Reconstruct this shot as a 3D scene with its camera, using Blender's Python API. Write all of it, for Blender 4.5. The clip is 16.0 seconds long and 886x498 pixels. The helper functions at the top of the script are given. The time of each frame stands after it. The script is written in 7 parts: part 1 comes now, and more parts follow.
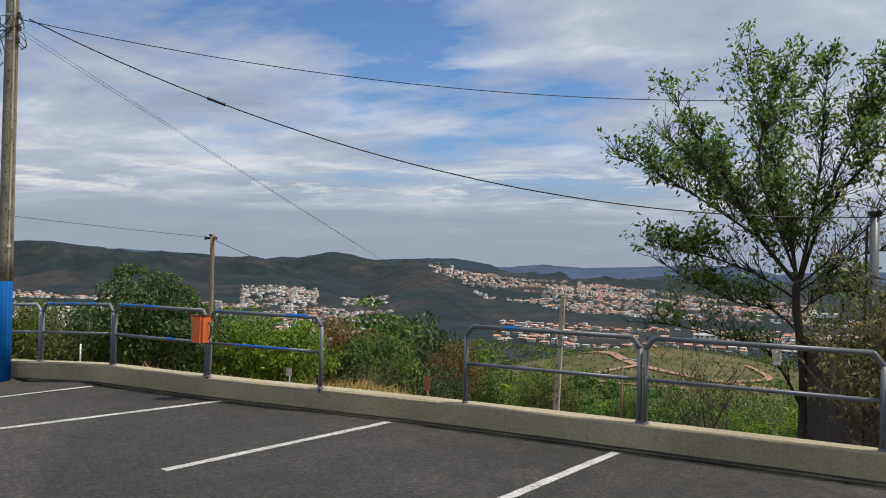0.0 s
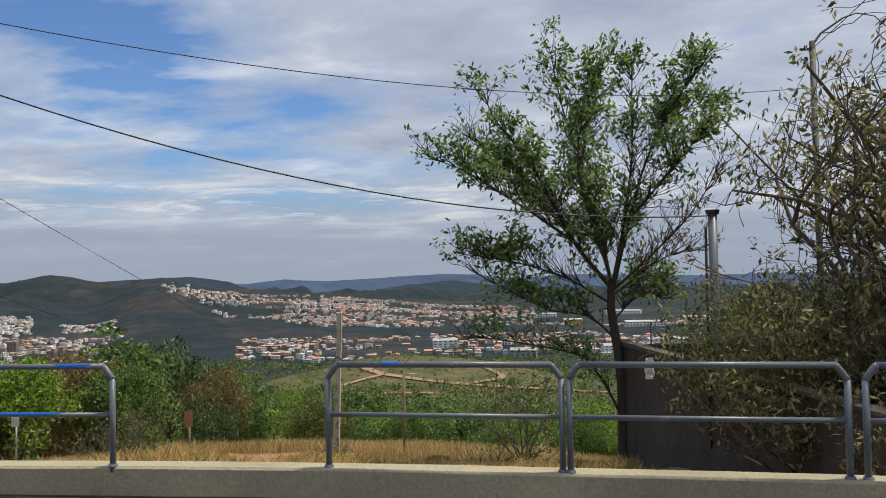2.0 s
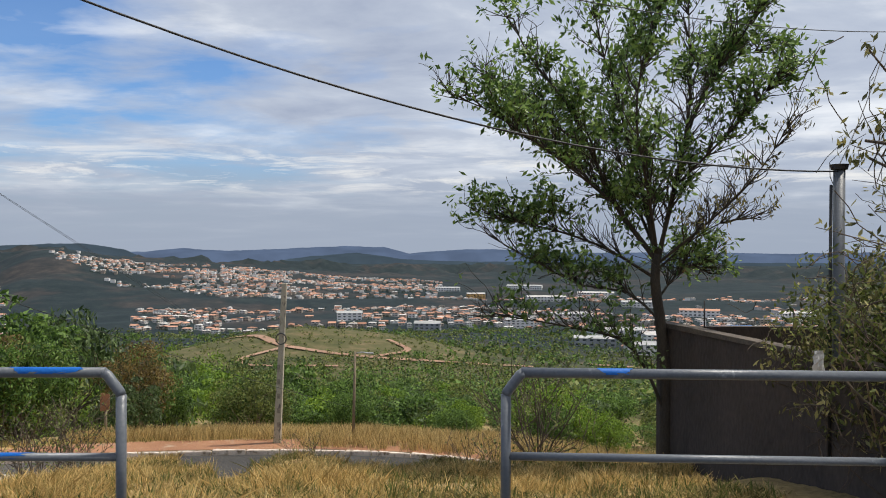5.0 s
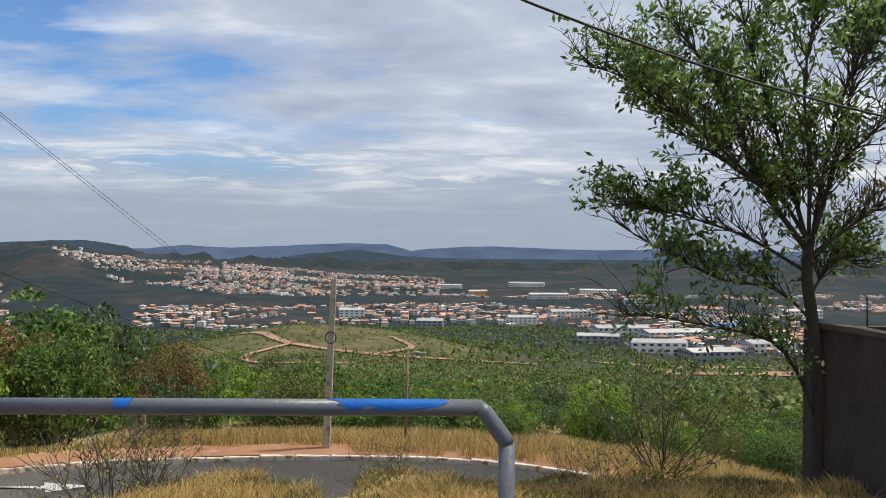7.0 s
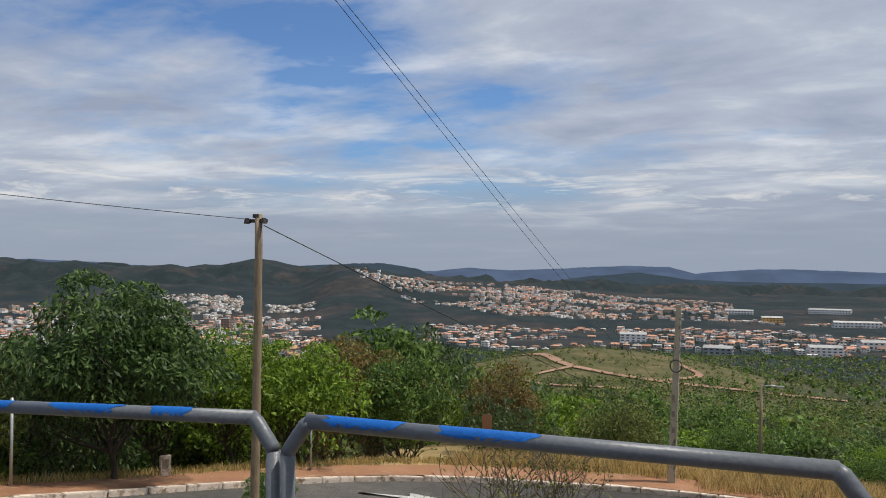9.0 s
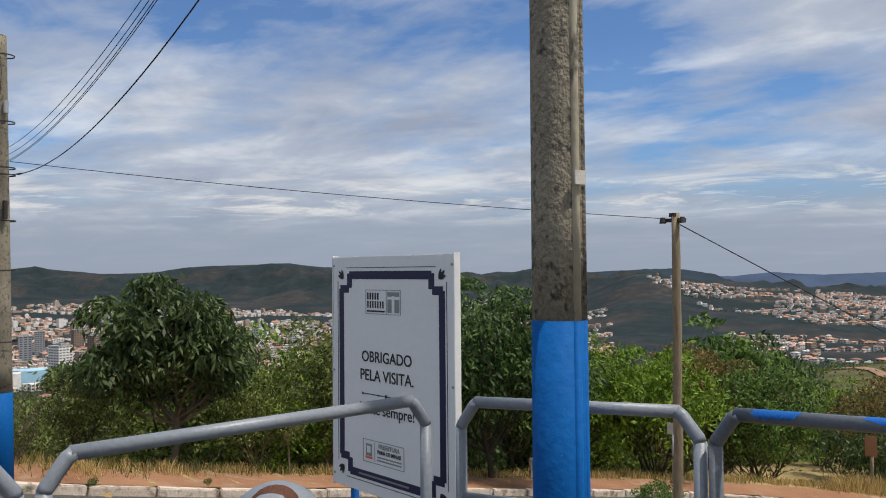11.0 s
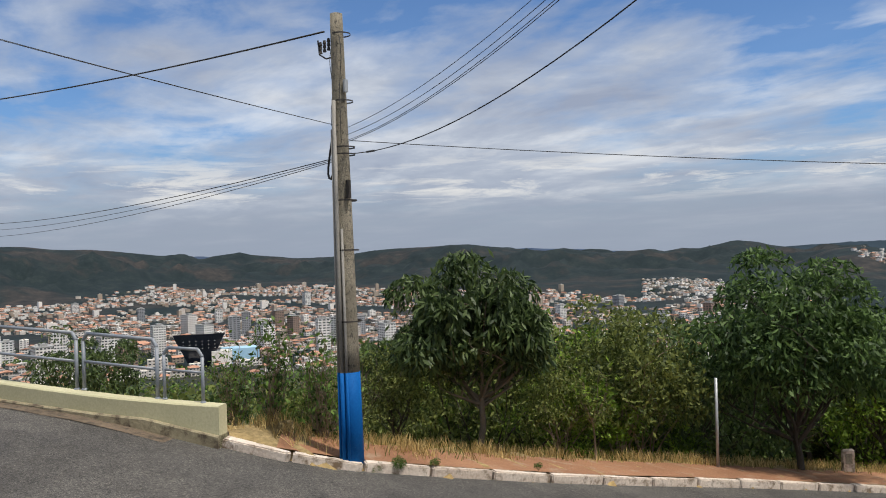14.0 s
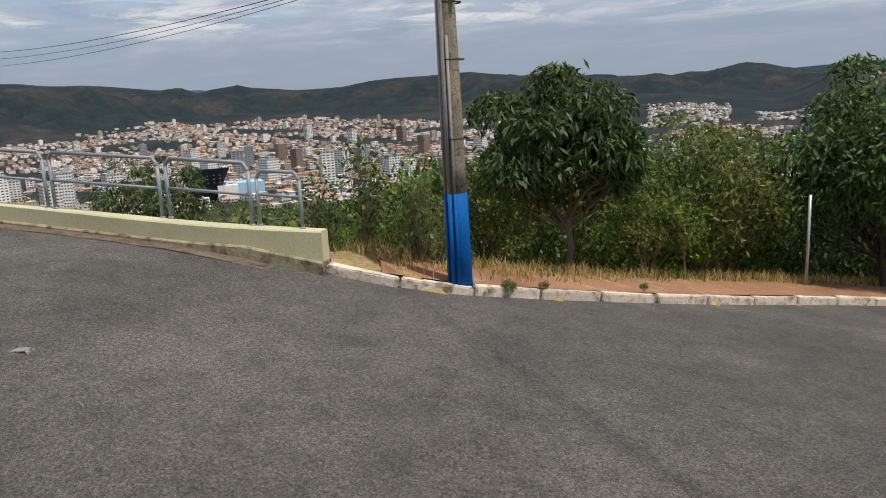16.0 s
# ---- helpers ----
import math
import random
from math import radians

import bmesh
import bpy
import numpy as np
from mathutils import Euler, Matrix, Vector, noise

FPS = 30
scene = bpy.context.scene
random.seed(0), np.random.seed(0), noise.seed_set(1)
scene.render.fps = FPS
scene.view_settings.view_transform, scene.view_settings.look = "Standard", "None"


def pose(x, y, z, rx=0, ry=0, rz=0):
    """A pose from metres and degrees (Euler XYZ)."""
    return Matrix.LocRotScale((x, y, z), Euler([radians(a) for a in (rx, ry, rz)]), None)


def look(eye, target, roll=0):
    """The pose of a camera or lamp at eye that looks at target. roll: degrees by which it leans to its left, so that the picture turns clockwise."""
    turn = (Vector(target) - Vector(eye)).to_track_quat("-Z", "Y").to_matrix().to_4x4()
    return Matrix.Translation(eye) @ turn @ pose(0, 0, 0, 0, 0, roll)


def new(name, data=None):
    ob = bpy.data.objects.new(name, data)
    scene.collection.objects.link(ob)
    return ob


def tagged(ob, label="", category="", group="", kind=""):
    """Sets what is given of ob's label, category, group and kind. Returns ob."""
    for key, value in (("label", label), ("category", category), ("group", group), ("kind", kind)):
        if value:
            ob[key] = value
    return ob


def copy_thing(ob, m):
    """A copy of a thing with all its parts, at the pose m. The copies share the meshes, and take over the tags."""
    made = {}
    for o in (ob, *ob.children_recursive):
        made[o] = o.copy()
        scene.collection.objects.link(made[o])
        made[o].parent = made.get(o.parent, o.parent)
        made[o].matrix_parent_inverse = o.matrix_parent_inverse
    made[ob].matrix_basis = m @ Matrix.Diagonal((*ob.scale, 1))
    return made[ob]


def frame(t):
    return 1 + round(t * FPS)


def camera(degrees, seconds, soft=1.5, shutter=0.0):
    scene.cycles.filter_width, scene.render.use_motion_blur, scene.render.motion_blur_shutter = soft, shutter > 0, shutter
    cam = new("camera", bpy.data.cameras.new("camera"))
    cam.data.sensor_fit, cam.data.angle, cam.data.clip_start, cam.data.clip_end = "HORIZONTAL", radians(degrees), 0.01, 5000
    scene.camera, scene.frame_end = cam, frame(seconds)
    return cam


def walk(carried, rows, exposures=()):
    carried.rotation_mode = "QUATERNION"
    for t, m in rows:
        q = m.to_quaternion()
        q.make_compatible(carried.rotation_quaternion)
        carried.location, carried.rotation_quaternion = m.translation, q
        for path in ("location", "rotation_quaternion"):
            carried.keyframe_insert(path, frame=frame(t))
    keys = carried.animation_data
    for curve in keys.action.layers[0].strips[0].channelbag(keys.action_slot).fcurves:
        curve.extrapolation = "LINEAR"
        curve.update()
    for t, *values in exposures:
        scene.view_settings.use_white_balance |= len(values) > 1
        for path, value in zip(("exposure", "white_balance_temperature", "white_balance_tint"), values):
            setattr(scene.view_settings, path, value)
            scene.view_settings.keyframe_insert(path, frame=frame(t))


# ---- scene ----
cam = camera(58.1, 16.0, soft=1.0)
PATH = [
    (0, (5.062, -3.962, 1.803), (4.212, -2.152, 1.826), 1.2),
    (0.5, (4.616, -3.636, 1.822), (4.006, -1.732, 1.849), 0.6),
    (1, (4.104, -3.271, 1.847), (3.568, -1.344, 1.886), -0.6),
    (1.5, (3.695, -2.922, 1.822), (3.383, -0.947, 1.87), -0.6),
    (2, (3.367, -2.413, 1.809), (3.134, -0.428, 1.867), -1.1),
    (2.5, (3.057, -1.904, 1.767), (3.018, 0.095, 1.827), -0.7),
    (3, (2.75, -1.409, 1.744), (2.75, 0.59, 1.811), -0.2),
    (3.5, (2.403, -1.038, 1.723), (2.393, 0.961, 1.787), 0.0),
    (4, (2.075, -0.67, 1.738), (2.06, 1.329, 1.775), 0.1),
    (6.5, (0.111, 1.196, 1.578), (0.149, 3.196, 1.547), 0.4),
    (7, (-0.341, 1.508, 1.57), (-0.341, 3.508, 1.552), 0.3),
    (7.5, (-0.798, 1.694, 1.566), (-0.893, 3.692, 1.555), -0.1),
    (8, (-1.226, 1.727, 1.595), (-1.528, 3.704, 1.608), -0.2),
    (8.5, (-1.677, 1.646, 1.612), (-2.159, 3.586, 1.642), 0.1),
    (9, (-2.193, 1.7, 1.584), (-2.871, 3.581, 1.62), 0.2),
    (9.5, (-2.698, 1.668, 1.573), (-3.61, 3.448, 1.626), 0.4),
    (10, (-3.177, 1.558, 1.558), (-4.26, 3.239, 1.618), 0.2),
    (12.5, (-4.973, 0.756, 1.509), (-6.457, 2.095, 1.544), -2.3),
    (13, (-5.357, 0.564, 1.512), (-6.889, 1.85, 1.539), -2.7),
    (13.5, (-5.713, 0.337, 1.496), (-7.265, 1.598, 1.501), -1.9),
    (14, (-6.158, 0.143, 1.494), (-7.757, 1.343, 1.505), -1.7),
    (14.5, (-6.525, -0.061, 1.46), (-8.16, 1.091, 1.44), -1.8),
    (15, (-6.901, -0.209, 1.411), (-8.538, 0.936, 1.315), -2.4),
    (15.5, (-7.304, -0.385, 1.371), (-8.925, 0.77, 1.179), -2.2),
    (16, (-7.659, -0.546, 1.305), (-9.239, 0.61, 0.896), -2.9),
]
walk(cam, [(t, look(eye, target, roll)) for t, eye, target, roll in PATH],
     [(0, 0.0), (2, 0.06), (3.5, 0.13), (5, 0.17), (7, 0.19), (8.5, -0.03), (10, -0.05), (12.5, 0.0), (16, 0.0)])

# ---- sky, sun, exposure ----
SUN_EL, SUN_AZ = radians(66), radians(74)          # azimuth from +y towards +x
world = bpy.data.worlds.new("sky_world")
scene.world = world
world.use_nodes = True
wn, wl = world.node_tree.nodes, world.node_tree.links
wn.clear()


def wnode(kind, **values):
    n = wn.new(kind)
    for k, v in values.items():
        n.inputs[k].default_value = v
    return n


def wmath(op, a, b=0.0, clamp=False):
    n = wn.new("ShaderNodeMath")
    n.operation, n.use_clamp = op, clamp
    for i, v in enumerate((a, b)):
        if isinstance(v, (int, float)):
            n.inputs[i].default_value = v
        else:
            wl.new(v, n.inputs[i])
    return n.outputs[0]


def wramp(value, stops):
    n = wn.new("ShaderNodeValToRGB")
    while len(n.color_ramp.elements) < len(stops):
        n.color_ramp.elements.new(0.5)
    for e, (p, c) in zip(n.color_ramp.elements, stops):
        e.position, e.color = p, (*c, 1) if len(c) == 3 else c
    wl.new(value, n.inputs[0])
    return n.outputs[0]


tc = wn.new("ShaderNodeTexCoord")
sep = wn.new("ShaderNodeSeparateXYZ")
wl.new(tc.outputs["Generated"], sep.inputs[0])
up = wmath("MAXIMUM", sep.outputs[2], 0.0)
lift = wmath("ADD", up, 0.10)
plane = wn.new("ShaderNodeCombineXYZ")
wl.new(wmath("DIVIDE", sep.outputs[0], lift), plane.inputs[0])
wl.new(wmath("DIVIDE", sep.outputs[1], lift), plane.inputs[1])


def wnoise(scale, detail, rough, distort, shift, stretch=(1, 1, 1), turn=0.0):
    m = wn.new("ShaderNodeMapping")
    m.inputs["Location"].default_value, m.inputs["Scale"].default_value = shift, stretch
    m.inputs["Rotation"].default_value = (0, 0, turn)
    wl.new(plane.outputs[0], m.inputs[0])
    n = wnode("ShaderNodeTexNoise", Scale=scale, Detail=detail, Roughness=rough, Distortion=distort)
    wl.new(m.outputs[0], n.inputs["Vector"])
    return n.outputs["Fac"]


sky = wn.new("ShaderNodeTexSky")
sky.sky_type, sky.sun_disc = "NISHITA", False
sky.sun_elevation, sky.sun_rotation = SUN_EL, SUN_AZ
sky.air_density, sky.dust_density, sky.ozone_density = 1.0, 0.1, 3.0
wl.new(tc.outputs["Generated"], sky.inputs[0])

streak = wnoise(0.78, 8, 0.52, 0.25, (3.1, 1.4, 0), (1.0, 1.25, 1), 0.30)
broad = wnoise(0.24, 4, 0.5, 0.2, (7.7, 2.9, 4), (1, 1.2, 1), 0.2)
fine = wnoise(3.4, 7, 0.58, 0.35, (1.3, 8.2, 2), (1, 1.35, 1), 0.3)
tilt = wmath("MAXIMUM", wmath("MULTIPLY", wmath("ADD", sep.outputs[0], 0.20), 0.27), -0.05)
cover = wmath("ADD", wmath("ADD", wmath("MULTIPLY", streak, 0.58), tilt), wmath("ADD", wmath("MULTIPLY", broad, 0.42), wmath("MULTIPLY", fine, 0.17)))
mask = wramp(cover, [(0.43, (0.04, 0.04, 0.04)), (0.49, (0.55, 0.55, 0.55)), (0.575, (0.97, 0.97, 0.97))])
# thick parts of the cloud sheet are greyer underneath
shade = wnoise(1.15, 8, 0.58, 0.3, (5.5, 0.7, 9), (1, 1.3, 1), 0.3)
cloud_col = wramp(shade, [(0.30, (0.335, 0.385, 0.50)), (0.50, (0.475, 0.525, 0.62)), (0.68, (0.765, 0.795, 0.84))])
sky_bg = wnode("ShaderNodeBackground", Strength=0.092)
deep = wn.new("ShaderNodeMix")
deep.data_type, deep.blend_type = "RGBA", "MULTIPLY"
deep.inputs["Factor"].default_value, deep.inputs["B"].default_value = 1.0, (0.70, 0.94, 1.22, 1)
wl.new(sky.outputs[0], deep.inputs["A"]), wl.new(deep.outputs["Result"], sky_bg.inputs["Color"])
cloud_bg = wnode("ShaderNodeBackground", Strength=1.0)
wl.new(cloud_col, cloud_bg.inputs["Color"])
mix1 = wn.new("ShaderNodeMixShader")
wl.new(mask, mix1.inputs[0]), wl.new(sky_bg.outputs[0], mix1.inputs[1]), wl.new(cloud_bg.outputs[0], mix1.inputs[2])
# the grey-blue haze bank that lies along the horizon
haze_bg = wnode("ShaderNodeBackground", Strength=1.0, Color=(0.32, 0.37, 0.46, 1))
haze_fac = wramp(wmath("ADD", sep.outputs[2], wmath("MULTIPLY", wmath("SUBTRACT", streak, 0.5), 0.10)),
                 [(0.0, (1, 1, 1)), (0.045, (0.88, 0.88, 0.88)), (0.085, (0.35, 0.35, 0.35)), (0.14, (0, 0, 0))])
mix2 = wn.new("ShaderNodeMixShader")
wl.new(haze_fac, mix2.inputs[0]), wl.new(mix1.outputs[0], mix2.inputs[1]), wl.new(haze_bg.outputs[0], mix2.inputs[2])
# low bright cumulus tops in the haze
azi = wmath("ARCTAN2", sep.outputs[0], sep.outputs[1])
low = wn.new("ShaderNodeCombineXYZ")
wl.new(wmath("MULTIPLY", azi, 7.0), low.inputs[0]), wl.new(wmath("MULTIPLY", sep.outputs[2], 58.0), low.inputs[1])
puff = wnode("ShaderNodeTexNoise", Scale=1.0, Detail=9.0, Roughness=0.66, Distortion=0.5)
wl.new(low.outputs[0], puff.inputs["Vector"])
belt = wramp(sep.outputs[2], [(0.055, (0, 0, 0)), (0.078, (1, 1, 1)), (0.10, (0.8, 0.8, 0.8)), (0.135, (0, 0, 0))])
puff_fac = wmath("MULTIPLY", wramp(puff.outputs["Fac"], [(0.51, (0, 0, 0)), (0.56, (0.42, 0.42, 0.42)), (0.63, (0.9, 0.9, 0.9))]), belt)
puff_bg = wnode("ShaderNodeBackground", Strength=1.0, Color=(0.78, 0.78, 0.77, 1))
mix3 = wn.new("ShaderNodeMixShader")
wl.new(puff_fac, mix3.inputs[0]), wl.new(mix2.outputs[0], mix3.inputs[1]), wl.new(puff_bg.outputs[0], mix3.inputs[2])
wout = wn.new("ShaderNodeOutputWorld")
wl.new(mix3.outputs[0], wout.inputs[0])

sun = new("sun", bpy.data.lights.new("sun", "SUN"))
sun.data.energy, sun.data.angle, sun.data.color = 4.0, radians(2.2), (1.0, 0.94, 0.84)
sun.matrix_world = look((math.sin(SUN_AZ) * math.cos(SUN_EL) * 50, math.cos(SUN_AZ) * math.cos(SUN_EL) * 50, math.sin(SUN_EL) * 50), (0, 0, 0))
scene.view_settings.exposure = 0.0


# ---- materials ----
def material(name, dark, light, scale=4.0, rough=0.85, metal=0.0, bump=0.2, fine_scale=None, third=None, stretch=(1, 1, 1),
             vary=0.0, island=0.0, coat=0.0, third_at=(0.62, 0.72), third_scale=None, spec=0.5):
    """Two colours mixed by a coarse and a fine noise, with relief; third: stains of their own shape."""
    m = bpy.data.materials.new(name)
    m.use_nodes = True
    n, l = m.node_tree.nodes, m.node_tree.links
    b = n["Principled BSDF"]
    b.inputs["Roughness"].default_value, b.inputs["Metallic"].default_value = rough, metal
    b.inputs["Specular IOR Level"].default_value = spec
    if coat:
        b.inputs["Coat Weight"].default_value = coat
    co = n.new("ShaderNodeTexCoord")
    mp = n.new("ShaderNodeMapping")
    mp.inputs["Scale"].default_value = stretch
    geo = n.new("ShaderNodeNewGeometry")
    l.new(geo.outputs["Position"] if not vary else co.outputs["Object"], mp.inputs[0])
    big = n.new("ShaderNodeTexNoise")
    big.inputs["Scale"].default_value, big.inputs["Detail"].default_value = scale, 5
    small = n.new("ShaderNodeTexNoise")
    small.inputs["Scale"].default_value, small.inputs["Detail"].default_value = fine_scale or scale * 14, 6
    l.new(mp.outputs[0], big.inputs["Vector"]), l.new(mp.outputs[0], small.inputs["Vector"])
    add = n.new("ShaderNodeMath")
    add.operation = "MULTIPLY_ADD"
    add.inputs[1].default_value = 0.55
    l.new(big.outputs["Fac"], add.inputs[0])
    half = n.new("ShaderNodeMath")
    half.operation, half.inputs[1].default_value = "MULTIPLY", 0.45
    l.new(small.outputs["Fac"], half.inputs[0]), l.new(half.outputs[0], add.inputs[2])
    value = add.outputs[0]
    if vary or island:
        src = n.new("ShaderNodeObjectInfo").outputs["Random"] if vary else geo.outputs["Random Per Island"]
        k = n.new("ShaderNodeMath")
        k.operation, k.inputs[1].default_value = "MULTIPLY_ADD", vary or island
        k.inputs[2].default_value = -0.5 * (vary or island)
        l.new(src, k.inputs[0])
        s = n.new("ShaderNodeMath")
        l.new(k.outputs[0], s.inputs[0]), l.new(value, s.inputs[1])
        value = s.outputs[0]
    r = n.new("ShaderNodeValToRGB")
    r.color_ramp.elements[0].position, r.color_ramp.elements[1].position = 0.32, 0.68
    r.color_ramp.elements[0].color, r.color_ramp.elements[1].color = (*dark, 1), (*light, 1)
    l.new(value, r.inputs[0])
    colour = r.outputs[0]
    if third:
        t = n.new("ShaderNodeTexNoise")
        t.inputs["Scale"].default_value, t.inputs["Detail"].default_value, t.inputs["Roughness"].default_value = third_scale or scale * 2.7, 8, 0.65
        l.new(mp.outputs[0], t.inputs["Vector"])
        tr = n.new("ShaderNodeValToRGB")
        tr.color_ramp.elements[0].position, tr.color_ramp.elements[1].position = third_at
        l.new(t.outputs["Fac"], tr.inputs[0])
        mx = n.new("ShaderNodeMix")
        mx.data_type = "RGBA"
        l.new(tr.outputs[0], mx.inputs["Factor"]), l.new(colour, mx.inputs["A"])
        mx.inputs["B"].default_value = (*third, 1)
        colour = mx.outputs["Result"]
    l.new(colour, b.inputs["Base Color"])
    if bump:
        bp = n.new("ShaderNodeBump")
        bp.inputs["Strength"].default_value, bp.inputs["Distance"].default_value = bump, 0.02
        l.new(small.outputs["Fac"], bp.inputs["Height"]), l.new(bp.outputs[0], b.inputs["Normal"])
    return m


def leaf_material(name, dark, light, rough=0.6, spec=0.3):
    m = material(name, dark, light, 0.9, rough, bump=0.0, island=0.8, fine_scale=3.0, spec=spec)
    n, l = m.node_tree.nodes, m.node_tree.links
    b, out = n["Principled BSDF"], n["Material Output"]
    tr = n.new("ShaderNodeBsdfTranslucent")
    src = b.inputs["Base Color"].links[0].from_socket
    l.new(src, tr.inputs["Color"])
    mx = n.new("ShaderNodeMixShader")
    mx.inputs[0].default_value = 0.38
    l.new(b.outputs[0], mx.inputs[1]), l.new(tr.outputs[0], mx.inputs[2]), l.new(mx.outputs[0], out.inputs["Surface"])
    return m



def asphalt_material():
    """Old asphalt: stones in the binder, patches of wear, darker oil and tyre stains."""
    m = bpy.data.materials.new("worn_asphalt")
    m.use_nodes = True
    n, l = m.node_tree.nodes, m.node_tree.links
    b = n["Principled BSDF"]
    b.inputs["Roughness"].default_value = 0.88
    geo = n.new("ShaderNodeNewGeometry")

    def layer(scale, detail, rough, lo, hi, c0, c1):
        t, r = n.new("ShaderNodeTexNoise"), n.new("ShaderNodeValToRGB")
        t.inputs["Scale"].default_value, t.inputs["Detail"].default_value, t.inputs["Roughness"].default_value = scale, detail, rough
        l.new(geo.outputs["Position"], t.inputs["Vector"]), l.new(t.outputs["Fac"], r.inputs[0])
        r.color_ramp.elements[0].position, r.color_ramp.elements[1].position = lo, hi
        r.color_ramp.elements[0].color, r.color_ramp.elements[1].color = (*c0, 1), (*c1, 1)
        return r.outputs[0], t.outputs["Fac"]

    def times(a, c):
        x = n.new("ShaderNodeMix")
        x.data_type, x.blend_type = "RGBA", "MULTIPLY"
        x.inputs["Factor"].default_value = 1.0
        l.new(a, x.inputs["A"]), l.new(c, x.inputs["B"])
        return x.outputs["Result"]

    grain, height = layer(46, 5, 0.85, 0.38, 0.63, (0.017, 0.0164, 0.0158), (0.135, 0.129, 0.122))
    wear, _ = layer(0.42, 7, 0.62, 0.34, 0.66, (0.72, 0.70, 0.68), (1.22, 1.2, 1.17))
    blot, _ = layer(2.6, 8, 0.7, 0.36, 0.56, (0.76, 0.755, 0.75), (1.06, 1.05, 1.04))
    place = n.new("ShaderNodeSeparateXYZ")
    l.new(geo.outputs["Position"], place.inputs[0])
    age = n.new("ShaderNodeMapRange")
    age.inputs["From Min"].default_value, age.inputs["From Max"].default_value = -10.0, -6.5
    age.inputs["To Min"].default_value, age.inputs["To Max"].default_value = 1.05, 0.52
    l.new(place.outputs[0], age.inputs["Value"])
    stones, _ = layer(120, 2, 0.5, 0.64, 0.69, (1.0, 1.0, 1.0), (2.6, 2.5, 2.4))
    mottle, _ = layer(21, 6, 0.8, 0.38, 0.62, (0.62, 0.615, 0.61), (1.42, 1.40, 1.36))
    seams, _ = layer(0.16, 5, 0.55, 0.47, 0.50, (0.86, 0.86, 0.87), (1.04, 1.035, 1.03))
    l.new(times(times(times(times(times(times(grain, wear), blot), stones), mottle), seams), age.outputs[0]), b.inputs["Base Color"])
    bp = n.new("ShaderNodeBump")
    bp.inputs["Strength"].default_value, bp.inputs["Distance"].default_value = 0.9, 0.012
    l.new(height, bp.inputs["Height"]), l.new(bp.outputs[0], b.inputs["Normal"])
    return m


ASPHALT = asphalt_material()
PAINT_WHITE = material("road_paint", (0.33, 0.325, 0.305), (0.57, 0.56, 0.535), 3, 0.8, bump=0.3, third=(0.12, 0.12, 0.12), third_at=(0.53, 0.64), third_scale=30)
PAINT_OLD = material("old_road_paint", (0.17, 0.17, 0.162), (0.30, 0.30, 0.29), 3, 0.85, bump=0.3, third=(0.07, 0.07, 0.07), third_at=(0.45, 0.55), third_scale=9)
WALL_LOW = material("beige_limewash", (0.25, 0.215, 0.135), (0.42, 0.37, 0.245), 1.5, 0.9, bump=0.5, fine_scale=35, third=(0.16, 0.14, 0.11), third_at=(0.60, 0.78), third_scale=3)
WALL_CREAM = material("cream_limewash", (0.42, 0.39, 0.235), (0.58, 0.54, 0.345), 1.2, 0.9, bump=0.16, fine_scale=30, third=(0.35, 0.30, 0.20), third_at=(0.62, 0.8), third_scale=3)
CRACK = material("dark_joint_dirt", (0.02, 0.018, 0.015), (0.06, 0.05, 0.04), 5, 0.95)
PIPE = material("grey_pipe_paint", (0.088, 0.097, 0.11), (0.145, 0.157, 0.174), 2.2, 0.42, bump=0.12, fine_scale=60, third=(0.33, 0.34, 0.35), third_at=(0.64, 0.75), third_scale=9)
PIPE_LIGHT = material("pale_grey_pipe_paint", (0.175, 0.195, 0.222), (0.25, 0.272, 0.305), 2.2, 0.42, bump=0.12, fine_scale=60)
PIPE_BLUE = material("rubbed_blue_paint", (0.004, 0.080, 0.32), (0.010, 0.13, 0.46), 6, 0.5, spec=0.25, bump=0.15)
BLUE = material("pole_blue_paint", (0.003, 0.078, 0.28), (0.006, 0.115, 0.38), 2.5, 0.65, spec=0.1, bump=0.25, fine_scale=28, third=(0.5, 0.5, 0.5), third_at=(0.70, 0.72), third_scale=11)
CONCRETE = material("pole_concrete", (0.15, 0.13, 0.095), (0.37, 0.325, 0.245), 3.0, 0.92, bump=0.9, fine_scale=70, third=(0.06, 0.055, 0.048), third_at=(0.53, 0.66), third_scale=24, stretch=(1, 1, 0.75))
CONCRETE_PALE = material("pale_cement_strip", (0.34, 0.30, 0.22), (0.50, 0.45, 0.34), 3.5, 0.92, bump=0.4, fine_scale=40, stretch=(1, 1, 0.4), third=(0.14, 0.12, 0.1), third_at=(0.55, 0.62), third_scale=7)
CONDUIT = material("grey_conduit", (0.17, 0.16, 0.145), (0.30, 0.28, 0.25), 3, 0.6, bump=0.15)
WOODPOLE = material("weathered_post_wood", (0.15, 0.115, 0.075), (0.33, 0.26, 0.175), 3, 0.9, bump=0.5, fine_scale=40, stretch=(1, 1, 0.2))
CABLE = material("black_cable", (0.012, 0.012, 0.013), (0.03, 0.03, 0.032), 9, 0.6, bump=0.0)
STEEL = material("galvanised_steel", (0.35, 0.36, 0.37), (0.5, 0.51, 0.52), 6, 0.45, 0.5, bump=0.1)
FOOTING = material("stained_cream_footing", (0.20, 0.165, 0.10), (0.40, 0.35, 0.225), 1.6, 0.93, bump=0.8, fine_scale=16, third=(0.10, 0.075, 0.05), third_at=(0.50, 0.62), third_scale=4)
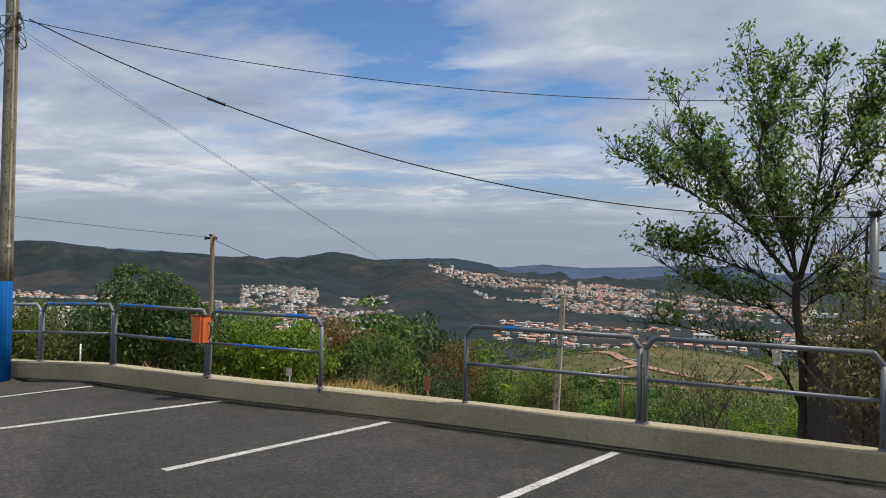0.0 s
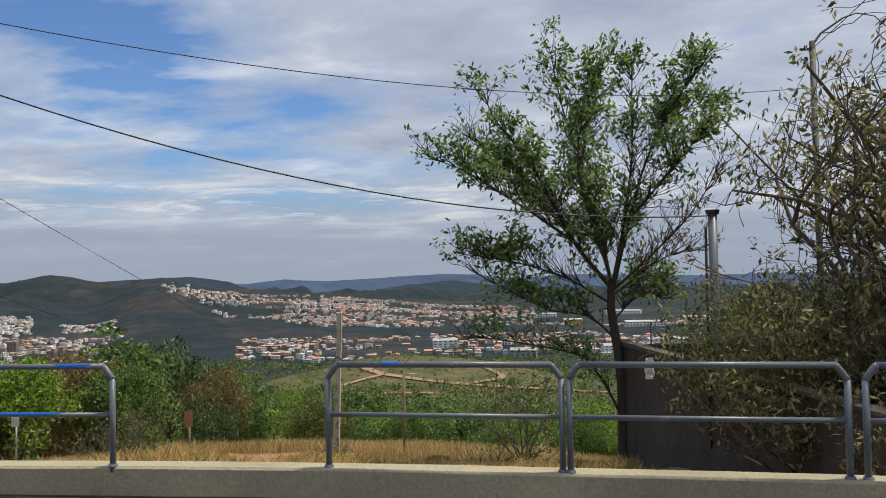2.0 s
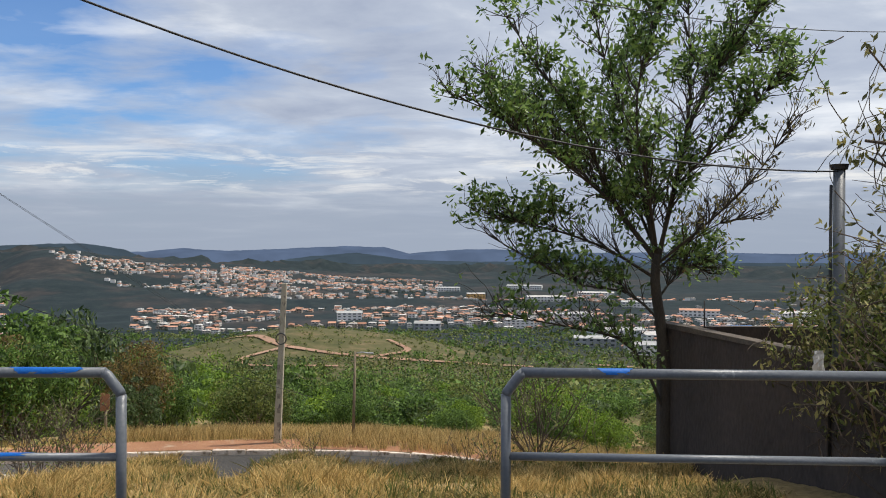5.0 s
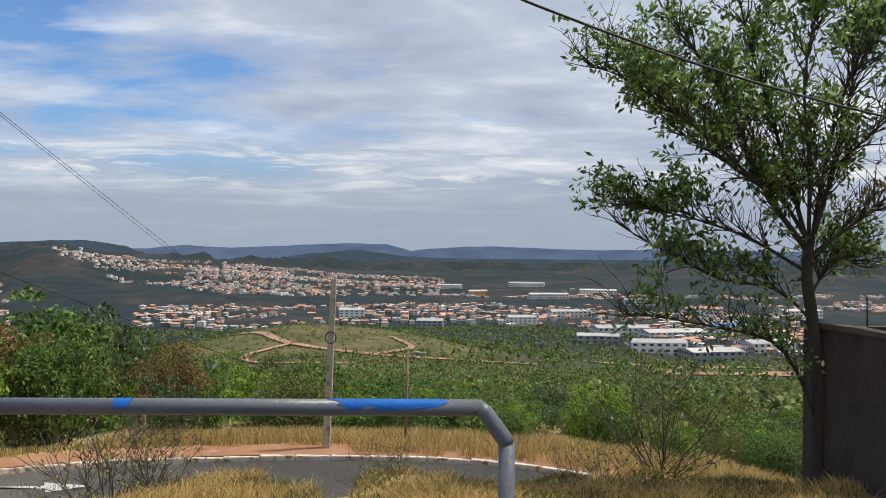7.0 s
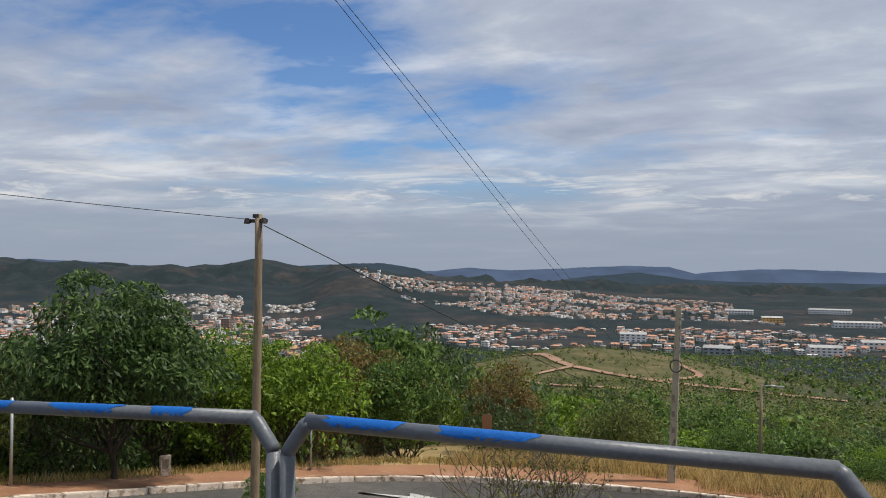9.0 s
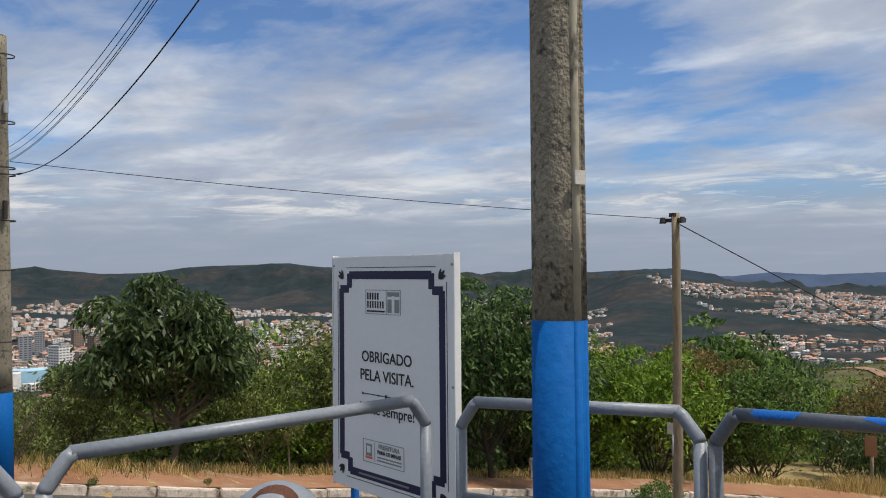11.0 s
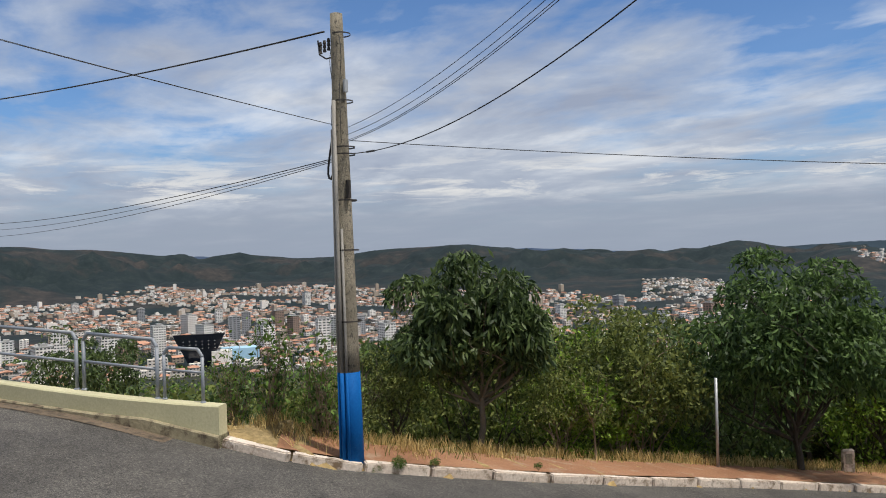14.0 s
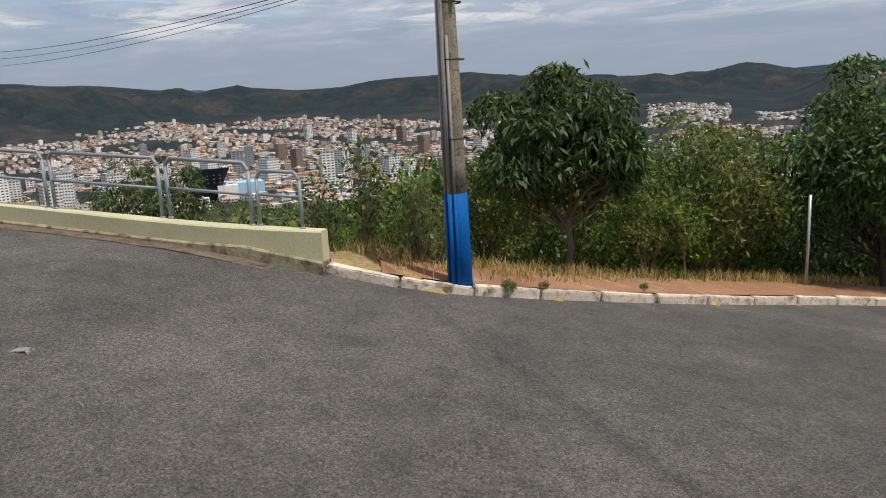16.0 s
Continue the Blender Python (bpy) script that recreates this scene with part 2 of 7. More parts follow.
IRON_POLE = material("dark_grey_pole", (0.055, 0.06, 0.058), (0.11, 0.12, 0.115), 3, 0.7, bump=0.2)
IRON = material("dark_iron", (0.03, 0.028, 0.026), (0.07, 0.06, 0.055), 8, 0.6, 0.4)
ORANGE = material("orange_bin_paint", (0.72, 0.14, 0.035), (0.88, 0.22, 0.06), 3, 0.45, bump=0.15)
RUST = material("rusty_bin_inside", (0.05, 0.022, 0.014), (0.16, 0.06, 0.03), 9, 0.9, bump=0.4)
SIGN_WHITE = material("sign_white_vinyl", (0.76, 0.77, 0.78), (0.82, 0.83, 0.84), 2, 0.4, bump=0.0)
SIGN_EDGE = material("sign_white_edge", (0.72, 0.73, 0.74), (0.80, 0.81, 0.82), 2, 0.4, bump=0.0)
SIGN_NAVY = material("sign_navy_ink", (0.006, 0.008, 0.045), (0.010, 0.013, 0.065), 3, 0.4, bump=0.0)
SIGN_INK = material("sign_black_ink", (0.010, 0.011, 0.018), (0.02, 0.021, 0.03), 3, 0.4, bump=0.0)
SIGN_GREY = material("sign_grey_ink", (0.20, 0.21, 0.22), (0.28, 0.29, 0.30), 3, 0.4, bump=0.0)
RED_EARTH = material("red_earth", (0.20, 0.088, 0.042), (0.36, 0.185, 0.098), 0.8, 0.95, bump=0.6, fine_scale=22, third=(0.34, 0.25, 0.17), third_at=(0.55, 0.72), third_scale=2.2)
KERB = material("limewashed_kerb", (0.48, 0.38, 0.30), (0.78, 0.69, 0.60), 2.5, 0.9, bump=0.6, fine_scale=28, third=(0.20, 0.14, 0.09), third_at=(0.50, 0.64), third_scale=5)
CRUMBLE = material("crumbling_footing", (0.075, 0.055, 0.038), (0.19, 0.14, 0.095), 2.2, 0.95, bump=0.8, fine_scale=18, third=(0.05, 0.04, 0.03), third_at=(0.5, 0.65), third_scale=5)
# Stained render, its base colour lowered further to deepen the wall's shade.
DARKWALL = material("stained_shade_render", (0.042, 0.033, 0.028), (0.092, 0.072, 0.060), 1.1, 0.93, bump=0.5, fine_scale=24, third=(0.018, 0.015, 0.013), third_at=(0.52, 0.74), third_scale=1.6, stretch=(1, 1, 0.45))
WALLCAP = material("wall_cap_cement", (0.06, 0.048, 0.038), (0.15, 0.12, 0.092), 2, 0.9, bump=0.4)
BARK = material("dark_bark", (0.030, 0.024, 0.018), (0.085, 0.068, 0.050), 5, 0.95, bump=0.6, stretch=(1, 1, 0.3))
BARK_PALE = material("pale_bark", (0.10, 0.08, 0.06), (0.22, 0.18, 0.135), 5, 0.95, bump=0.6, stretch=(1, 1, 0.3))
TWIG = material("dry_twigs", (0.14, 0.10, 0.07), (0.32, 0.235, 0.165), 5, 0.95, bump=0.2)
LEAF_TREE = leaf_material("acacia_leaf", (0.068, 0.125, 0.030), (0.235, 0.345, 0.088), 0.5, 0.4)
LEAF_MANGO = leaf_material("mango_leaf", (0.032, 0.056, 0.018), (0.118, 0.170, 0.056), 0.52, 0.35)
LEAF_BROAD = leaf_material("broad_leaf", (0.030, 0.060, 0.017), (0.12, 0.195, 0.055), 0.55, 0.3)
LEAF_BUSH = leaf_material("bush_leaf", (0.034, 0.070, 0.014), (0.15, 0.245, 0.048))
LEAF_LIME = leaf_material("lime_leaf", (0.07, 0.13, 0.012), (0.22, 0.33, 0.035))
LEAF_OLIVE = leaf_material("olive_leaf", (0.055, 0.076, 0.018), (0.205, 0.235, 0.060))
LEAF_RUST = leaf_material("rusty_leaf", (0.08, 0.058, 0.018), (0.235, 0.165, 0.05))
LEAF_DRY = leaf_material("half_dry_leaf", (0.085, 0.076, 0.028), (0.31, 0.255, 0.09))
LEAF_KHAKI = leaf_material("khaki_leaf", (0.082, 0.086, 0.030), (0.34, 0.305, 0.115))
BARK_BROWN = material("brown_branch_bark", (0.055, 0.040, 0.030), (0.15, 0.115, 0.085), 5, 0.95, bump=0.4, stretch=(1, 1, 0.3))
# Muted copy of the leaf greens, toned to the hazed far land.
LEAF_FAR = leaf_material("hazed_far_leaf", (0.026, 0.042, 0.026), (0.072, 0.100, 0.058), 0.9, 0.05)
STRAW = leaf_material("dry_grass", (0.31, 0.225, 0.088), (0.74, 0.57, 0.26), 0.8)
GOLD = leaf_material("golden_grass", (0.36, 0.25, 0.085), (0.80, 0.60, 0.26), 0.8)
HERB = leaf_material("low_herbs", (0.09, 0.088, 0.030), (0.29, 0.25, 0.095), 0.8)
GRASS = leaf_material("green_grass", (0.07, 0.10, 0.02), (0.20, 0.23, 0.065), 0.7)
TERRA = material("terracotta_tiles", (0.27, 0.135, 0.085), (0.50, 0.265, 0.175), 0.09, 0.9, bump=0.0, island=0.9, fine_scale=0.6)
FIBRE = material("fibre_cement_roof", (0.24, 0.22, 0.20), (0.50, 0.48, 0.46), 0.05, 0.9, bump=0.0, island=0.9, fine_scale=0.6)
HOUSE = material("painted_house_walls", (0.36, 0.30, 0.24), (0.75, 0.72, 0.685), 0.01, 0.9, bump=0.0, island=1.1, fine_scale=0.5)
TOWERWALL = material("tower_render", (0.54, 0.50, 0.46), (0.84, 0.83, 0.81), 0.02, 0.85, bump=0.0, island=0.8, fine_scale=0.4)
WINDOW = material("dark_window_glass", (0.03, 0.035, 0.04), (0.07, 0.08, 0.09), 0.5, 0.25, bump=0.0)
GLASSBLUE = material("dark_curtain_glass", (0.012, 0.016, 0.026), (0.028, 0.034, 0.05), 0.05, 0.2, bump=0.0)
BLUE_ROOF = material("pale_blue_metal", (0.30, 0.50, 0.66), (0.40, 0.62, 0.78), 0.05, 0.6, bump=0.0)
ROOF_BLUE = material("strong_blue_metal", (0.04, 0.16, 0.42), (0.07, 0.22, 0.52), 0.05, 0.6, bump=0.0)
OCHRE = material("ochre_render", (0.60, 0.36, 0.12), (0.72, 0.46, 0.18), 0.05, 0.9, bump=0.0)
ROOF_PALE = material("pale_shed_roof", (0.20, 0.20, 0.195), (0.40, 0.40, 0.39), 0.05, 0.7, bump=0.0, island=0.5, fine_scale=0.5)
DIRT_FAR = material("bare_red_dirt", (0.22, 0.125, 0.078), (0.35, 0.215, 0.14), 0.03, 0.95, bump=0.0, fine_scale=0.3)
CLOTH = material("torn_plastic_bag", (0.42, 0.40, 0.36), (0.60, 0.58, 0.54), 9, 0.6)
TAG = material("paper_tag", (0.55, 0.53, 0.48), (0.68, 0.66, 0.60), 9, 0.8)


# ---- builders ----
def mesh_object(name, verts, faces, mat, parent=None, label="", smooth=False):
    me = bpy.data.meshes.new(name)
    me.from_pydata([tuple(v) for v in verts], [], [tuple(f) for f in faces])
    me.materials.append(mat)
    if smooth:
        me.polygons.foreach_set("use_smooth", [True] * len(me.polygons))
    me.update()
    ob = new(name, me)
    ob.parent = parent
    return tagged(ob, label)


def part(name, bm, mat, parent=None, label="", smooth=False):
    """Links a bmesh as one mesh object under a thing or a part."""
    me = bpy.data.meshes.new(name)
    bm.normal_update()
    bm.to_mesh(me)
    bm.free()
    me.materials.append(mat)
    if smooth:
        me.polygons.foreach_set("use_smooth", [True] * len(me.polygons))
    ob = new(name, me)
    ob.parent = parent
    return tagged(ob, label)


def thing(name, where, label, category, group="", turn=0.0):
    ob = new(name)
    ob.matrix_basis = pose(*where, 0, 0, turn)
    ob.empty_display_size = 0.2
    return tagged(ob, label, category, group)


def add_box(bm, size, at=(0, 0, 0), bevel=0.0, turn=None):
    m = Matrix.Translation(at) @ (turn or Matrix.Identity(4)) @ Matrix.Diagonal((*size, 1))
    r = bmesh.ops.create_cube(bm, size=1, matrix=m)
    if bevel:
        edges = list({e for v in r["verts"] for e in v.link_edges})
        bmesh.ops.bevel(bm, geom=edges, offset=bevel, segments=2, affect="EDGES")
    return bm


def box(size, at=(0, 0, 0), bevel=0.0, turn=None):
    return add_box(bmesh.new(), size, at, bevel, turn)


def tube_data(points, radii, sides=8, cap=True):
    """Vertices and faces of a round tube along points."""
    pts = [Vector(p) for p in points]
    if isinstance(radii, (int, float)):
        radii = [radii] * len(pts)
    verts, faces = [], []
    side = None
    for i, p in enumerate(pts):
        d = (pts[min(i + 1, len(pts) - 1)] - pts[max(i - 1, 0)]).normalized()
        if side is None:
            side = d.orthogonal().normalized()
        else:
            side = (side - d * side.dot(d)).normalized()
        other = d.cross(side)
        for k in range(sides):
            a = 2 * math.pi * k / sides
            verts.append(p + (side * math.cos(a) + other * math.sin(a)) * radii[i])
    for i in range(len(pts) - 1):
        for k in range(sides):
            a, b = i * sides + k, i * sides + (k + 1) % sides
            faces.append((a, b, b + sides, a + sides))
    if cap:
        faces.append(tuple(range(sides - 1, -1, -1)))
        faces.append(tuple((len(pts) - 1) * sides + k for k in range(sides)))
    return verts, faces


def tube(name, points, radii, mat, parent=None, label="", sides=10):
    v, f = tube_data(points, radii, sides)
    return mesh_object(name, v, f, mat, parent, label, smooth=True)


def merged(chunks):
    verts, faces = [], []
    for v, f in chunks:
        o = len(verts)
        verts += list(v)
        faces += [tuple(i + o for i in face) for face in f]
    return verts, faces


def smooth_line(points, step=0.5):
    """A Catmull-Rom line through the points."""
    p = [Vector(q) for q in points]
    p = [2 * p[0] - p[1]] + p + [2 * p[-1] - p[-2]]
    out = []
    for i in range(1, len(p) - 2):
        a, b, c, d = p[i - 1:i + 3]
        n = max(2, int((c - b).length / step))
        for k in range(n):
            t = k / n
            out.append(0.5 * (2 * b + (c - a) * t + (2 * a - 5 * b + 4 * c - d) * t * t + (3 * b - a - 3 * c + d) * t ** 3))
    return out + [p[-2]]


# ---- the lie of the land ----
# outer edge of the road: down from the upper bend, past the blue-footed pole, round the hairpin
EDGE = smooth_line([(-60, -40, 2.5), (-30, -5.5, 0.25), (-25, -1.0, -0.15), (-21.2, 1.5, -0.40), (-18.6, 3.0, -0.60), (-16.9, 4.3, -0.98), (-15.9, 5.6, -1.33),
                    (-15.0, 9.0, -2.0), (-14.3, 12.8, -2.68), (-13.4, 17.0, -3.45), (-11.9, 20.6, -4.05), (-9.6, 22.7, -4.35), (-6.4, 23.8, -4.5),
                    (-3.0, 24.2, -4.55), (0.3, 23.9, -4.55), (3.2, 22.9, -4.6), (6, 21.3, -4.75), (12, 18.0, -5.4), (22, 13, -6.5), (60, -20, -10)], 0.6)
EX = np.array([(p.x, p.y, p.z) for p in EDGE])
ET = np.gradient(EX[:, :2], axis=0)
ET /= np.linalg.norm(ET, axis=1)[:, None]
ROAD_W = 6.6
KERB_H = 0.13


def smoothstep(a, b, v):
    t = np.clip((v - a) / (b - a), 0, 1)
    return t * t * (3 - 2 * t)


def edge_distance(x, y, foot=False):
    """Signed distance to the road's outer edge (plus: towards the lot) and the edge's height there."""
    x, y = np.atleast_1d(np.asarray(x, float)), np.atleast_1d(np.asarray(y, float))
    dist, high, low = np.empty(x.size), np.empty(x.size), np.empty(x.size)
    for s in range(0, x.size, 20000):
        dx = x[s:s + 20000, None] - EX[None, :, 0]
        dy = y[s:s + 20000, None] - EX[None, :, 1]
        d2 = dx * dx + dy * dy
        i = d2.argmin(1)
        r = np.arange(i.size)
        cross = ET[i, 0] * dy[r, i] - ET[i, 1] * dx[r, i]
        dist[s:s + 20000] = np.sqrt(d2[r, i]) * np.where(cross > 0, -1, 1)
        high[s:s + 20000] = EX[i, 2]
        east = smoothstep(-6.0, -3.0, x[s:s + 20000, None])
        steep, wide = 0.43 + 0.10 * east, ROAD_W - 1.4 * east - 2.0 * smoothstep(-0.5, 3.0, x[s:s + 20000, None])
        low[s:s + 20000] = (EX[None, :, 2] - KERB_H + 9.0 * (EX[None, :, 0] > 5.5) + steep * np.clip(np.sqrt(d2) - wide, 0, 60)).min(1)
    return (dist, high, low) if foot else (dist, high)


def lot_height(x):
    return -0.05 * np.clip(-3.8 - x, 0, 6)


WAVES = [(random.uniform(0.6, 1.6), random.uniform(0, 6.28), random.uniform(0, 6.28)) for _ in range(14)]


def rolling(x, y, size):
    """A cheap rolling noise of about -1 to 1 with forms of that size."""
    v = 0.0
    for i, (k, a, ph) in enumerate(WAVES):
        w = 6.28 / size * k * (1.0 + 0.35 * i)
        v = v + np.sin((x * math.cos(a) + y * math.sin(a)) * w + ph) / (1.0 + 0.45 * i)
    return v / 3.2


# skyline of the green hills: azimuth (degrees right of +y) and angle above the level
SKYLINE = [(-140, 0.8), (-100, 1.4), (-82, 1.25), (-78.6, 0.98), (-75.3, 0.78), (-72.5, 0.38), (-71.1, 0.5), (-70, 0.08), (-69.1, 0.3), (-67.6, 0.48), (-65.5, 0.18), (-63.6, -0.03), (-60.5, 0.02), (-58.5, 0.33),
           (-54.9, 0.5), (-51.4, 0.62), (-48.5, 0.28), (-46, -0.02), (-44.7, 0.13), (-41.6, -0.35), (-38.7, -0.2), (-37.3, -0.4), (-35, -0.08), (-33, 0.34), (-31.6, 0.12), (-30.4, -0.2), (-27, -0.75), (-24, -1.1), (-20, -1.45),
           (-10, -1.5), (0, -1.35), (10, -1.45), (25, -1.35), (60, -0.8), (140, 0.2)]


def far_height(x, y):
    r = np.hypot(x, y)
    az = np.degrees(np.arctan2(x, y))
    el = np.interp(az, [a for a, _ in SKYLINE], [e for _, e in SKYLINE])
    right = smoothstep(-30, -20, az)
    base = -130 * (1 - np.exp(-(r / 520) ** 1.15)) + rolling(x, y, 600) * 9 * smoothstep(300, 1000, r)
    # bare spur with the dirt tracks
    base = base + 30 * np.exp(-((x + 95) / 130) ** 2 - ((y - 600) / 140) ** 2)
    base = base + 42 * smoothstep(1600, 2800, r) * (1 - right)
    # mound of the new white quarter
    base = base + 11 * np.exp(-((az + 36.8) / 3.2) ** 2) * smoothstep(1850, 2250, r)
    # far quarter on a slope that runs down to the right
    lift = np.interp(az, [-31, -25.6, -20.8, -13, -5.3, 0], [40, 88, 70, 44, 14, 0])
    base = base + lift * smoothstep(1500, 2650, r) * smoothstep(-31, -27, az)
    ridge_r = 3500 + 260 * np.sin(az * 0.17) + 700 * right
    peak = np.tan(np.radians(el)) * ridge_r + rolling(x, y, 420) * 4
    rise = np.where(r < ridge_r, smoothstep(ridge_r - 900, ridge_r, r), 1 - 0.45 * smoothstep(ridge_r, ridge_r + 1500, r))
    slope = rise * (1 - rise) * 4
    gully = rolling(x, y, 560) * 34 * slope + (0.35 - np.abs(rolling(x, y, 300))) * 46 * slope + (0.3 - np.abs(rolling(x + 500, y, 130))) * 12 * slope
    return base + (peak - base) * rise + gully


def ground_height(x, y):
    x, y = np.atleast_1d(np.asarray(x, float)), np.atleast_1d(np.asarray(y, float))
    d, zk, low = edge_distance(x, y, True)
    road = zk - KERB_H
    lot = lot_height(x)
    inside = np.minimum(road + 0.42 * np.clip(d - ROAD_W, 0, 60), lot - 0.02)
    fall = smoothstep(ROAD_W, ROAD_W + 1.6, d) * smoothstep(4.2, 6.0, y)
    east = smoothstep(-6.0, -3.0, x)
    cap = lot - 0.22 - (0.25 - 0.06 * east) * np.clip(y - 4.3, 0, 60)
    inside = np.where(d < ROAD_W, road, inside * (1 - fall) + np.minimum(np.minimum(low, cap), np.where(x < -1.5, inside, 9.0)) * fall)
    level = smoothstep(4.6, 4.15, y) * smoothstep(-6.9, -6.3, x)
    inside = inside * (1 - level) + (lot - 0.02) * level
    inside = np.where((y > 4.0) & (d > ROAD_W), inside + (0.15 * rolling(x, y, 6) + 0.07 * rolling(x, y, 2.3)) * smoothstep(0, 2, d - ROAD_W), inside)
    out = -d
    bank = zk - 0.02 - 0.24 * np.clip(out - 1.7, 0, 9) - 0.16 * np.clip(out - 10.7, 0, 200) + 0.10 * rolling(x, y, 5) * smoothstep(1.5, 3, out)
    bank = bank - 0.6 * np.clip(out - 0.3, 0, 5) * (1 - smoothstep(-19.0, -17.6, x))
    far = far_height(x, y)
    blend = smoothstep(25, 90, out)
    return np.where(d > 0, inside, bank * (1 - blend) + far * blend)


def ground_at(x, y):
    return float(ground_height(x, y)[0])


# ---- ground, road, lot ----
def ground_sheet():
    """One sheet: a fine grid near the road, rings out to the horizon."""
    radii = [0.0] + list(np.arange(0.5, 34, 0.5)) + list(np.geomspace(34, 4800, 230))
    azs = np.concatenate([np.arange(-95, 45, 0.45), np.arange(45, 265, 1.0)])
    n = len(azs)
    rr, aa = np.meshgrid(np.array(radii[1:]), np.radians(azs), indexing="ij")
    cx, cy = -5.0, 8.0
    x, y = cx + rr * np.sin(aa), cy + rr * np.cos(aa)
    fx, fy = x.ravel(), y.ravel()
    d, _ = edge_distance(fx, fy)
    paved = ((d > 0.25) & (d < ROAD_W - 0.25) & (fy > -3)) | ((d > 0.25) & (fy < 3.7) & (fx > -6.3)) | ((d > 0.25) & (fx <= -6.2) & (fy < 4.6))
    z = ground_height(fx, fy) - np.where(paved, 0.30, 0.02)
    verts = [(cx, cy, ground_at(cx, cy) - 0.035)] + list(zip(x.ravel(), y.ravel(), z))
    faces = [(0, 1 + (k + 1) % n, 1 + k) for k in range(n)]
    for i in range(len(radii) - 2):
        a, b = 1 + i * n, 1 + (i + 1) * n
        faces += [(a + k, a + (k + 1) % n, b + (k + 1) % n, b + k) for k in range(n)]
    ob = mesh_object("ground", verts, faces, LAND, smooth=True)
    return tagged(ob, "dry grassy hillside falling to wooded valley and hills", "ground", kind="structure")


def land_material():
    """Dry bank near by; scrub, then woods and burnt pasture in haze-toned colour farther out."""
    m = bpy.data.materials.new("hillside_land")
    m.use_nodes = True
    n, l = m.node_tree.nodes, m.node_tree.links
    b = n["Principled BSDF"]
    b.inputs["Roughness"].default_value = 0.95
    b.inputs["Specular IOR Level"].default_value = 0.12
    geo = n.new("ShaderNodeNewGeometry")

    def noise_at(scale, detail=6, rough=0.6):
        t = n.new("ShaderNodeTexNoise")
        t.inputs["Scale"].default_value, t.inputs["Detail"].default_value, t.inputs["Roughness"].default_value = scale, detail, rough
        l.new(geo.outputs["Position"], t.inputs["Vector"])
        return t.outputs["Fac"]

    def ramp(v, stops):
        r = n.new("ShaderNodeValToRGB")
        while len(r.color_ramp.elements) < len(stops):
            r.color_ramp.elements.new(0.5)
        for e, (p, c) in zip(r.color_ramp.elements, stops):
            e.position, e.color = p, (*c, 1)
        l.new(v, r.inputs[0])
        return r.outputs[0]

    def mix(f, a, c):
        x = n.new("ShaderNodeMix")
        x.data_type = "RGBA"
        l.new(f, x.inputs["Factor"]), l.new(a, x.inputs["A"]), l.new(c, x.inputs["B"])
        return x.outputs["Result"]

    near = mix(ramp(noise_at(0.55, 8), [(0.42, (0, 0, 0)), (0.62, (1, 1, 1))]),
               ramp(noise_at(9, 8), [(0.3, (0.22, 0.15, 0.068)), (0.7, (0.50, 0.37, 0.17))]),
               ramp(noise_at(14, 8), [(0.3, (0.14, 0.105, 0.048)), (0.7, (0.36, 0.265, 0.135))]))
    # Far woods and pasture take blue-grey haze into their base colour.
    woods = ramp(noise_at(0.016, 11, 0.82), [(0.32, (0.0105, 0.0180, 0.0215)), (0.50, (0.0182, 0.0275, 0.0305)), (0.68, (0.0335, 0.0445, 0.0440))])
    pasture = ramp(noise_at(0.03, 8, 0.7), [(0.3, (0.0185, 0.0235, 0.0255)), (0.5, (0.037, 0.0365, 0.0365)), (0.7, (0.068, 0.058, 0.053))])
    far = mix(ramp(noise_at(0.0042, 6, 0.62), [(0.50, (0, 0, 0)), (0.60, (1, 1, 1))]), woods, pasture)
    # the bare grazed spur
    hump = n.new("ShaderNodeVectorMath")
    hump.operation = "DISTANCE"
    hump.inputs[1].default_value = (-80, 545, -80)
    l.new(geo.outputs["Position"], hump.inputs[0])
    edge = n.new("ShaderNodeMath")
    edge.operation, edge.inputs[1].default_value = "MULTIPLY_ADD", 160.0
    l.new(noise_at(0.012, 7, 0.65), edge.inputs[0]), l.new(hump.outputs["Value"], edge.inputs[2])
    bare = n.new("ShaderNodeMapRange")
    bare.inputs["From Min"].default_value, bare.inputs["From Max"].default_value = 225, 185
    l.new(edge.outputs[0], bare.inputs["Value"])
    spur = (bare.outputs[0], ramp(noise_at(0.05, 9, 0.75), [(0.3, (0.045, 0.055, 0.02)), (0.52, (0.095, 0.09, 0.040)), (0.68, (0.18, 0.13, 0.075))]))
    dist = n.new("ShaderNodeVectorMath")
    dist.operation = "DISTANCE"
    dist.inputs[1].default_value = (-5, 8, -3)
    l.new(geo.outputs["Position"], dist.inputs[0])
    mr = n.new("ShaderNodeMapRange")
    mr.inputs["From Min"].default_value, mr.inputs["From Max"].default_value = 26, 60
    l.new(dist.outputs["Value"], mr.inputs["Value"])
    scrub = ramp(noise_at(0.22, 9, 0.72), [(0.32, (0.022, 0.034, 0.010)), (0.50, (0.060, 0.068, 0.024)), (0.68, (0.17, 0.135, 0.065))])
    # The haze-toned land fades in from 350 to 900 m.
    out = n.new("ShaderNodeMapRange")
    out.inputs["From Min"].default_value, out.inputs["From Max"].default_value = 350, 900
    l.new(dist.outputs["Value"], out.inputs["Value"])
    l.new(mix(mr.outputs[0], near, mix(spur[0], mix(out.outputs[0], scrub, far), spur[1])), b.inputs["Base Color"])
    bump = n.new("ShaderNodeBump")
    bump.inputs["Strength"].default_value, bump.inputs["Distance"].default_value = 0.6, 0.05
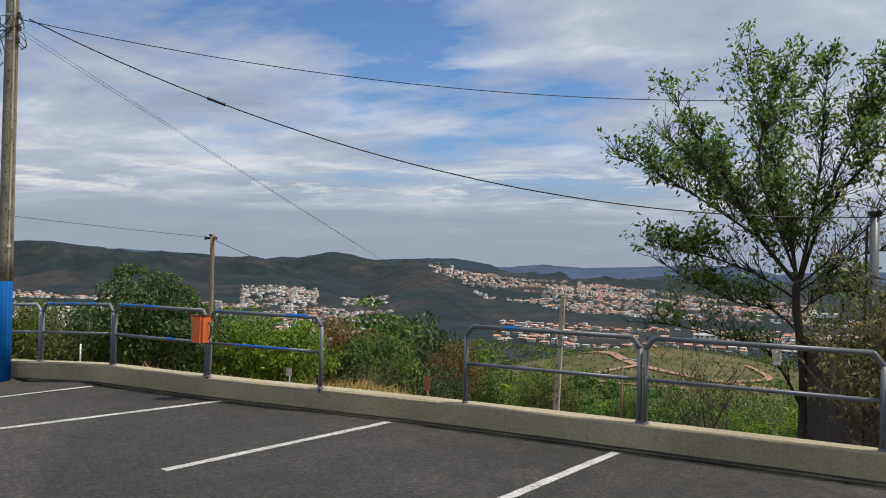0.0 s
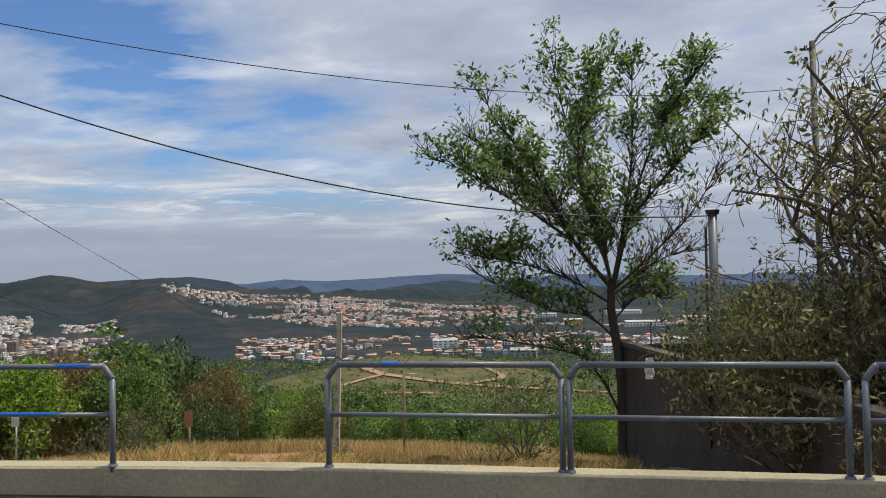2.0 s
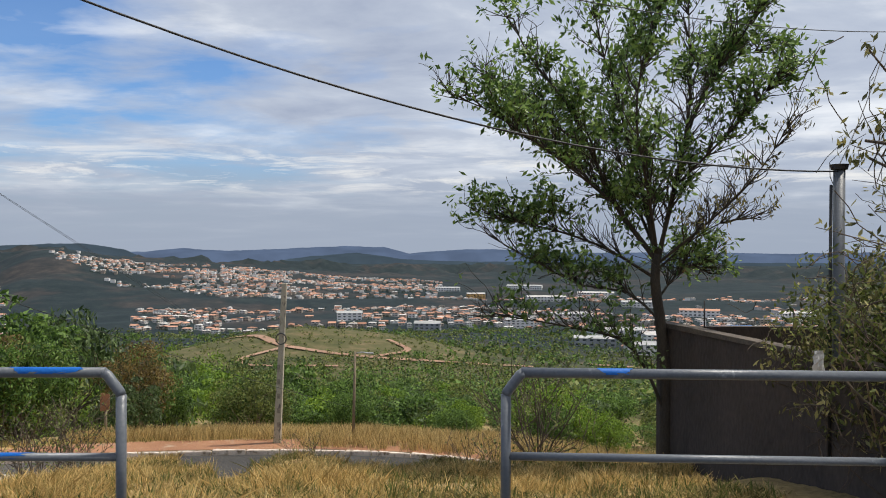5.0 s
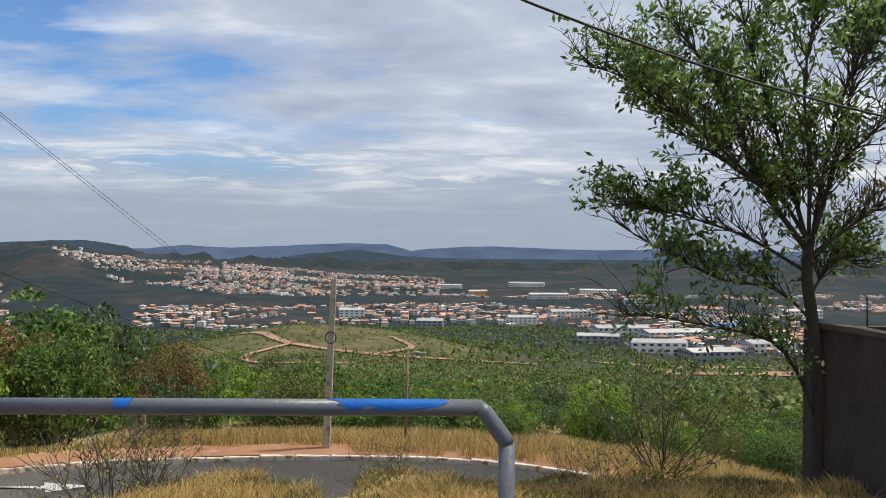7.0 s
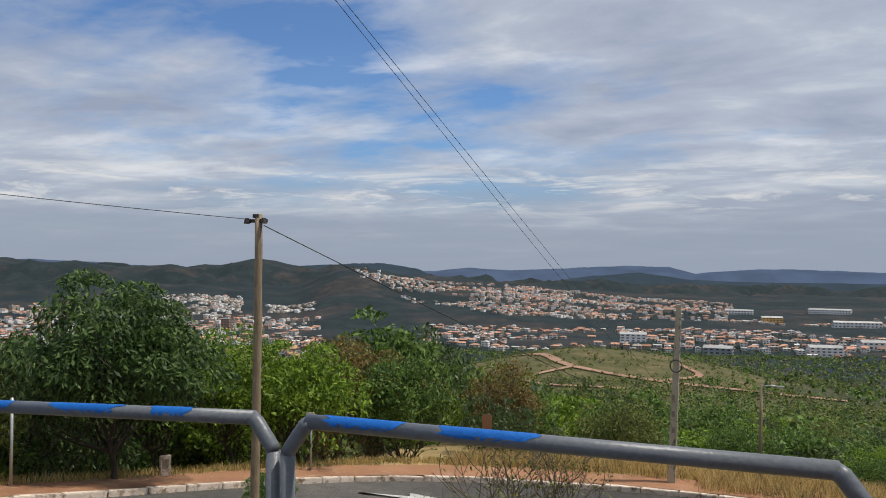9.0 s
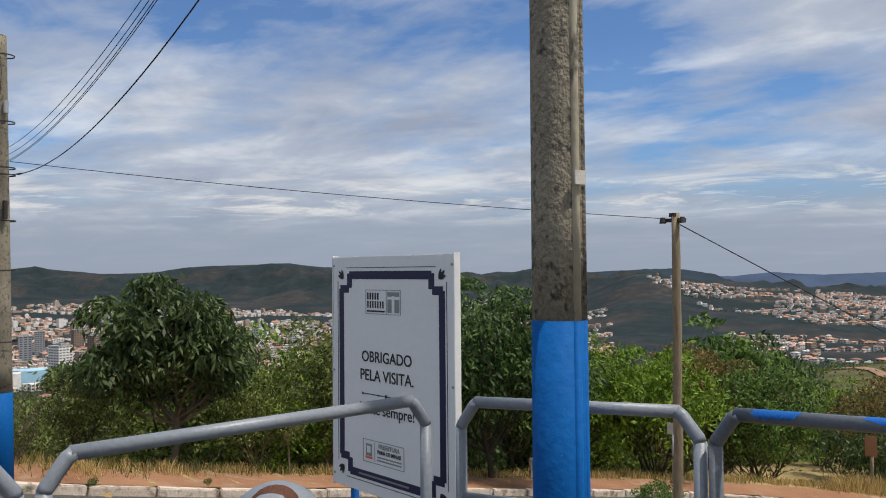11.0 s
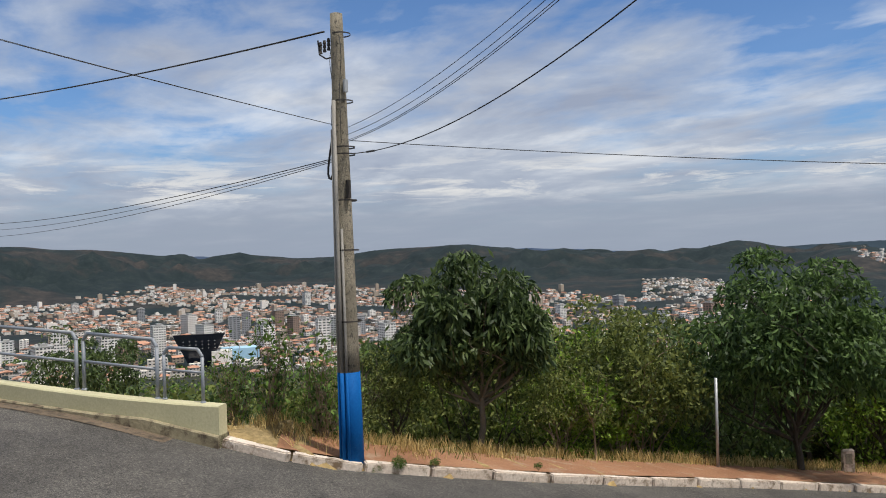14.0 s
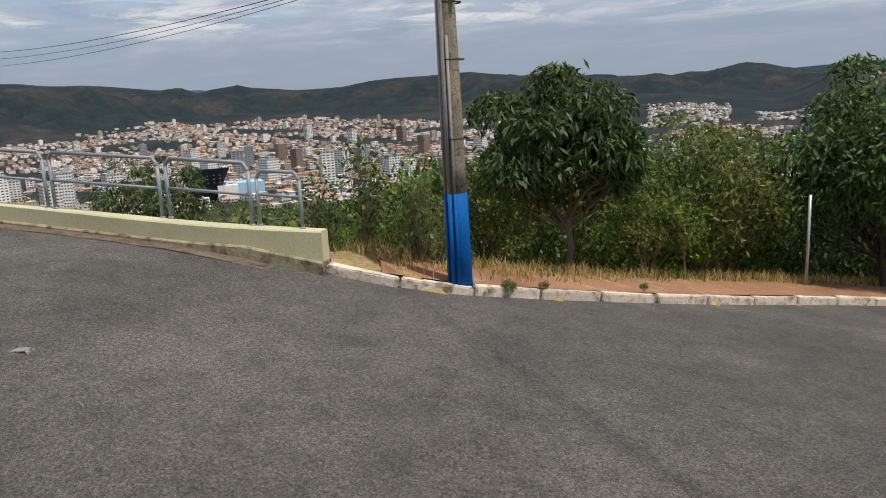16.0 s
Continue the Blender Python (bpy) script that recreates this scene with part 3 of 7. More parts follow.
    l.new(noise_at(6, 8), bump.inputs["Height"]), l.new(bump.outputs[0], b.inputs["Normal"])
    return m


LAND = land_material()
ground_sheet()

# the wall line round the lot, from the far end past the gap to the corner and back along the exit
LOT_WALL = smooth_line([(14, 2.98), (9.5, 3.42), (5.5, 3.74), (3.5, 3.86), (1.65, 3.95), (-0.3, 3.95), (-1.8, 3.93), (-3.5, 4.0), (-5.0, 4.05), (-6.0, 3.97), (-6.22, 3.6),
                        (-6.44, 2.3), (-6.60, 1.1), (-6.70, 0.35)], 0.4)


def strip_sheet(name, inner, outer, steps, z, mat, label, category, lines=None):
    verts, faces = [], []
    src = lines or EDGE
    for i, p in enumerate(src):
        a = src[max(i - 1, 0)]
        c = src[min(i + 1, len(src) - 1)]
        t = Vector((c.x - a.x, c.y - a.y, 0)).normalized()
        side = Vector((t.y, -t.x, 0))
        for k in range(steps + 1):
            d = inner + (outer - inner) * k / steps
            q = p + side * d
            verts.append((q.x, q.y, z(p, d)))
    for i in range(len(src) - 1):
        for k in range(steps):
            a = i * (steps + 1) + k
            faces.append((a, a + 1, a + steps + 2, a + steps + 1))
    return tagged(mesh_object(name, verts, faces, mat, smooth=True), label, category, kind="structure")


ROAD_PART = [p for p in EDGE if -24 < p.x < 14 and p.y > -3]
strip_sheet("road", 0.0, ROAD_W, 8, lambda p, d: p.z - KERB_H + 0.015 + 0.03 * math.sin(d / ROAD_W * math.pi), ASPHALT,
            "grey asphalt road bending down round the hillside", "road", ROAD_PART)


def lot_surface():
    """The parking lot and the paved apron that joins it to the road."""
    wall_x = np.array([p.x for p in LOT_WALL if p.y > 2.9 and p.x > -6.15][::-1])
    wall_y = np.array([p.y for p in LOT_WALL if p.y > 2.9 and p.x > -6.15][::-1])
    xs = np.arange(-30, 16.1, 0.5)
    ts = np.linspace(0, 1, 46)
    top = np.where(xs > -6.2, np.interp(xs, wall_x, wall_y), 5.2)
    gx = np.repeat(xs, len(ts))
    gy = np.concatenate([-22 + (t + 22) * ts ** 0.8 for t in top])
    gz = ground_height(gx, gy) + 0.006
    d, _ = edge_distance(gx, gy)
    m = len(ts)
    keep = d > 2.4
    faces = []
    for i in range(len(xs) - 1):
        for k in range(m - 1):
            f = (i * m + k, (i + 1) * m + k, (i + 1) * m + k + 1, i * m + k + 1)
            if all(keep[j] for j in f):
                faces.append(f)
    return tagged(mesh_object("parking_lot", list(zip(gx, gy, gz)), faces, ASPHALT, smooth=True), "worn dark asphalt parking lot beside the low wall", "parking lot", kind="structure")


lot_surface()


def stripe(a, b, width, mat, label):
    """A worn line of paint on the asphalt."""
    a, b = Vector(a), Vector(b)
    t = (b - a).normalized()
    s = Vector((-t.y, t.x)) * width / 2
    verts, faces = [], []
    n = max(3, int((b - a).length / 0.12))
    for i in range(n + 1):
        p = a + (b - a) * i / n
        for sgn in (-1, 1):
            q = p + s * sgn * random.uniform(0.86, 1.08)
            verts.append((q.x, q.y, ground_at(q.x, q.y) + 0.011))
        if i:
            faces.append((2 * i - 2, 2 * i - 1, 2 * i + 1, 2 * i))
    return tagged(mesh_object("parking_line", verts, faces, mat), label, "road marking", "parking bay lines", "structure")


for a, b in (((-3.7, 3.74), (-4.4, 1.4)), ((-1.55, 3.8), (-2.6, 0.85)), ((0.82, 3.76), (0.16, 1.1)), ((3.36, 3.66), (2.78, 1.05)), ((5.8, 3.5), (5.2, 0.9)), ((8.2, 3.3), (7.6, 0.6))):
    stripe(a, b, 0.095, PAINT_WHITE, "worn white painted parking bay line on asphalt")
for a, b in (((-14.6, 2.0), (-14.0, 0.6)), ((-15.6, 0.2), (-14.9, 0.9)), ((-14.2, 1.1), (-13.5, 0.5))):
    stripe(a, b, 0.12, PAINT_OLD, "faded old white paint marking on asphalt")


def painted_arrow(x, y, turn):
    v = [(-0.12, -1.1), (0.12, -1.1), (0.12, 0.2), (0.42, 0.2), (0, 1.2), (-0.42, 0.2), (-0.12, 0.2)]
    c, s = math.cos(turn), math.sin(turn)
    pts = [(x + a * c - b * s, y + a * s + b * c) for a, b in v]
    ob = mesh_object("road_arrow", [(px, py, ground_at(px, py) + 0.055) for px, py in pts], [(0, 1, 2, 6), (2, 3, 4, 5, 6)], PAINT_WHITE)
    tagged(ob, "white painted direction arrow on the lower road", "road marking", kind="structure")


painted_arrow(-9.9, 20.2, radians(-62))


def wall_along(name, line, width, z0, z1, mat, label, cap=0.02):
    """A low masonry wall with rounded top edges and a slightly wavy face."""
    prof = [(-width / 2, 0, 0), (-width / 2, 1, -cap), (-width / 2 + cap, 1, 0), (width / 2 - cap, 1, 0), (width / 2, 1, -cap), (width / 2, 0, 0)]
    verts, faces = [], []
    for i, p in enumerate(line):
        a, c = line[max(i - 1, 0)], line[min(i + 1, len(line) - 1)]
        t = Vector((c.x - a.x, c.y - a.y, 0)).normalized()
        s = Vector((-t.y, t.x, 0))
        lo, hi = z0(p), z1(p)
        for off, top, dz in prof:
            wob = 0.008 * noise.noise((p.x * 1.7, p.y * 1.7, off * 9 + dz))
            q = Vector((p.x, p.y, 0)) + s * (off + wob)
            verts.append((q.x, q.y, (hi if top else lo) + dz + wob * 0.6))
    m = len(prof)
    for i in range(len(line) - 1):
        for k in range(m - 1):
            a = i * m + k
            faces.append((a, a + 1, a + m + 1, a + m))
    faces += [tuple(range(m - 1, -1, -1)), tuple((len(line) - 1) * m + k for k in range(m))]
    return tagged(mesh_object(name, verts, faces, mat), label, "wall", kind="structure")


fine_wall = smooth_line([(p.x, p.y, 0) for p in LOT_WALL[::2]] + [(LOT_WALL[-1].x, LOT_WALL[-1].y, 0)], 0.15)
wall_along("low_wall", fine_wall, 0.22, lambda p: min(ground_at(p.x, p.y), lot_height(p.x)) - 0.5, lambda p: lot_height(p.x) + 0.26, WALL_LOW,
           "low beige limewashed kerb wall edging the parking lot")


def crack_line():
    """The broken, dirt-filled joint where the asphalt meets the wall."""
    random.seed(4)
    verts, faces = [], []
    for i, p in enumerate(fine_wall):
        a, c = fine_wall[max(i - 1, 0)], fine_wall[min(i + 1, len(fine_wall) - 1)]
        t = Vector((c.x - a.x, c.y - a.y, 0)).normalized()
        s = Vector((-t.y, t.x, 0))
        w = max(0.008, 0.03 + 0.05 * noise.noise((p.x * 1.3, p.y, 3)) + random.uniform(-0.008, 0.012))
        z = lot_height(p.x) + 0.012
        for off in (0.108, 0.115 + w):
            q = Vector((p.x, p.y, 0)) + s * off
            verts.append((q.x, q.y, z + (0.012 if off < 0.11 else 0.0)))
        if i:
            faces.append((2 * i - 2, 2 * i - 1, 2 * i + 1, 2 * i))
    tagged(mesh_object("wall_joint", verts, faces, CRACK), "dark broken dirt-filled joint along the wall foot", "joint", kind="structure")


crack_line()
UPPER_WALL = [p for p in EDGE if p.x < -16.35 and p.x > -34]
UPPER_WALL = smooth_line([(p.x, p.y, p.z) for p in UPPER_WALL[::2]] + [(-16.5, 4.72, -1.08)], 0.2)


def upper_top(p):
    return -0.22 - 0.068 * max(0.0, p.x + 21.2) + 0.06 * max(0.0, -21.2 - p.x)


wall_along("upper_wall", [p for p in UPPER_WALL if p.x < -16.83], 0.24, lambda p: p.z - 0.4, upper_top, WALL_CREAM, "low cream limewashed wall along the upper road bend")
wall_along("upper_wall_footing", [p for p in UPPER_WALL if p.x < -16.76], 0.34, lambda p: p.z - 0.8, lambda p: min(upper_top(p) - 0.24, p.z + 0.06), FOOTING, "crumbling brown earth footing under the cream wall")
strip_sheet("gutter_dirt", 0.10, 0.42, 3, lambda p, d: p.z - KERB_H + 0.024 + 0.03 * math.sin(d / ROAD_W * math.pi) + 0.012 * noise.noise((p.x * 2, p.y * 2, d)), CRUMBLE, "brown dirt washed along the road edge", "dirt", [p for p in ROAD_PART if p.x < -17.0])


# ---- kerb stones and footpath ----
strip_sheet("pavement", -1.35, -0.14, 3, lambda p, d: p.z + 0.005 + 0.02 * noise.noise((p.x, p.y, d)), RED_EARTH, "trodden red earth footpath behind the kerb", "footpath",
            [p for p in EDGE if p.x > -16.6 and p.x < 5.0 and p.y > 4.6])


# ---- railings ----
def pipe_frame(p, q, z_foot, z_top, mat, r, bend=0.105, mid=0.42):
    """One welded railing panel: a bent pipe with clipped corners, and a middle rail."""
    p, q = Vector((*p, 0)), Vector((*q, 0))
    t = (q - p).normalized()
    zp, zq = (z_foot, z_foot) if isinstance(z_foot, (int, float)) else z_foot
    h = z_top
    ob = thing("railing", (p.x, p.y, zp), "grey painted steel pipe railing panel on the low wall", "railing", "railings")
    o = Vector((p.x, p.y, zp))

    def at(a, z):
        return p + t * a + Vector((0, 0, z)) - o

    n = (q - p).length
    zz = lambda a: zp + (zq - zp) * a / n
    posts = (tube("post", [at(0, zp - 0.05), at(0, zp + h - bend)], r, mat, ob, sides=12),
             tube("post", [at(n, zq - 0.05), at(n, zq + h - bend)], r, mat, ob, sides=12))
    tube("elbow", [at(0, zp + h - bend - 0.002), at(0.006, zp + h - bend + 0.012), at(bend * 0.72 - 0.01, zz(bend) + h - 0.012), at(bend * 0.72 + 0.01, zz(bend) + h)], r * 1.01, mat, ob, sides=12)
    tube("elbow", [at(n, zq + h - bend - 0.002), at(n - 0.006, zq + h - bend + 0.012), at(n - bend * 0.72 + 0.01, zz(n - bend) + h - 0.012), at(n - bend * 0.72 - 0.01, zz(n - bend) + h)], r * 1.01, mat, ob, sides=12)
    tube("top_rail", [at(bend * 0.7, zz(bend) + h), at(n - bend * 0.7, zz(n - bend) + h)], r, mat, ob, sides=12)
    tube("middle_rail", [at(r * 0.6, zz(0) + mid), at(n - r * 0.6, zz(n) + mid)], r * 0.8, mat, ob, sides=12)
    for a, z, post in ((0, zp, posts[0]), (n, zq, posts[1])):
        bm = bmesh.new()
        bmesh.ops.create_cone(bm, cap_ends=True, segments=14, radius1=r * 1.7, radius2=r * 1.25, depth=0.02, matrix=Matrix.Translation(at(a, z + 0.012)))
        part("base_weld", bm, mat, post)
    return ob, at, n, zz, h


def blue_patch(made, a, b, r, on_mid=False, mid=0.42):
    """Blue paint left on the upper side of a pipe, with ragged ends."""
    ob, at, n, zz, h = made
    random.seed(int(a * 100) + int(on_mid))
    r = r * (0.8 if on_mid else 1.0) + 0.0012
    verts, faces = [], []
    m, k = 11, 14
    for j in range(m):
        ang = radians(-95 + 190 * j / (m - 1))
        edge = abs(j - (m - 1) / 2) / ((m - 1) / 2)
        s0 = a + (b - a) * (0.30 * edge ** 2 * random.random() + 0.10 * random.random())
        s1 = b - (b - a) * (0.30 * edge ** 2 * random.random() + 0.10 * random.random())
        for i in range(k + 1):
            s = s0 + (s1 - s0) * i / k
            c = at(s, zz(s) + (mid if on_mid else h))
            verts.append(c + Vector((0, -math.sin(ang) * r, math.cos(ang) * r)))
    for j in range(m - 1):
        for i in range(k):
            if j in (0, m - 2) and random.random() < 0.35:
                continue
            o = j * (k + 1) + i
            faces.append((o, o + 1, o + k + 2, o + k + 1))
    mesh_object("paint_patch", verts, faces, PIPE_BLUE, ob, "patch of rubbed blue paint", smooth=True)


R = 0.0245
WT = lambda x: float(lot_height(x)) + 0.26
panels = {}
for key, p, q in (("r6", (7.75, 3.54), (9.6, 3.37)), ("r5", (5.70, 3.68), (7.62, 3.55)), ("r4", (3.59, 3.80), (5.58, 3.69)), ("r3", (1.67, 3.90), (3.53, 3.81)),
                  ("r2", (-1.81, 3.85), (-0.15, 3.86)), ("r1", (-3.53, 3.95), (-1.87, 3.87)), ("r0", (-5.05, 4.03), (-3.59, 3.96)),
                  ("a1", (-6.12, 3.93), (-5.11, 4.04)), ("a2", (-6.42, 2.32), (-6.19, 3.78)), ("a3", (-6.68, 0.65), (-6.45, 2.25))):
    panels[key] = pipe_frame(p, q, (WT(p[0]), WT(q[0])), 0.82 if key not in ("a2", "a3") else 0.85, PIPE if key[0] == "r" else PIPE_LIGHT, R)
blue_patch(panels["r2"], 1.12, 1.50, R), blue_patch(panels["r1"], 0.12, 0.42, R), blue_patch(panels["r1"], 0.5, 0.85, R), blue_patch(panels["r0"], 0.12, 0.3, R), blue_patch(panels["r0"], 0.45, 0.85, R), blue_patch(panels["r0"], 0.95, 1.15, R)
blue_patch(panels["r2"], 0.12, 0.17, R), blue_patch(panels["r2"], 0.5, 0.56, R), blue_patch(panels["r2"], 0.35, 1.3, R, True)
blue_patch(panels["r1"], 0.95, 1.15, R, True), blue_patch(panels["r3"], 0.02 + 0.4, 0.6, R)

UP = [(-17.7, 3.72), (-18.95, 2.92), (-20.7, 1.78), (-22.6, 0.62), (-24.6, -0.75)]
for (ax, ay), (bx, by) in zip(UP, UP[1:]):
    fa, fb = Vector((ax, ay, 0)), Vector((bx, by, 0))
    t = (fb - fa).normalized() * 0.07
    pipe_frame((fb - t)[:2], (fa + t)[:2], (upper_top(fb), upper_top(fa)), 0.84, PIPE_LIGHT, 0.027)
pipe_frame((-17.66, 3.75), (-17.15, 4.12), (upper_top(Vector((-17.66, 0, 0))), upper_top(Vector((-17.15, 0, 0)))), 0.74, PIPE_LIGHT, 0.024, 0.10)


# ---- litter bins ----
def orange_bin(x, y, z):
    ob = thing("litter_bin", (x, y, z), "orange painted open metal litter bin with rusty inside", "litter bin", turn=2)
    w0, w1, h, th = 0.084, 0.100, 0.33, 0.006
    for name, mat, k, label in (("shell", ORANGE, 0.0, ""), ("lining", RUST, th, "rusty brown inside")):
        a, b = w0 - k, w1 - k
        v = [(-a, -a, k), (a, -a, k), (a, a, k), (-a, a, k), (-b, -b, h), (b, -b, h), (b, b, h), (-b, b, h)]
        bm = bmesh.new()
        vs = [bm.verts.new(c) for c in v]
        for f in ((3, 2, 1, 0), (0, 1, 5, 4), (1, 2, 6, 5), (2, 3, 7, 6), (3, 0, 4, 7)):
            bm.faces.new([vs[i] for i in f])
        bmesh.ops.bevel(bm, geom=[e for e in bm.edges if abs(e.verts[0].co.z - e.verts[1].co.z) > 0.1], offset=0.03, segments=3, affect="EDGES")
        if k:
            bmesh.ops.reverse_faces(bm, faces=bm.faces)
        part(name, bm, mat, ob, label)
    rim = [(-w1, -w1, h), (w1, -w1, h), (w1, w1, h), (-w1, w1, h), (-w1, -w1, h)]
    for a, b in zip(rim, rim[1:]):
        tube("rim", [a, b], 0.006, RUST, ob, "rusty edge", 8)
    tube("side_handle", [(w1 + 0.0, 0.02, h * 0.75), (w1 + 0.05, 0.02, h * 0.6), (w1 + 0.05, 0.02, h * 0.3), (w0 + 0.02, 0.02, h * 0.15)], 0.008, IRON, ob, "", 8)
    tube("stake", [(0.0, w1 + 0.045, h * 0.9), (0.0, w1 + 0.045, -z + WT(x) - 0.02)], 0.022, PIPE, ob, "grey steel stake", 10)
    bm = box((0.05, 0.08, 0.04), (0, w1 + 0.012, h * 0.6))
    part("bracket", bm, IRON, ob)


orange_bin(-1.82, 3.70, 0.70)


def dome_bin(x, y, z):
    """A grey drum bin with a domed lid and a dark disc for its round mouth."""
    ob = thing("drum_bin", (x, y, z), "grey drum litter bin with domed lid and open mouth", "litter bin")
    bm = bmesh.new()
    bmesh.ops.create_cone(bm, cap_ends=True, segments=24, radius1=0.15, radius2=0.17, depth=0.55, matrix=Matrix.Translation((0, 0, 0.275)))
    part("drum", bm, PIPE_LIGHT, ob, smooth=True)
    bm = bmesh.new()
    bmesh.ops.create_uvsphere(bm, u_segments=24, v_segments=12, radius=0.175, matrix=Matrix.Translation((0, 0, 0.55)))
    bmesh.ops.delete(bm, geom=[v for v in bm.verts if v.co.z < 0.548], context="VERTS")
    part("lid", bm, PIPE_LIGHT, ob, smooth=True)
    # No hole is cut: a dark disc paints the mouth's inner shade.
    bm = bmesh.new()
    tilt = Matrix.Translation((0.075, -0.07, 0.655)) @ Euler((radians(38), radians(38), 0)).to_matrix().to_4x4()
    bmesh.ops.create_cone(bm, cap_ends=True, segments=20, radius1=0.085, radius2=0.09, depth=0.02, matrix=tilt)
    part("mouth", bm, RUST, ob, "dark disc standing in for the shaded opening", smooth=True)


# ---- poles and cables ----
def ring(z, r, name, mat, ob, tall=0.03):
    bm = bmesh.new()
    bmesh.ops.create_cone(bm, cap_ends=False, segments=20, radius1=r, radius2=r, depth=tall, matrix=Matrix.Translation((0, 0, z)))
    part(name, bm, mat, ob, smooth=True)


def street_pole(x, y, base, top, blue, r0, r1, label, lean=(0, 0), strip=0.9):
    h = top - base
    ob = thing("utility_pole", (x, y, base), label, "utility pole", "utility poles")
    ax = lambda z: Vector((lean[0] * z / h, lean[1] * z / h, z))
    rad = lambda z: r0 + (r1 - r0) * z / h
    hb = blue - base
    tube("shaft", [ax(hb + (h - hb) * i / 12) for i in range(13)], [rad(hb + (h - hb) * i / 12) for i in range(13)], CONCRETE, ob, "stained grey concrete", 22)
    tube("painted_foot", [ax(-0.3), ax(hb * 0.5), ax(hb)], [rad(0) + 0.002, rad(hb * 0.5) + 0.002, rad(hb) + 0.002], BLUE, ob, "bright blue paint, scuffed", 22)
    return ob, ax, rad, h, hb


# pole inside the lot with a cement-filled seam
P1 = (-5.515, 3.76)
pole, ax, rad, h, hb = street_pole(*P1, float(lot_height(-5.34)), 5.75, 1.345, 0.104, 0.087, "weathered concrete utility pole with blue painted foot")
for a, w in ((radians(-18), 0.017), (radians(9), 0.012)):
    off = lambda z, a=a: ax(z) + Vector((math.cos(a), math.sin(a), 0)) * (rad(z) - 0.004)
    tube("cement_seam", [off(hb + (h - hb) * i / 10) for i in range(11)], w, CONCRETE_PALE if w > 0.015 else CONCRETE, pole, "pale cement seam", 10)
    tube("painted_seam", [off(-0.2), off(hb)], w, BLUE, pole, "blue painted seam", 10)
bm = box((0.05, 0.006, 0.05), (0.116, -0.037, 1.93), 0.0, Matrix.Rotation(radians(73), 4, "Z"))
part("tag", bm, TAG, pole, "small pale paper tag")
for z in (4.9, 5.08, 5.25):
    ring(z, 0.09, "steel_band", STEEL, pole)
for dx, dz in ((0.12, 5.25), (0.12, 5.08), (-0.12, 5.2), (0.1, 4.9)):
    bm = bmesh.new()
    bmesh.ops.create_cone(bm, cap_ends=True, segments=12, radius1=0.035, radius2=0.022, depth=0.09, matrix=Matrix.Translation((dx, 0.02, dz)))
    part("insulator", bm, IRON, pole)
random.seed(12)
for k in range(7):
    a = random.uniform(0, 6.28)
    pts = [Vector((math.cos(a + i * 0.8) * random.uniform(0.1, 0.22), math.sin(a + i * 0.8) * random.uniform(0.1, 0.22), 4.8 + i * 0.09 + random.uniform(-0.1, 0.1))) for i in range(6)]
    tube("loose_wire", smooth_line(pts, 0.05), 0.006, CABLE, pole, "tangled black wire", 6)

# pole beyond the road
BP = (-15.98, 5.82)
BP_Z = -1.32
pole2, ax2, rad2, h2, hb2 = street_pole(*BP, BP_Z, 4.92, -0.13, 0.158, 0.088, "weathered concrete utility pole with blue foot and strapped conduits", (-0.03, -0.05))
for a, w, z1 in ((radians(-70), 0.03, 5.0), (radians(-100), 0.022, 4.6), (radians(-45), 0.02, 3.2)):
    off = lambda z, a=a, w=w: ax2(z) + Vector((math.cos(a), math.sin(a), 0)) * (rad2(z) + w * 0.8)
    tube("conduit", [off(hb2), off(z1 * 0.5), off(z1)], w, CONDUIT, pole2, "grey strapped conduit", 10)
    tube("painted_conduit", [off(-0.1), off(hb2)], w, BLUE, pole2, "blue painted conduit", 10)
for z in (1.9, 2.9, 3.6, 4.25, 4.35, 5.0, 5.95):
    ring(z, rad2(z) + 0.045, "steel_band", IRON, pole2, 0.02)
bm = box((0.07, 0.05, 0.26), (0.14, -0.03, 3.75), 0.008)
part("junction_box", bm, IRON, pole2, "small black box")
bm = box((0.05, 0.06, 0.18), (0.12, -0.02, 5.2), 0.006)
part("photocell", bm, STEEL, pole2)
arm = tube("bracket_arm", [(-0.1, -0.02, 5.66), (-0.3, -0.08, 5.66), (-0.42, -0.12, 5.74), (-0.44, -0.13, 5.95)], 0.012, IRON, pole2, "", 8)
for dx in (-0.42, -0.3, -0.18):
    for k in range(3):
        bm = bmesh.new()
        bmesh.ops.create_cone(bm, cap_ends=True, segments=10, radius1=0.028, radius2=0.018, depth=0.05, matrix=Matrix.Translation((dx, -0.1, 5.78 + 0.06 * k)))
        part("insulator", bm, IRON, arm)
tube("cable_loop", smooth_line([(-0.1, -0.06, 5.0), (-0.16, -0.08, 4.6), (-0.26, -0.1, 4.2), (-0.3, -0.1, 4.0), (-0.22, -0.1, 3.92), (-0.12, -0.08, 4.1), (-0.08, -0.06, 4.35)], 0.1), 0.016, CABLE, pole2, "drooping black cable loop", 8)
for s in (-1, 1):
    tube("loose_wire", smooth_line([(0.09 * s, -0.08, 5.9), (0.16 * s, -0.1, 5.6), (0.1 * s, -0.1, 5.2), (0.13 * s, -0.12, 4.8), (0.1 * s, -0.1, 4.4)], 0.1), 0.005, CABLE, pole2, "loose black wire", 6)


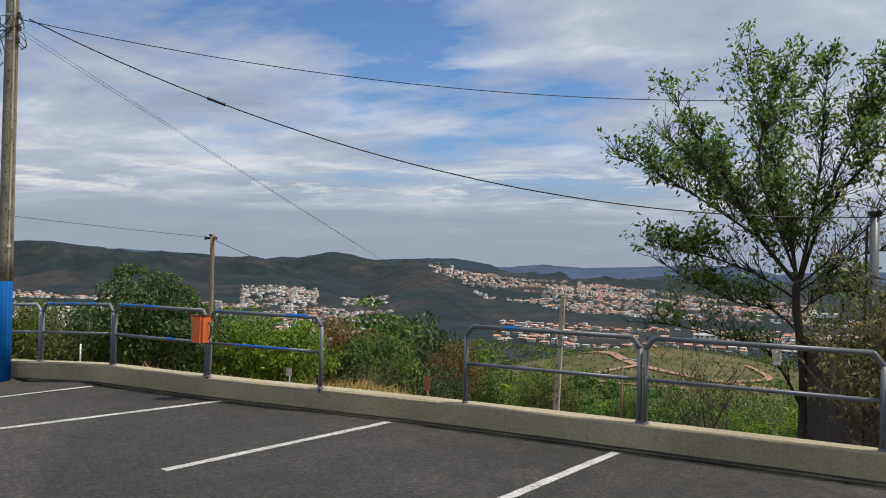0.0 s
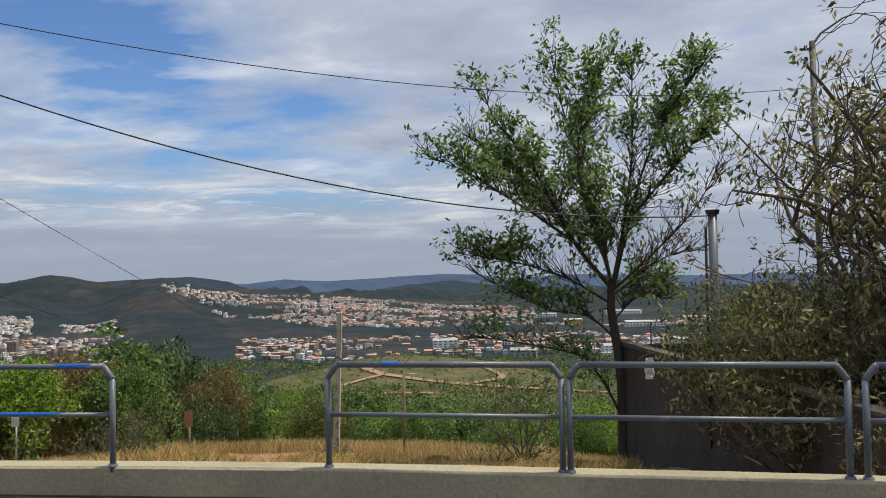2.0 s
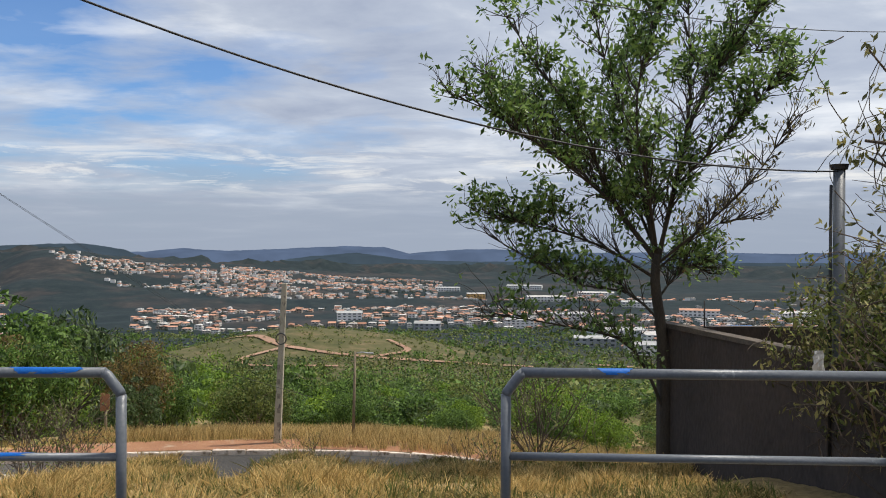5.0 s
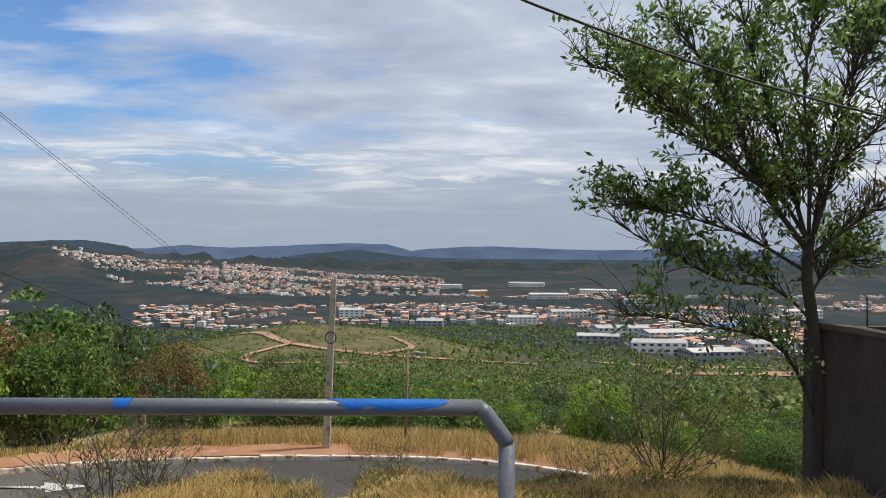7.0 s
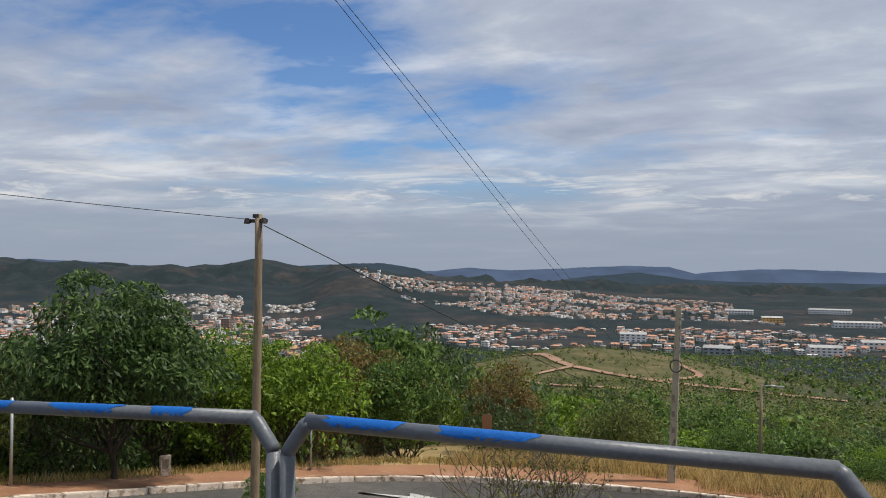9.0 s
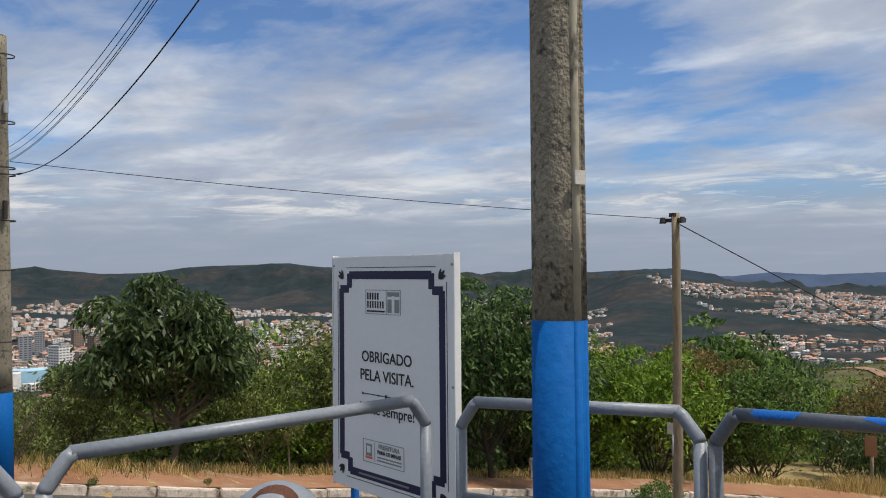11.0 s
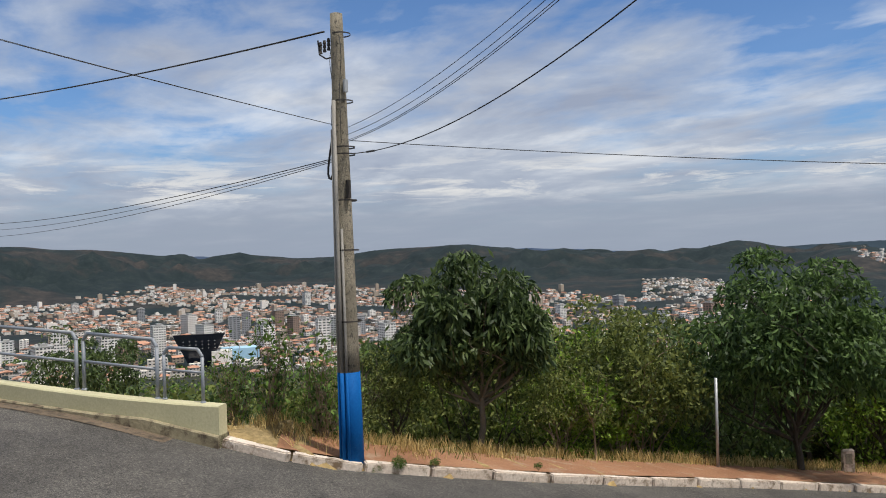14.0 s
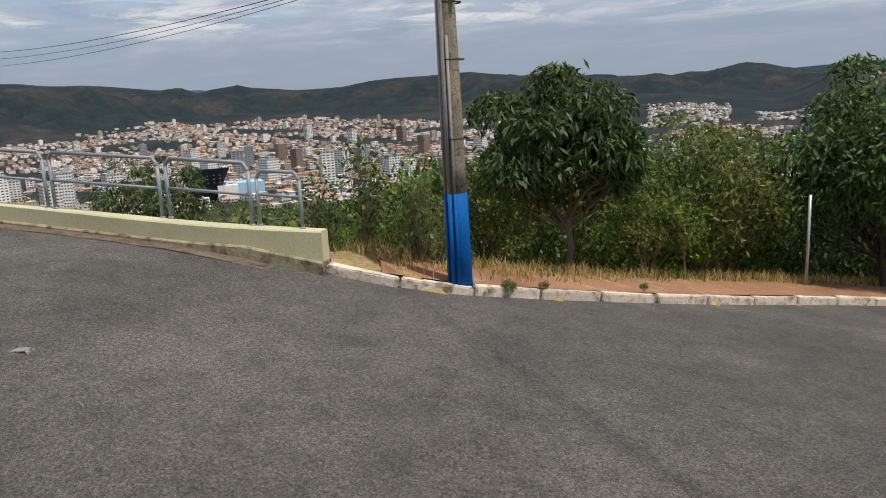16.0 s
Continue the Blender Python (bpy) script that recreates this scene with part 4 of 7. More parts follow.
def cable(a, b, sag, r, label, splice=None, n=28):
    a, b = Vector(a), Vector(b)
    pts = [a + (b - a) * (i / n) - Vector((0, 0, sag * 4 * (i / n) * (1 - i / n))) for i in range(n + 1)]
    ob = tube("overhead_cable", pts, r, CABLE, None, label, 6)
    tagged(ob, "", "cable", "overhead cables")
    if splice:
        i = int(splice * n)
        d = pts[i + 1] - pts[i]
        tube("splice", [pts[i], pts[i] + d.normalized() * 0.28], r * 2.2, CABLE, ob, "taped splice", 8)
    return ob


T1 = Vector((P1[0], P1[1], 0))
BPV = Vector((BP[0], BP[1], BP_Z))
cable(T1 + Vector((0.12, 0.03, 5.12)), (8.1, 11.97, 4.88), 0.65, 0.006, "thin black wire strung between two poles")
cable(T1 + Vector((0.16, 0.15, 5.15)), (5.80, 8.98, 2.52), 0.80, 0.009, "thick black service cable with a taped splice", 0.22)
for dx, dz in ((0.0, 0.0), (0.12, -0.12)):
    cable(T1 + Vector((0.05 + dx, 0.1, 5.0 + dz)), (-0.9 + dx * 9, 84, -19 + dz), 0.8, 0.0028, "thin wire dropping towards the valley")
cable(BPV + Vector((0.1, 0.05, 4.44)), (-8.62, 11.45, 2.20), 0.06, 0.0048, "thin wire strung across the road bend")
cable((-8.5, 11.6, 2.12), (10, 62, -13), 1.2, 0.008, "thin wire dropping towards the valley")
for dz, ez in ((4.62, 5.06), (4.52, 5.01), (4.44, 4.97), (4.42, 4.90)):
    cable(BPV + Vector((0.1, 0, dz)), T1 + Vector((-0.1, 0, ez)), 0.45 + 0.08 * random.random(), 0.0036, "black wire strung from pole to pole over the road")
cable(BPV + Vector((0.12, 0, 4.25)), T1 + Vector((-0.1, -0.05, 4.5)), 0.69, 0.006, "thick sagging black service cable", 0.1)
cable(BPV + Vector((-0.3, -0.1, 6.05)), (-40.0, -1.3, 6.7), 0.40, 0.013, "thick twisted black supply cable")
for k in range(2):
    cable(BPV + Vector((-0.08, 0, 4.66)), (-20.6 - k * 0.5, -8.4, 7.5 + k * 0.1), 0.25, 0.005, "thin black wire strung over the road")
for k in range(3):
    cable(BPV + Vector((-0.1, -0.05, 4.22 - 0.02 * k)), (-46.0, 3.0 - 0.7 * k, 3.5 - 0.2 * k), 0.45 + 0.1 * k, 0.005 if k else 0.007, "black wire strung downhill from the pole")


# ---- sign board ----
def text_mesh(words, size, bold=0.0):
    cu = bpy.data.curves.new("words", "FONT")
    cu.body, cu.size, cu.align_x, cu.align_y, cu.extrude, cu.offset = words, size, "CENTER", "CENTER", 0.0006, bold
    ob = bpy.data.objects.new("words", cu)
    scene.collection.objects.link(ob)
    bpy.context.view_layer.update()
    me = bpy.data.meshes.new_from_object(ob.evaluated_get(bpy.context.evaluated_depsgraph_get()))
    bpy.data.objects.remove(ob)
    bpy.data.curves.remove(cu)
    return me


def sign_board(x, y, z, turn):
    """Thank-you board on two blue posts; its face looks along local -y."""
    W, H = 0.99, 1.245
    ob = thing("sign_board", (x, y, z), "white sign board with navy border and black lettering", "sign", turn=turn)
    part("panel", box((W, 0.035, H), (0, 0, H / 2), 0.003), SIGN_WHITE, ob, "matt white panel")
    for sx in (-1, 1):
        part("edge_trim", box((0.008, 0.042, H + 0.01), (sx * (W / 2 + 0.003), 0, H / 2), 0.002), SIGN_EDGE, ob)
        tube("post", [(sx * 0.40, 0.055, H - 0.1), (sx * 0.40, 0.055, -1.9)], 0.024, PIPE_BLUE, ob, "blue steel post", 12)
        for zz in (0.06, H / 2, H - 0.05):
            bm = bmesh.new()
            bmesh.ops.create_cone(bm, cap_ends=True, segments=8, radius1=0.008, radius2=0.006, depth=0.006, matrix=Matrix.Translation((sx * (W / 2 - 0.01), -0.02, zz)) @ Matrix.Rotation(radians(90), 4, "X"))
            part("bolt", bm, STEEL, ob)

    def flat(name, cx, cz, w, hh, mat, depth=0.0205, label=""):
        return part(name, box((w, 0.002, hh), (cx, -depth + 0.002, cz)), mat, ob, label)

    b, t, n = 0.082, 0.042, 0.075           # border inset, width, corner notch
    x0, x1, z0, z1 = -W / 2 + b, W / 2 - b, 0.095, H - 0.10
    for zz in (z0, z1):
        flat("border_bar", 0, zz, x1 - x0 - 2 * n, t, SIGN_NAVY, label="navy border")
    for xx in (x0, x1):
        flat("border_bar", xx, (z0 + z1) / 2, t, z1 - z0 - 2 * n, SIGN_NAVY, label="navy border")
    for sx in (-1, 1):
        for sz in (-1, 1):
            cx, cz = (x0 if sx < 0 else x1), (z0 if sz < 0 else z1)
            flat("border_notch", cx - sx * n, cz - sz * n * 0.40, t, n * 0.8 + t * 0.4, SIGN_NAVY, 0.0209)
            flat("border_notch", cx - sx * n * 0.40, cz - sz * n, n * 0.8 + t * 0.4, t, SIGN_NAVY, 0.0212)
            for k, (a, ln) in enumerate(((20, 0.055), (45, 0.062), (72, 0.055))):
                bm = bmesh.new()
                ang = radians(a)
                d = Vector((math.cos(ang) * sx, 0, math.sin(ang) * sz))
                s = Vector((-d.z, 0, d.x))
                o = Vector((cx - sx * 0.02, -0.0205, cz - sz * 0.02))
                outline = [o + d * ln * u + s * 0.010 * math.sin(u * math.pi) * sg for sg, us in ((1, (0, 0.3, 0.6, 0.85, 1.0)), (-1, (0.85, 0.6, 0.3))) for u in us]
                bm.faces.new([bm.verts.new(v) for v in outline])
                part("leaf_ornament", bm, SIGN_INK, ob)
    e = b - 0.034                            # thin line outside the border
    for zz in (e + 0.01, H - e - 0.012):
        flat("thin_line", 0, zz, W - 2 * e - 0.15, 0.003, SIGN_INK)
    for xx in (-W / 2 + e, W / 2 - e):
        flat("thin_line", xx, H / 2, 0.003, H - 2 * e - 0.17, SIGN_INK)
    for line, size, cz, bold in ((("OBRIGADO",), 0.080, 0.715, 0.0008), (("PELA", "VISITA."), 0.082, 0.618, 0.0008), (("Volte", "sempre!"), 0.080, 0.445, 0.0008)):
        meshes = [text_mesh(words, size, bold) for words in line]
        widths = [max(v.co.x for v in me.vertices) - min(v.co.x for v in me.vertices) for me in meshes]
        left = -0.02 - (sum(widths) + 0.28 * size * (len(line) - 1)) / 2
        for me, wide in zip(meshes, widths):
            me.materials.append(SIGN_INK)
            o = new("lettering", me)
            o.parent = ob
            o.matrix_basis = pose(left + wide / 2, -0.0195, cz, 90, 0, 0)
            left += wide + 0.28 * size
            tagged(o, "black lettering", kind="stuff")
    flat("divider_line", -0.02, 0.522, 0.40, 0.004, SIGN_INK)
    for dx, r in ((-0.06, 0.006), (0, 0.011), (0.06, 0.006), (-0.2, 0.007), (0.2, 0.007)):
        bm = bmesh.new()
        bmesh.ops.create_circle(bm, cap_ends=True, segments=8, radius=r, matrix=Matrix.Translation((-0.02 + dx, -0.0209, 0.522)) @ Matrix.Rotation(radians(90), 4, "X"))
        part("divider_bead", bm, SIGN_INK, ob)
    # two-part emblem at the top, drawn as plain shapes
    ex, ez = -0.045, 1.005
    for cx, cz, w, hh in ((0, 0.062, 0.29, 0.003), (0, -0.062, 0.29, 0.003), (-0.145, 0, 0.003, 0.124), (0.145, 0, 0.003, 0.124), (0.03, 0, 0.003, 0.124)):
        flat("emblem_line", ex + cx, ez + cz, w, hh, SIGN_GREY)
    for r_, (xs, w, hh, zz) in enumerate(((5, 0.018, 0.036, 0.03), (7, 0.017, 0.036, -0.014))):
        for k in range(xs):
            flat("emblem_bar", ex - 0.127 + k * 0.0215, ez + zz, w * 0.62, hh, SIGN_INK)
    flat("emblem_bar", ex - 0.06, ez - 0.048, 0.15, 0.008, SIGN_INK)
    flat("emblem_shape", ex + 0.088, ez, 0.095, 0.105, SIGN_GREY)
    flat("emblem_shape", ex + 0.088, ez - 0.01, 0.022, 0.085, SIGN_WHITE, 0.0211)
    flat("emblem_shape", ex + 0.088, ez + 0.022, 0.10, 0.014, SIGN_WHITE, 0.0213)
    # town hall emblem panel at the foot
    fx, fz = -0.05, 0.225
    for cx, cz, w, hh in ((0, 0.058, 0.34, 0.003), (0, -0.058, 0.34, 0.003), (-0.17, 0, 0.003, 0.116), (0.17, 0, 0.003, 0.116), (-0.07, 0, 0.002, 0.10)):
        flat("emblem_line", fx + cx, fz + cz, w, hh, SIGN_GREY)
    flat("crest", fx - 0.12, fz + 0.005, 0.05, 0.062, SIGN_GREY)
    flat("crest", fx - 0.12, fz + 0.008, 0.03, 0.036, SIGN_WHITE, 0.0211)
    part("crest_ribbon", box((0.06, 0.002, 0.012), (fx - 0.12, -0.0187, fz - 0.034)), ORANGE, ob, "red ribbon")
    for k, (w, hh, cz) in enumerate(((0.20, 0.007, -0.022), (0.20, 0.007, -0.038))):
        flat("text_bar", fx + 0.05, fz + cz, w, hh, SIGN_GREY)
    for words, size, cz, mat in (("PREFEITURA", 0.032, 0.034, SIGN_GREY), ("PARÁ DE MINAS", 0.027, 0.004, SIGN_INK)):
        me = text_mesh(words, size, 0.0006)
        me.materials.append(mat)
        o = new("small_lettering", me)
        o.parent = ob
        o.matrix_basis = pose(fx + 0.05, -0.0195, fz + cz, 90, 0, 0)
        tagged(o, "small dark lettering", kind="stuff")
    flat("text_bar", -0.05, 0.095, 0.42, 0.010, SIGN_GREY, 0.0213)


sign_board(-6.806, 4.21, 0.362, -7.7)
dome_bin(-6.12, 2.95, 0.10)


# ---- posts along the road ----
def wooden_pole(x, y, top, r, label):
    z = ground_at(x, y) - 0.05
    h = top - z
    ob = thing("wooden_pole", (x, y, z), label, "utility pole")
    pts = [(0.05 * noise.noise((i * 0.7, x, y)), 0.04 * noise.noise((i * 0.6, y, x)), h * i / 10) for i in range(11)]
    tube("shaft", pts, [r * (1.12 - 0.25 * i / 10) for i in range(11)], WOODPOLE, ob, sides=14)
    ring(h - 0.03, r * 0.98, "cap", IRON, ob, 0.05)
    bar = part("crossbar", box((0.34, 0.05, 0.05), (0, 0, h - 0.10), 0.006), IRON, ob)
    for dx in (-0.14, 0.14):
        bm = bmesh.new()
        bmesh.ops.create_cone(bm, cap_ends=True, segments=12, radius1=0.045, radius2=0.03, depth=0.08, matrix=Matrix.Translation((dx, -0.04, h - 0.10)))
        part("insulator", bm, IRON, bar)


wooden_pole(-8.55, 11.5, 2.28, 0.062, "slim weathered wooden utility pole with small insulators")


def concrete_post(x, y, top, w0, w1, label, lean=(0, 0), coil=None):
    z = ground_at(x, y) - 0.1
    h = top - z
    ob = thing("concrete_post", (x, y, z), label, "post")
    bm = bmesh.new()
    vs = [bm.verts.new((sx * w + lean[0] * k, sy * w * 0.8 + lean[1] * k, h * k)) for k, w in ((0, w0), (1, w1)) for sx, sy in ((-1, -1), (1, -1), (1, 1), (-1, 1))]
    for f in ((0, 1, 5, 4), (1, 2, 6, 5), (2, 3, 7, 6), (3, 0, 4, 7), (4, 5, 6, 7)):
        bm.faces.new([vs[i] for i in f])
    bmesh.ops.bevel(bm, geom=list(bm.edges), offset=0.012, segments=1, affect="EDGES")
    part("shaft", bm, CONCRETE_PALE, ob)
    if coil:
        pts = [(0.16 * math.cos(a) + lean[0] * coil / h, -w0 - 0.03, coil + 0.17 * math.sin(a)) for a in np.linspace(0, 6.28 * 2, 40)]
        tube("cable_coil", pts, 0.018, CABLE, ob, "coiled black cable", 6)
        for k in range(5):
            part("slot", box((w0 * 0.8, 0.01, 0.16), (lean[0] * 0.3, -w0 * 0.82, 0.7 + 0.45 * k)), CONCRETE, ob)


concrete_post(-3.78, 25.1, 0.46, 0.115, 0.075, "pale concrete power post with coiled black cable", (0.22, 0), 3.4)
for x, y, top in ((-1.45, 25.6, -1.75),):
    z = ground_at(x, y)
    ob = thing("lamp_post", (x, y, z), "thin rusty lamp post with short side arm", "lamp post")
    tube("shaft", [(0, 0, -0.1), (0.03, 0, (top - z) * 0.5), (0.06, 0, top - z)], [0.05, 0.045, 0.035], WOODPOLE, ob)
    tube("arm", [(0.06, 0, top - z - 0.05), (0.3, -0.03, top - z - 0.01), (0.48, -0.05, top - z - 0.03)], 0.02, STEEL, ob)
    part("lamp_head", box((0.2, 0.08, 0.05), (0.55, -0.05, top - z - 0.04), 0.01), STEEL, ob)


def thin_post(x, y, h, r, mat, label, plate=None, name="marker_post", plate_mat=None):
    z = ground_at(x, y)
    ob = thing(name, (x, y, z), label, "post")
    tube("shaft", [(0, 0, -0.1), (0.01, 0, h)], r, mat, ob, sides=8)
    if plate:
        part("plate", box((plate[0], 0.012, plate[1]), (0, -r - 0.008, h - plate[1] * 0.3), 0.002), plate_mat or TAG, ob, "small plate")


thin_post(-15.35, 13.5, 1.75, 0.03, STEEL, "thin bare grey steel post on the verge")
thin_post(-12.9, 20.9, 1.55, 0.03, STEEL, "thin steel post with a small pale plate", (0.26, 0.3))
thin_post(-9.2, 25.2, 1.4, 0.045, WOODPOLE, "short wooden post with a brick-red plate", (0.3, 0.55), plate_mat=RED_EARTH)
part_stone = box((0.26, 0.10, 0.55), (0, 0, 0.25), 0.02)
st = thing("marker_stone", (-14.7, 17.2, ground_at(-14.7, 17.2)), "short whitewashed marker stone on the verge", "marker stone", turn=50)
part("stone", part_stone, KERB, st)
part("plate", box((0.14, 0.012, 0.22), (0, -0.056, 0.33)), CONCRETE, st, "grey plate")

# steel post with a cap, and a tall slim pole, behind the dark wall
ob = thing("steel_post", (5.80, 9.0, ground_at(5.80, 9.0) - 0.1), "grey steel service post with black cap", "post")
hh = 2.57 - ob.location.z
tube("shaft", [(0, 0, 0), (0, 0, hh)], 0.062, PIPE, ob, sides=16)
bm = bmesh.new()
bmesh.ops.create_cone(bm, cap_ends=True, segments=16, radius1=0.085, radius2=0.10, depth=0.06, matrix=Matrix.Translation((0, 0, hh)))
part("cap", bm, IRON, ob, "flared black cap")
tube("conduit", [(-0.1, -0.02, hh - 0.2), (-0.11, -0.03, hh * 0.6), (-0.11, -0.03, 0.4)], 0.018, CABLE, ob, "", 8)
ob = thing("slim_pole", (8.2, 12.0, ground_at(8.2, 12.0) - 0.1), "tall slim grey concrete utility pole", "utility pole", "utility poles")
hh = 5.70 - ob.location.z
tube("shaft", [(0, 0, 0), (0.02, 0, hh * 0.5), (0, 0, hh)], [0.075, 0.06, 0.05], IRON_POLE, ob, sides=14)
part("crossbar", box((0.26, 0.04, 0.04), (-0.08, 0, hh - 0.14), 0.005), IRON, ob)
for dz in (0.12, 0.32):
    bm = bmesh.new()
    bmesh.ops.create_cone(bm, cap_ends=True, segments=10, radius1=0.035, radius2=0.025, depth=0.07, matrix=Matrix.Translation((-0.12, -0.03, hh - dz)))
    part("insulator", bm, IRON, ob)
cable((8.12, 11.95, 5.3), (5.75, 9.0, 2.5), 0.2, 0.006, "thin drop wire from pole to post")
cable((8.12, 11.95, 5.5), (9.0, -3.0, 8.2), 0.4, 0.007, "thin black wire running overhead")


# ---- dark retaining wall beside the tree ----
def slab(name, p, q, z0, za, zb, thick, mat, label):
    p, q = Vector((*p, 0)), Vector((*q, 0))
    t = (q - p).normalized()
    s = Vector((t.y, -t.x, 0)) * thick
    n = 16
    verts, faces = [], []
    for i in range(n + 1):
        a = p + (q - p) * i / n
        zt = za + (zb - za) * i / n + 0.012 * noise.noise((i * 1.3, 2, 5))
        for o in (Vector((0, 0, 0)), s):
            verts += [(a + o)[:2] + (z0,), (a + o)[:2] + (zt,)]
    for i in range(n):
        a = i * 4
        faces += [(a, a + 4, a + 5, a + 1), (a + 2, a + 3, a + 7, a + 6), (a + 1, a + 5, a + 7, a + 3)]
    faces += [(0, 1, 3, 2), (n * 4, n * 4 + 2, n * 4 + 3, n * 4 + 1)]
    return tagged(mesh_object(name, verts, faces, mat), label, "wall", kind="structure")


slab("wall_west", (5.0, 12.95), (6.75, 5.2), -5.2, 0.46, 0.42, 0.18, DARKWALL, "tall stained rendered wall, its shade darkened into the colour")
# Thin strip along the top edge, a little lighter than the wall.
slab("wall_cap", (4.985, 12.965), (6.735, 5.2), 0.40, 0.478, 0.438, 0.21, WALLCAP, "thin top edge strip, slightly lighter than the dark wall")
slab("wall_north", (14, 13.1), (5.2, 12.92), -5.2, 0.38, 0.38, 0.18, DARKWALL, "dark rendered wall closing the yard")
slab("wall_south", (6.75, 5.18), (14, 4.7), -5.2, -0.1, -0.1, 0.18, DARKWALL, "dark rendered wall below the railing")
for x, y in ((5.36, 12.2), (5.79, 10.1)):
    tagged(tube("wall_rod", [(x, y, 0.3), (x, y + 0.01, 0.85)], 0.012, IRON, None, "thin rusty reinforcing rod", 6), "", "rod")
bag = bmesh.new()
bmesh.ops.create_grid(bag, x_segments=5, y_segments=9, size=0.5)
for v in bag.verts:
    v.co = 0.58 * Vector((v.co.x * 0.20 * (1 - 0.5 * abs(v.co.y)) + 0.03 * noise.noise((v.co.x * 5, v.co.y * 5, 1)), 0.05 * noise.noise((v.co.x * 4, v.co.y * 6, 3)), v.co.y * 0.42))
bag_ob = part("plastic_bag", bag, CLOTH, None, "torn pale plastic bag caught on a twig")
bag_ob.matrix_basis = pose(4.62, 6.97, 0.66, 0, 0, 10)
sol = bag_ob.modifiers.new("thick", "SOLIDIFY")
sol.thickness = 0.006
tagged(bag_ob, "", "bag")


# ---- plants ----
def leaf_quads(centres, rng, length, width, droop=0.3, along=None):
    """Folded pointed leaves at the centres, as arrays of vertices and faces."""
    n = len(centres)
    u = rng.normal(size=(n, 3))
    if along is not None:
        u = u * 0.55 + along
    u[:, 2] -= droop
    u /= np.linalg.norm(u, axis=1)[:, None]
    face = rng.normal(size=(n, 3)) * 0.62 + np.array([0, 0, 1.0])
    w = np.cross(face, u)
    w /= np.linalg.norm(w, axis=1)[:, None] + 1e-9
    k = rng.uniform(0.7, 1.25, (n, 1))
    L, Wd = u * length * k * 0.5, w * width * k * 0.5
    v = np.stack([centres - L, centres + Wd, centres + L, centres - Wd], 1).reshape(-1, 3)
    f = np.arange(4 * n).reshape(-1, 4)
    return v, f


def foliage(name, centres, rng, length, width, mat, parent, label="", droop=0.3, along=None):
    v, f = leaf_quads(np.asarray(centres), rng, length, width, droop, along)
    me = bpy.data.meshes.new(name)
    me.vertices.add(len(v))
    me.vertices.foreach_set("co", v.ravel())
    me.loops.add(f.size)
    me.loops.foreach_set("vertex_index", f.ravel())
    me.polygons.add(len(f))
    me.polygons.foreach_set("loop_start", np.arange(0, f.size, 4))
    me.update(calc_edges=True)
    me.materials.append(mat)
    ob = new(name, me)
    ob.parent = parent
    return tagged(ob, label)


def branch_out(start, way, length, radius, rng, wood, tips, depth, curl=0.35, split=(3, 5), rise=0.15):
    """A limb with side limbs; collects its tubes and the twig points that carry leaves."""
    n = 5
    pts, d = [np.array(start, float)], np.array(way, float)
    d /= np.linalg.norm(d)
    for i in range(n):
        d = d + rng.normal(size=3) * curl * 0.35 + np.array([0, 0, rise * 0.25])
        d /= np.linalg.norm(d)
        pts.append(pts[-1] + d * length / n)
    wood.append(tube_data(pts, [max(0.004, radius * (1 - 0.7 * i / n)) for i in range(n + 1)], 6 if radius > 0.03 else 4, False))
    if depth == 0:
        tips.extend((p, d) for p in pts[2:])
        return
    for k in range(rng.integers(*split)):
        i = rng.integers(1, n + 1)
        s = rng.normal(size=3)
        s[2] = abs(s[2]) * 0.5
        nd = d * 0.7 + s / np.linalg.norm(s) * 0.9
        branch_out(pts[i], nd, length * rng.uniform(0.45, 0.7), radius * 0.5, rng, wood, tips, depth - 1, curl, split, rise)
    tips.append((pts[-1], d))


def spray(tips, rng, per, spread):
    c, a = [], []
    for p, d in tips:
        m = rng.poisson(per)
        c.append(p + rng.normal(size=(m, 3)) * spread)
        a.append(np.repeat(np.array([d]), m, 0))
    return np.concatenate(c), np.concatenate(a)


def bunches(tips, rng, per, reach):
    """Leaves fanning out from each twig end, as centres and directions."""
    c, a = [], []
    for p, d in tips:
        m = max(2, rng.poisson(per))
        way = rng.normal(size=(m, 3)) * 0.75 + d * 0.7 + np.array([0, 0, 0.15])
        way /= np.linalg.norm(way, axis=1)[:, None]
        c.append(p + way * reach * rng.uniform(0.25, 1.15, (m, 1)))
        a.append(way)
    return np.concatenate(c), np.concatenate(a)


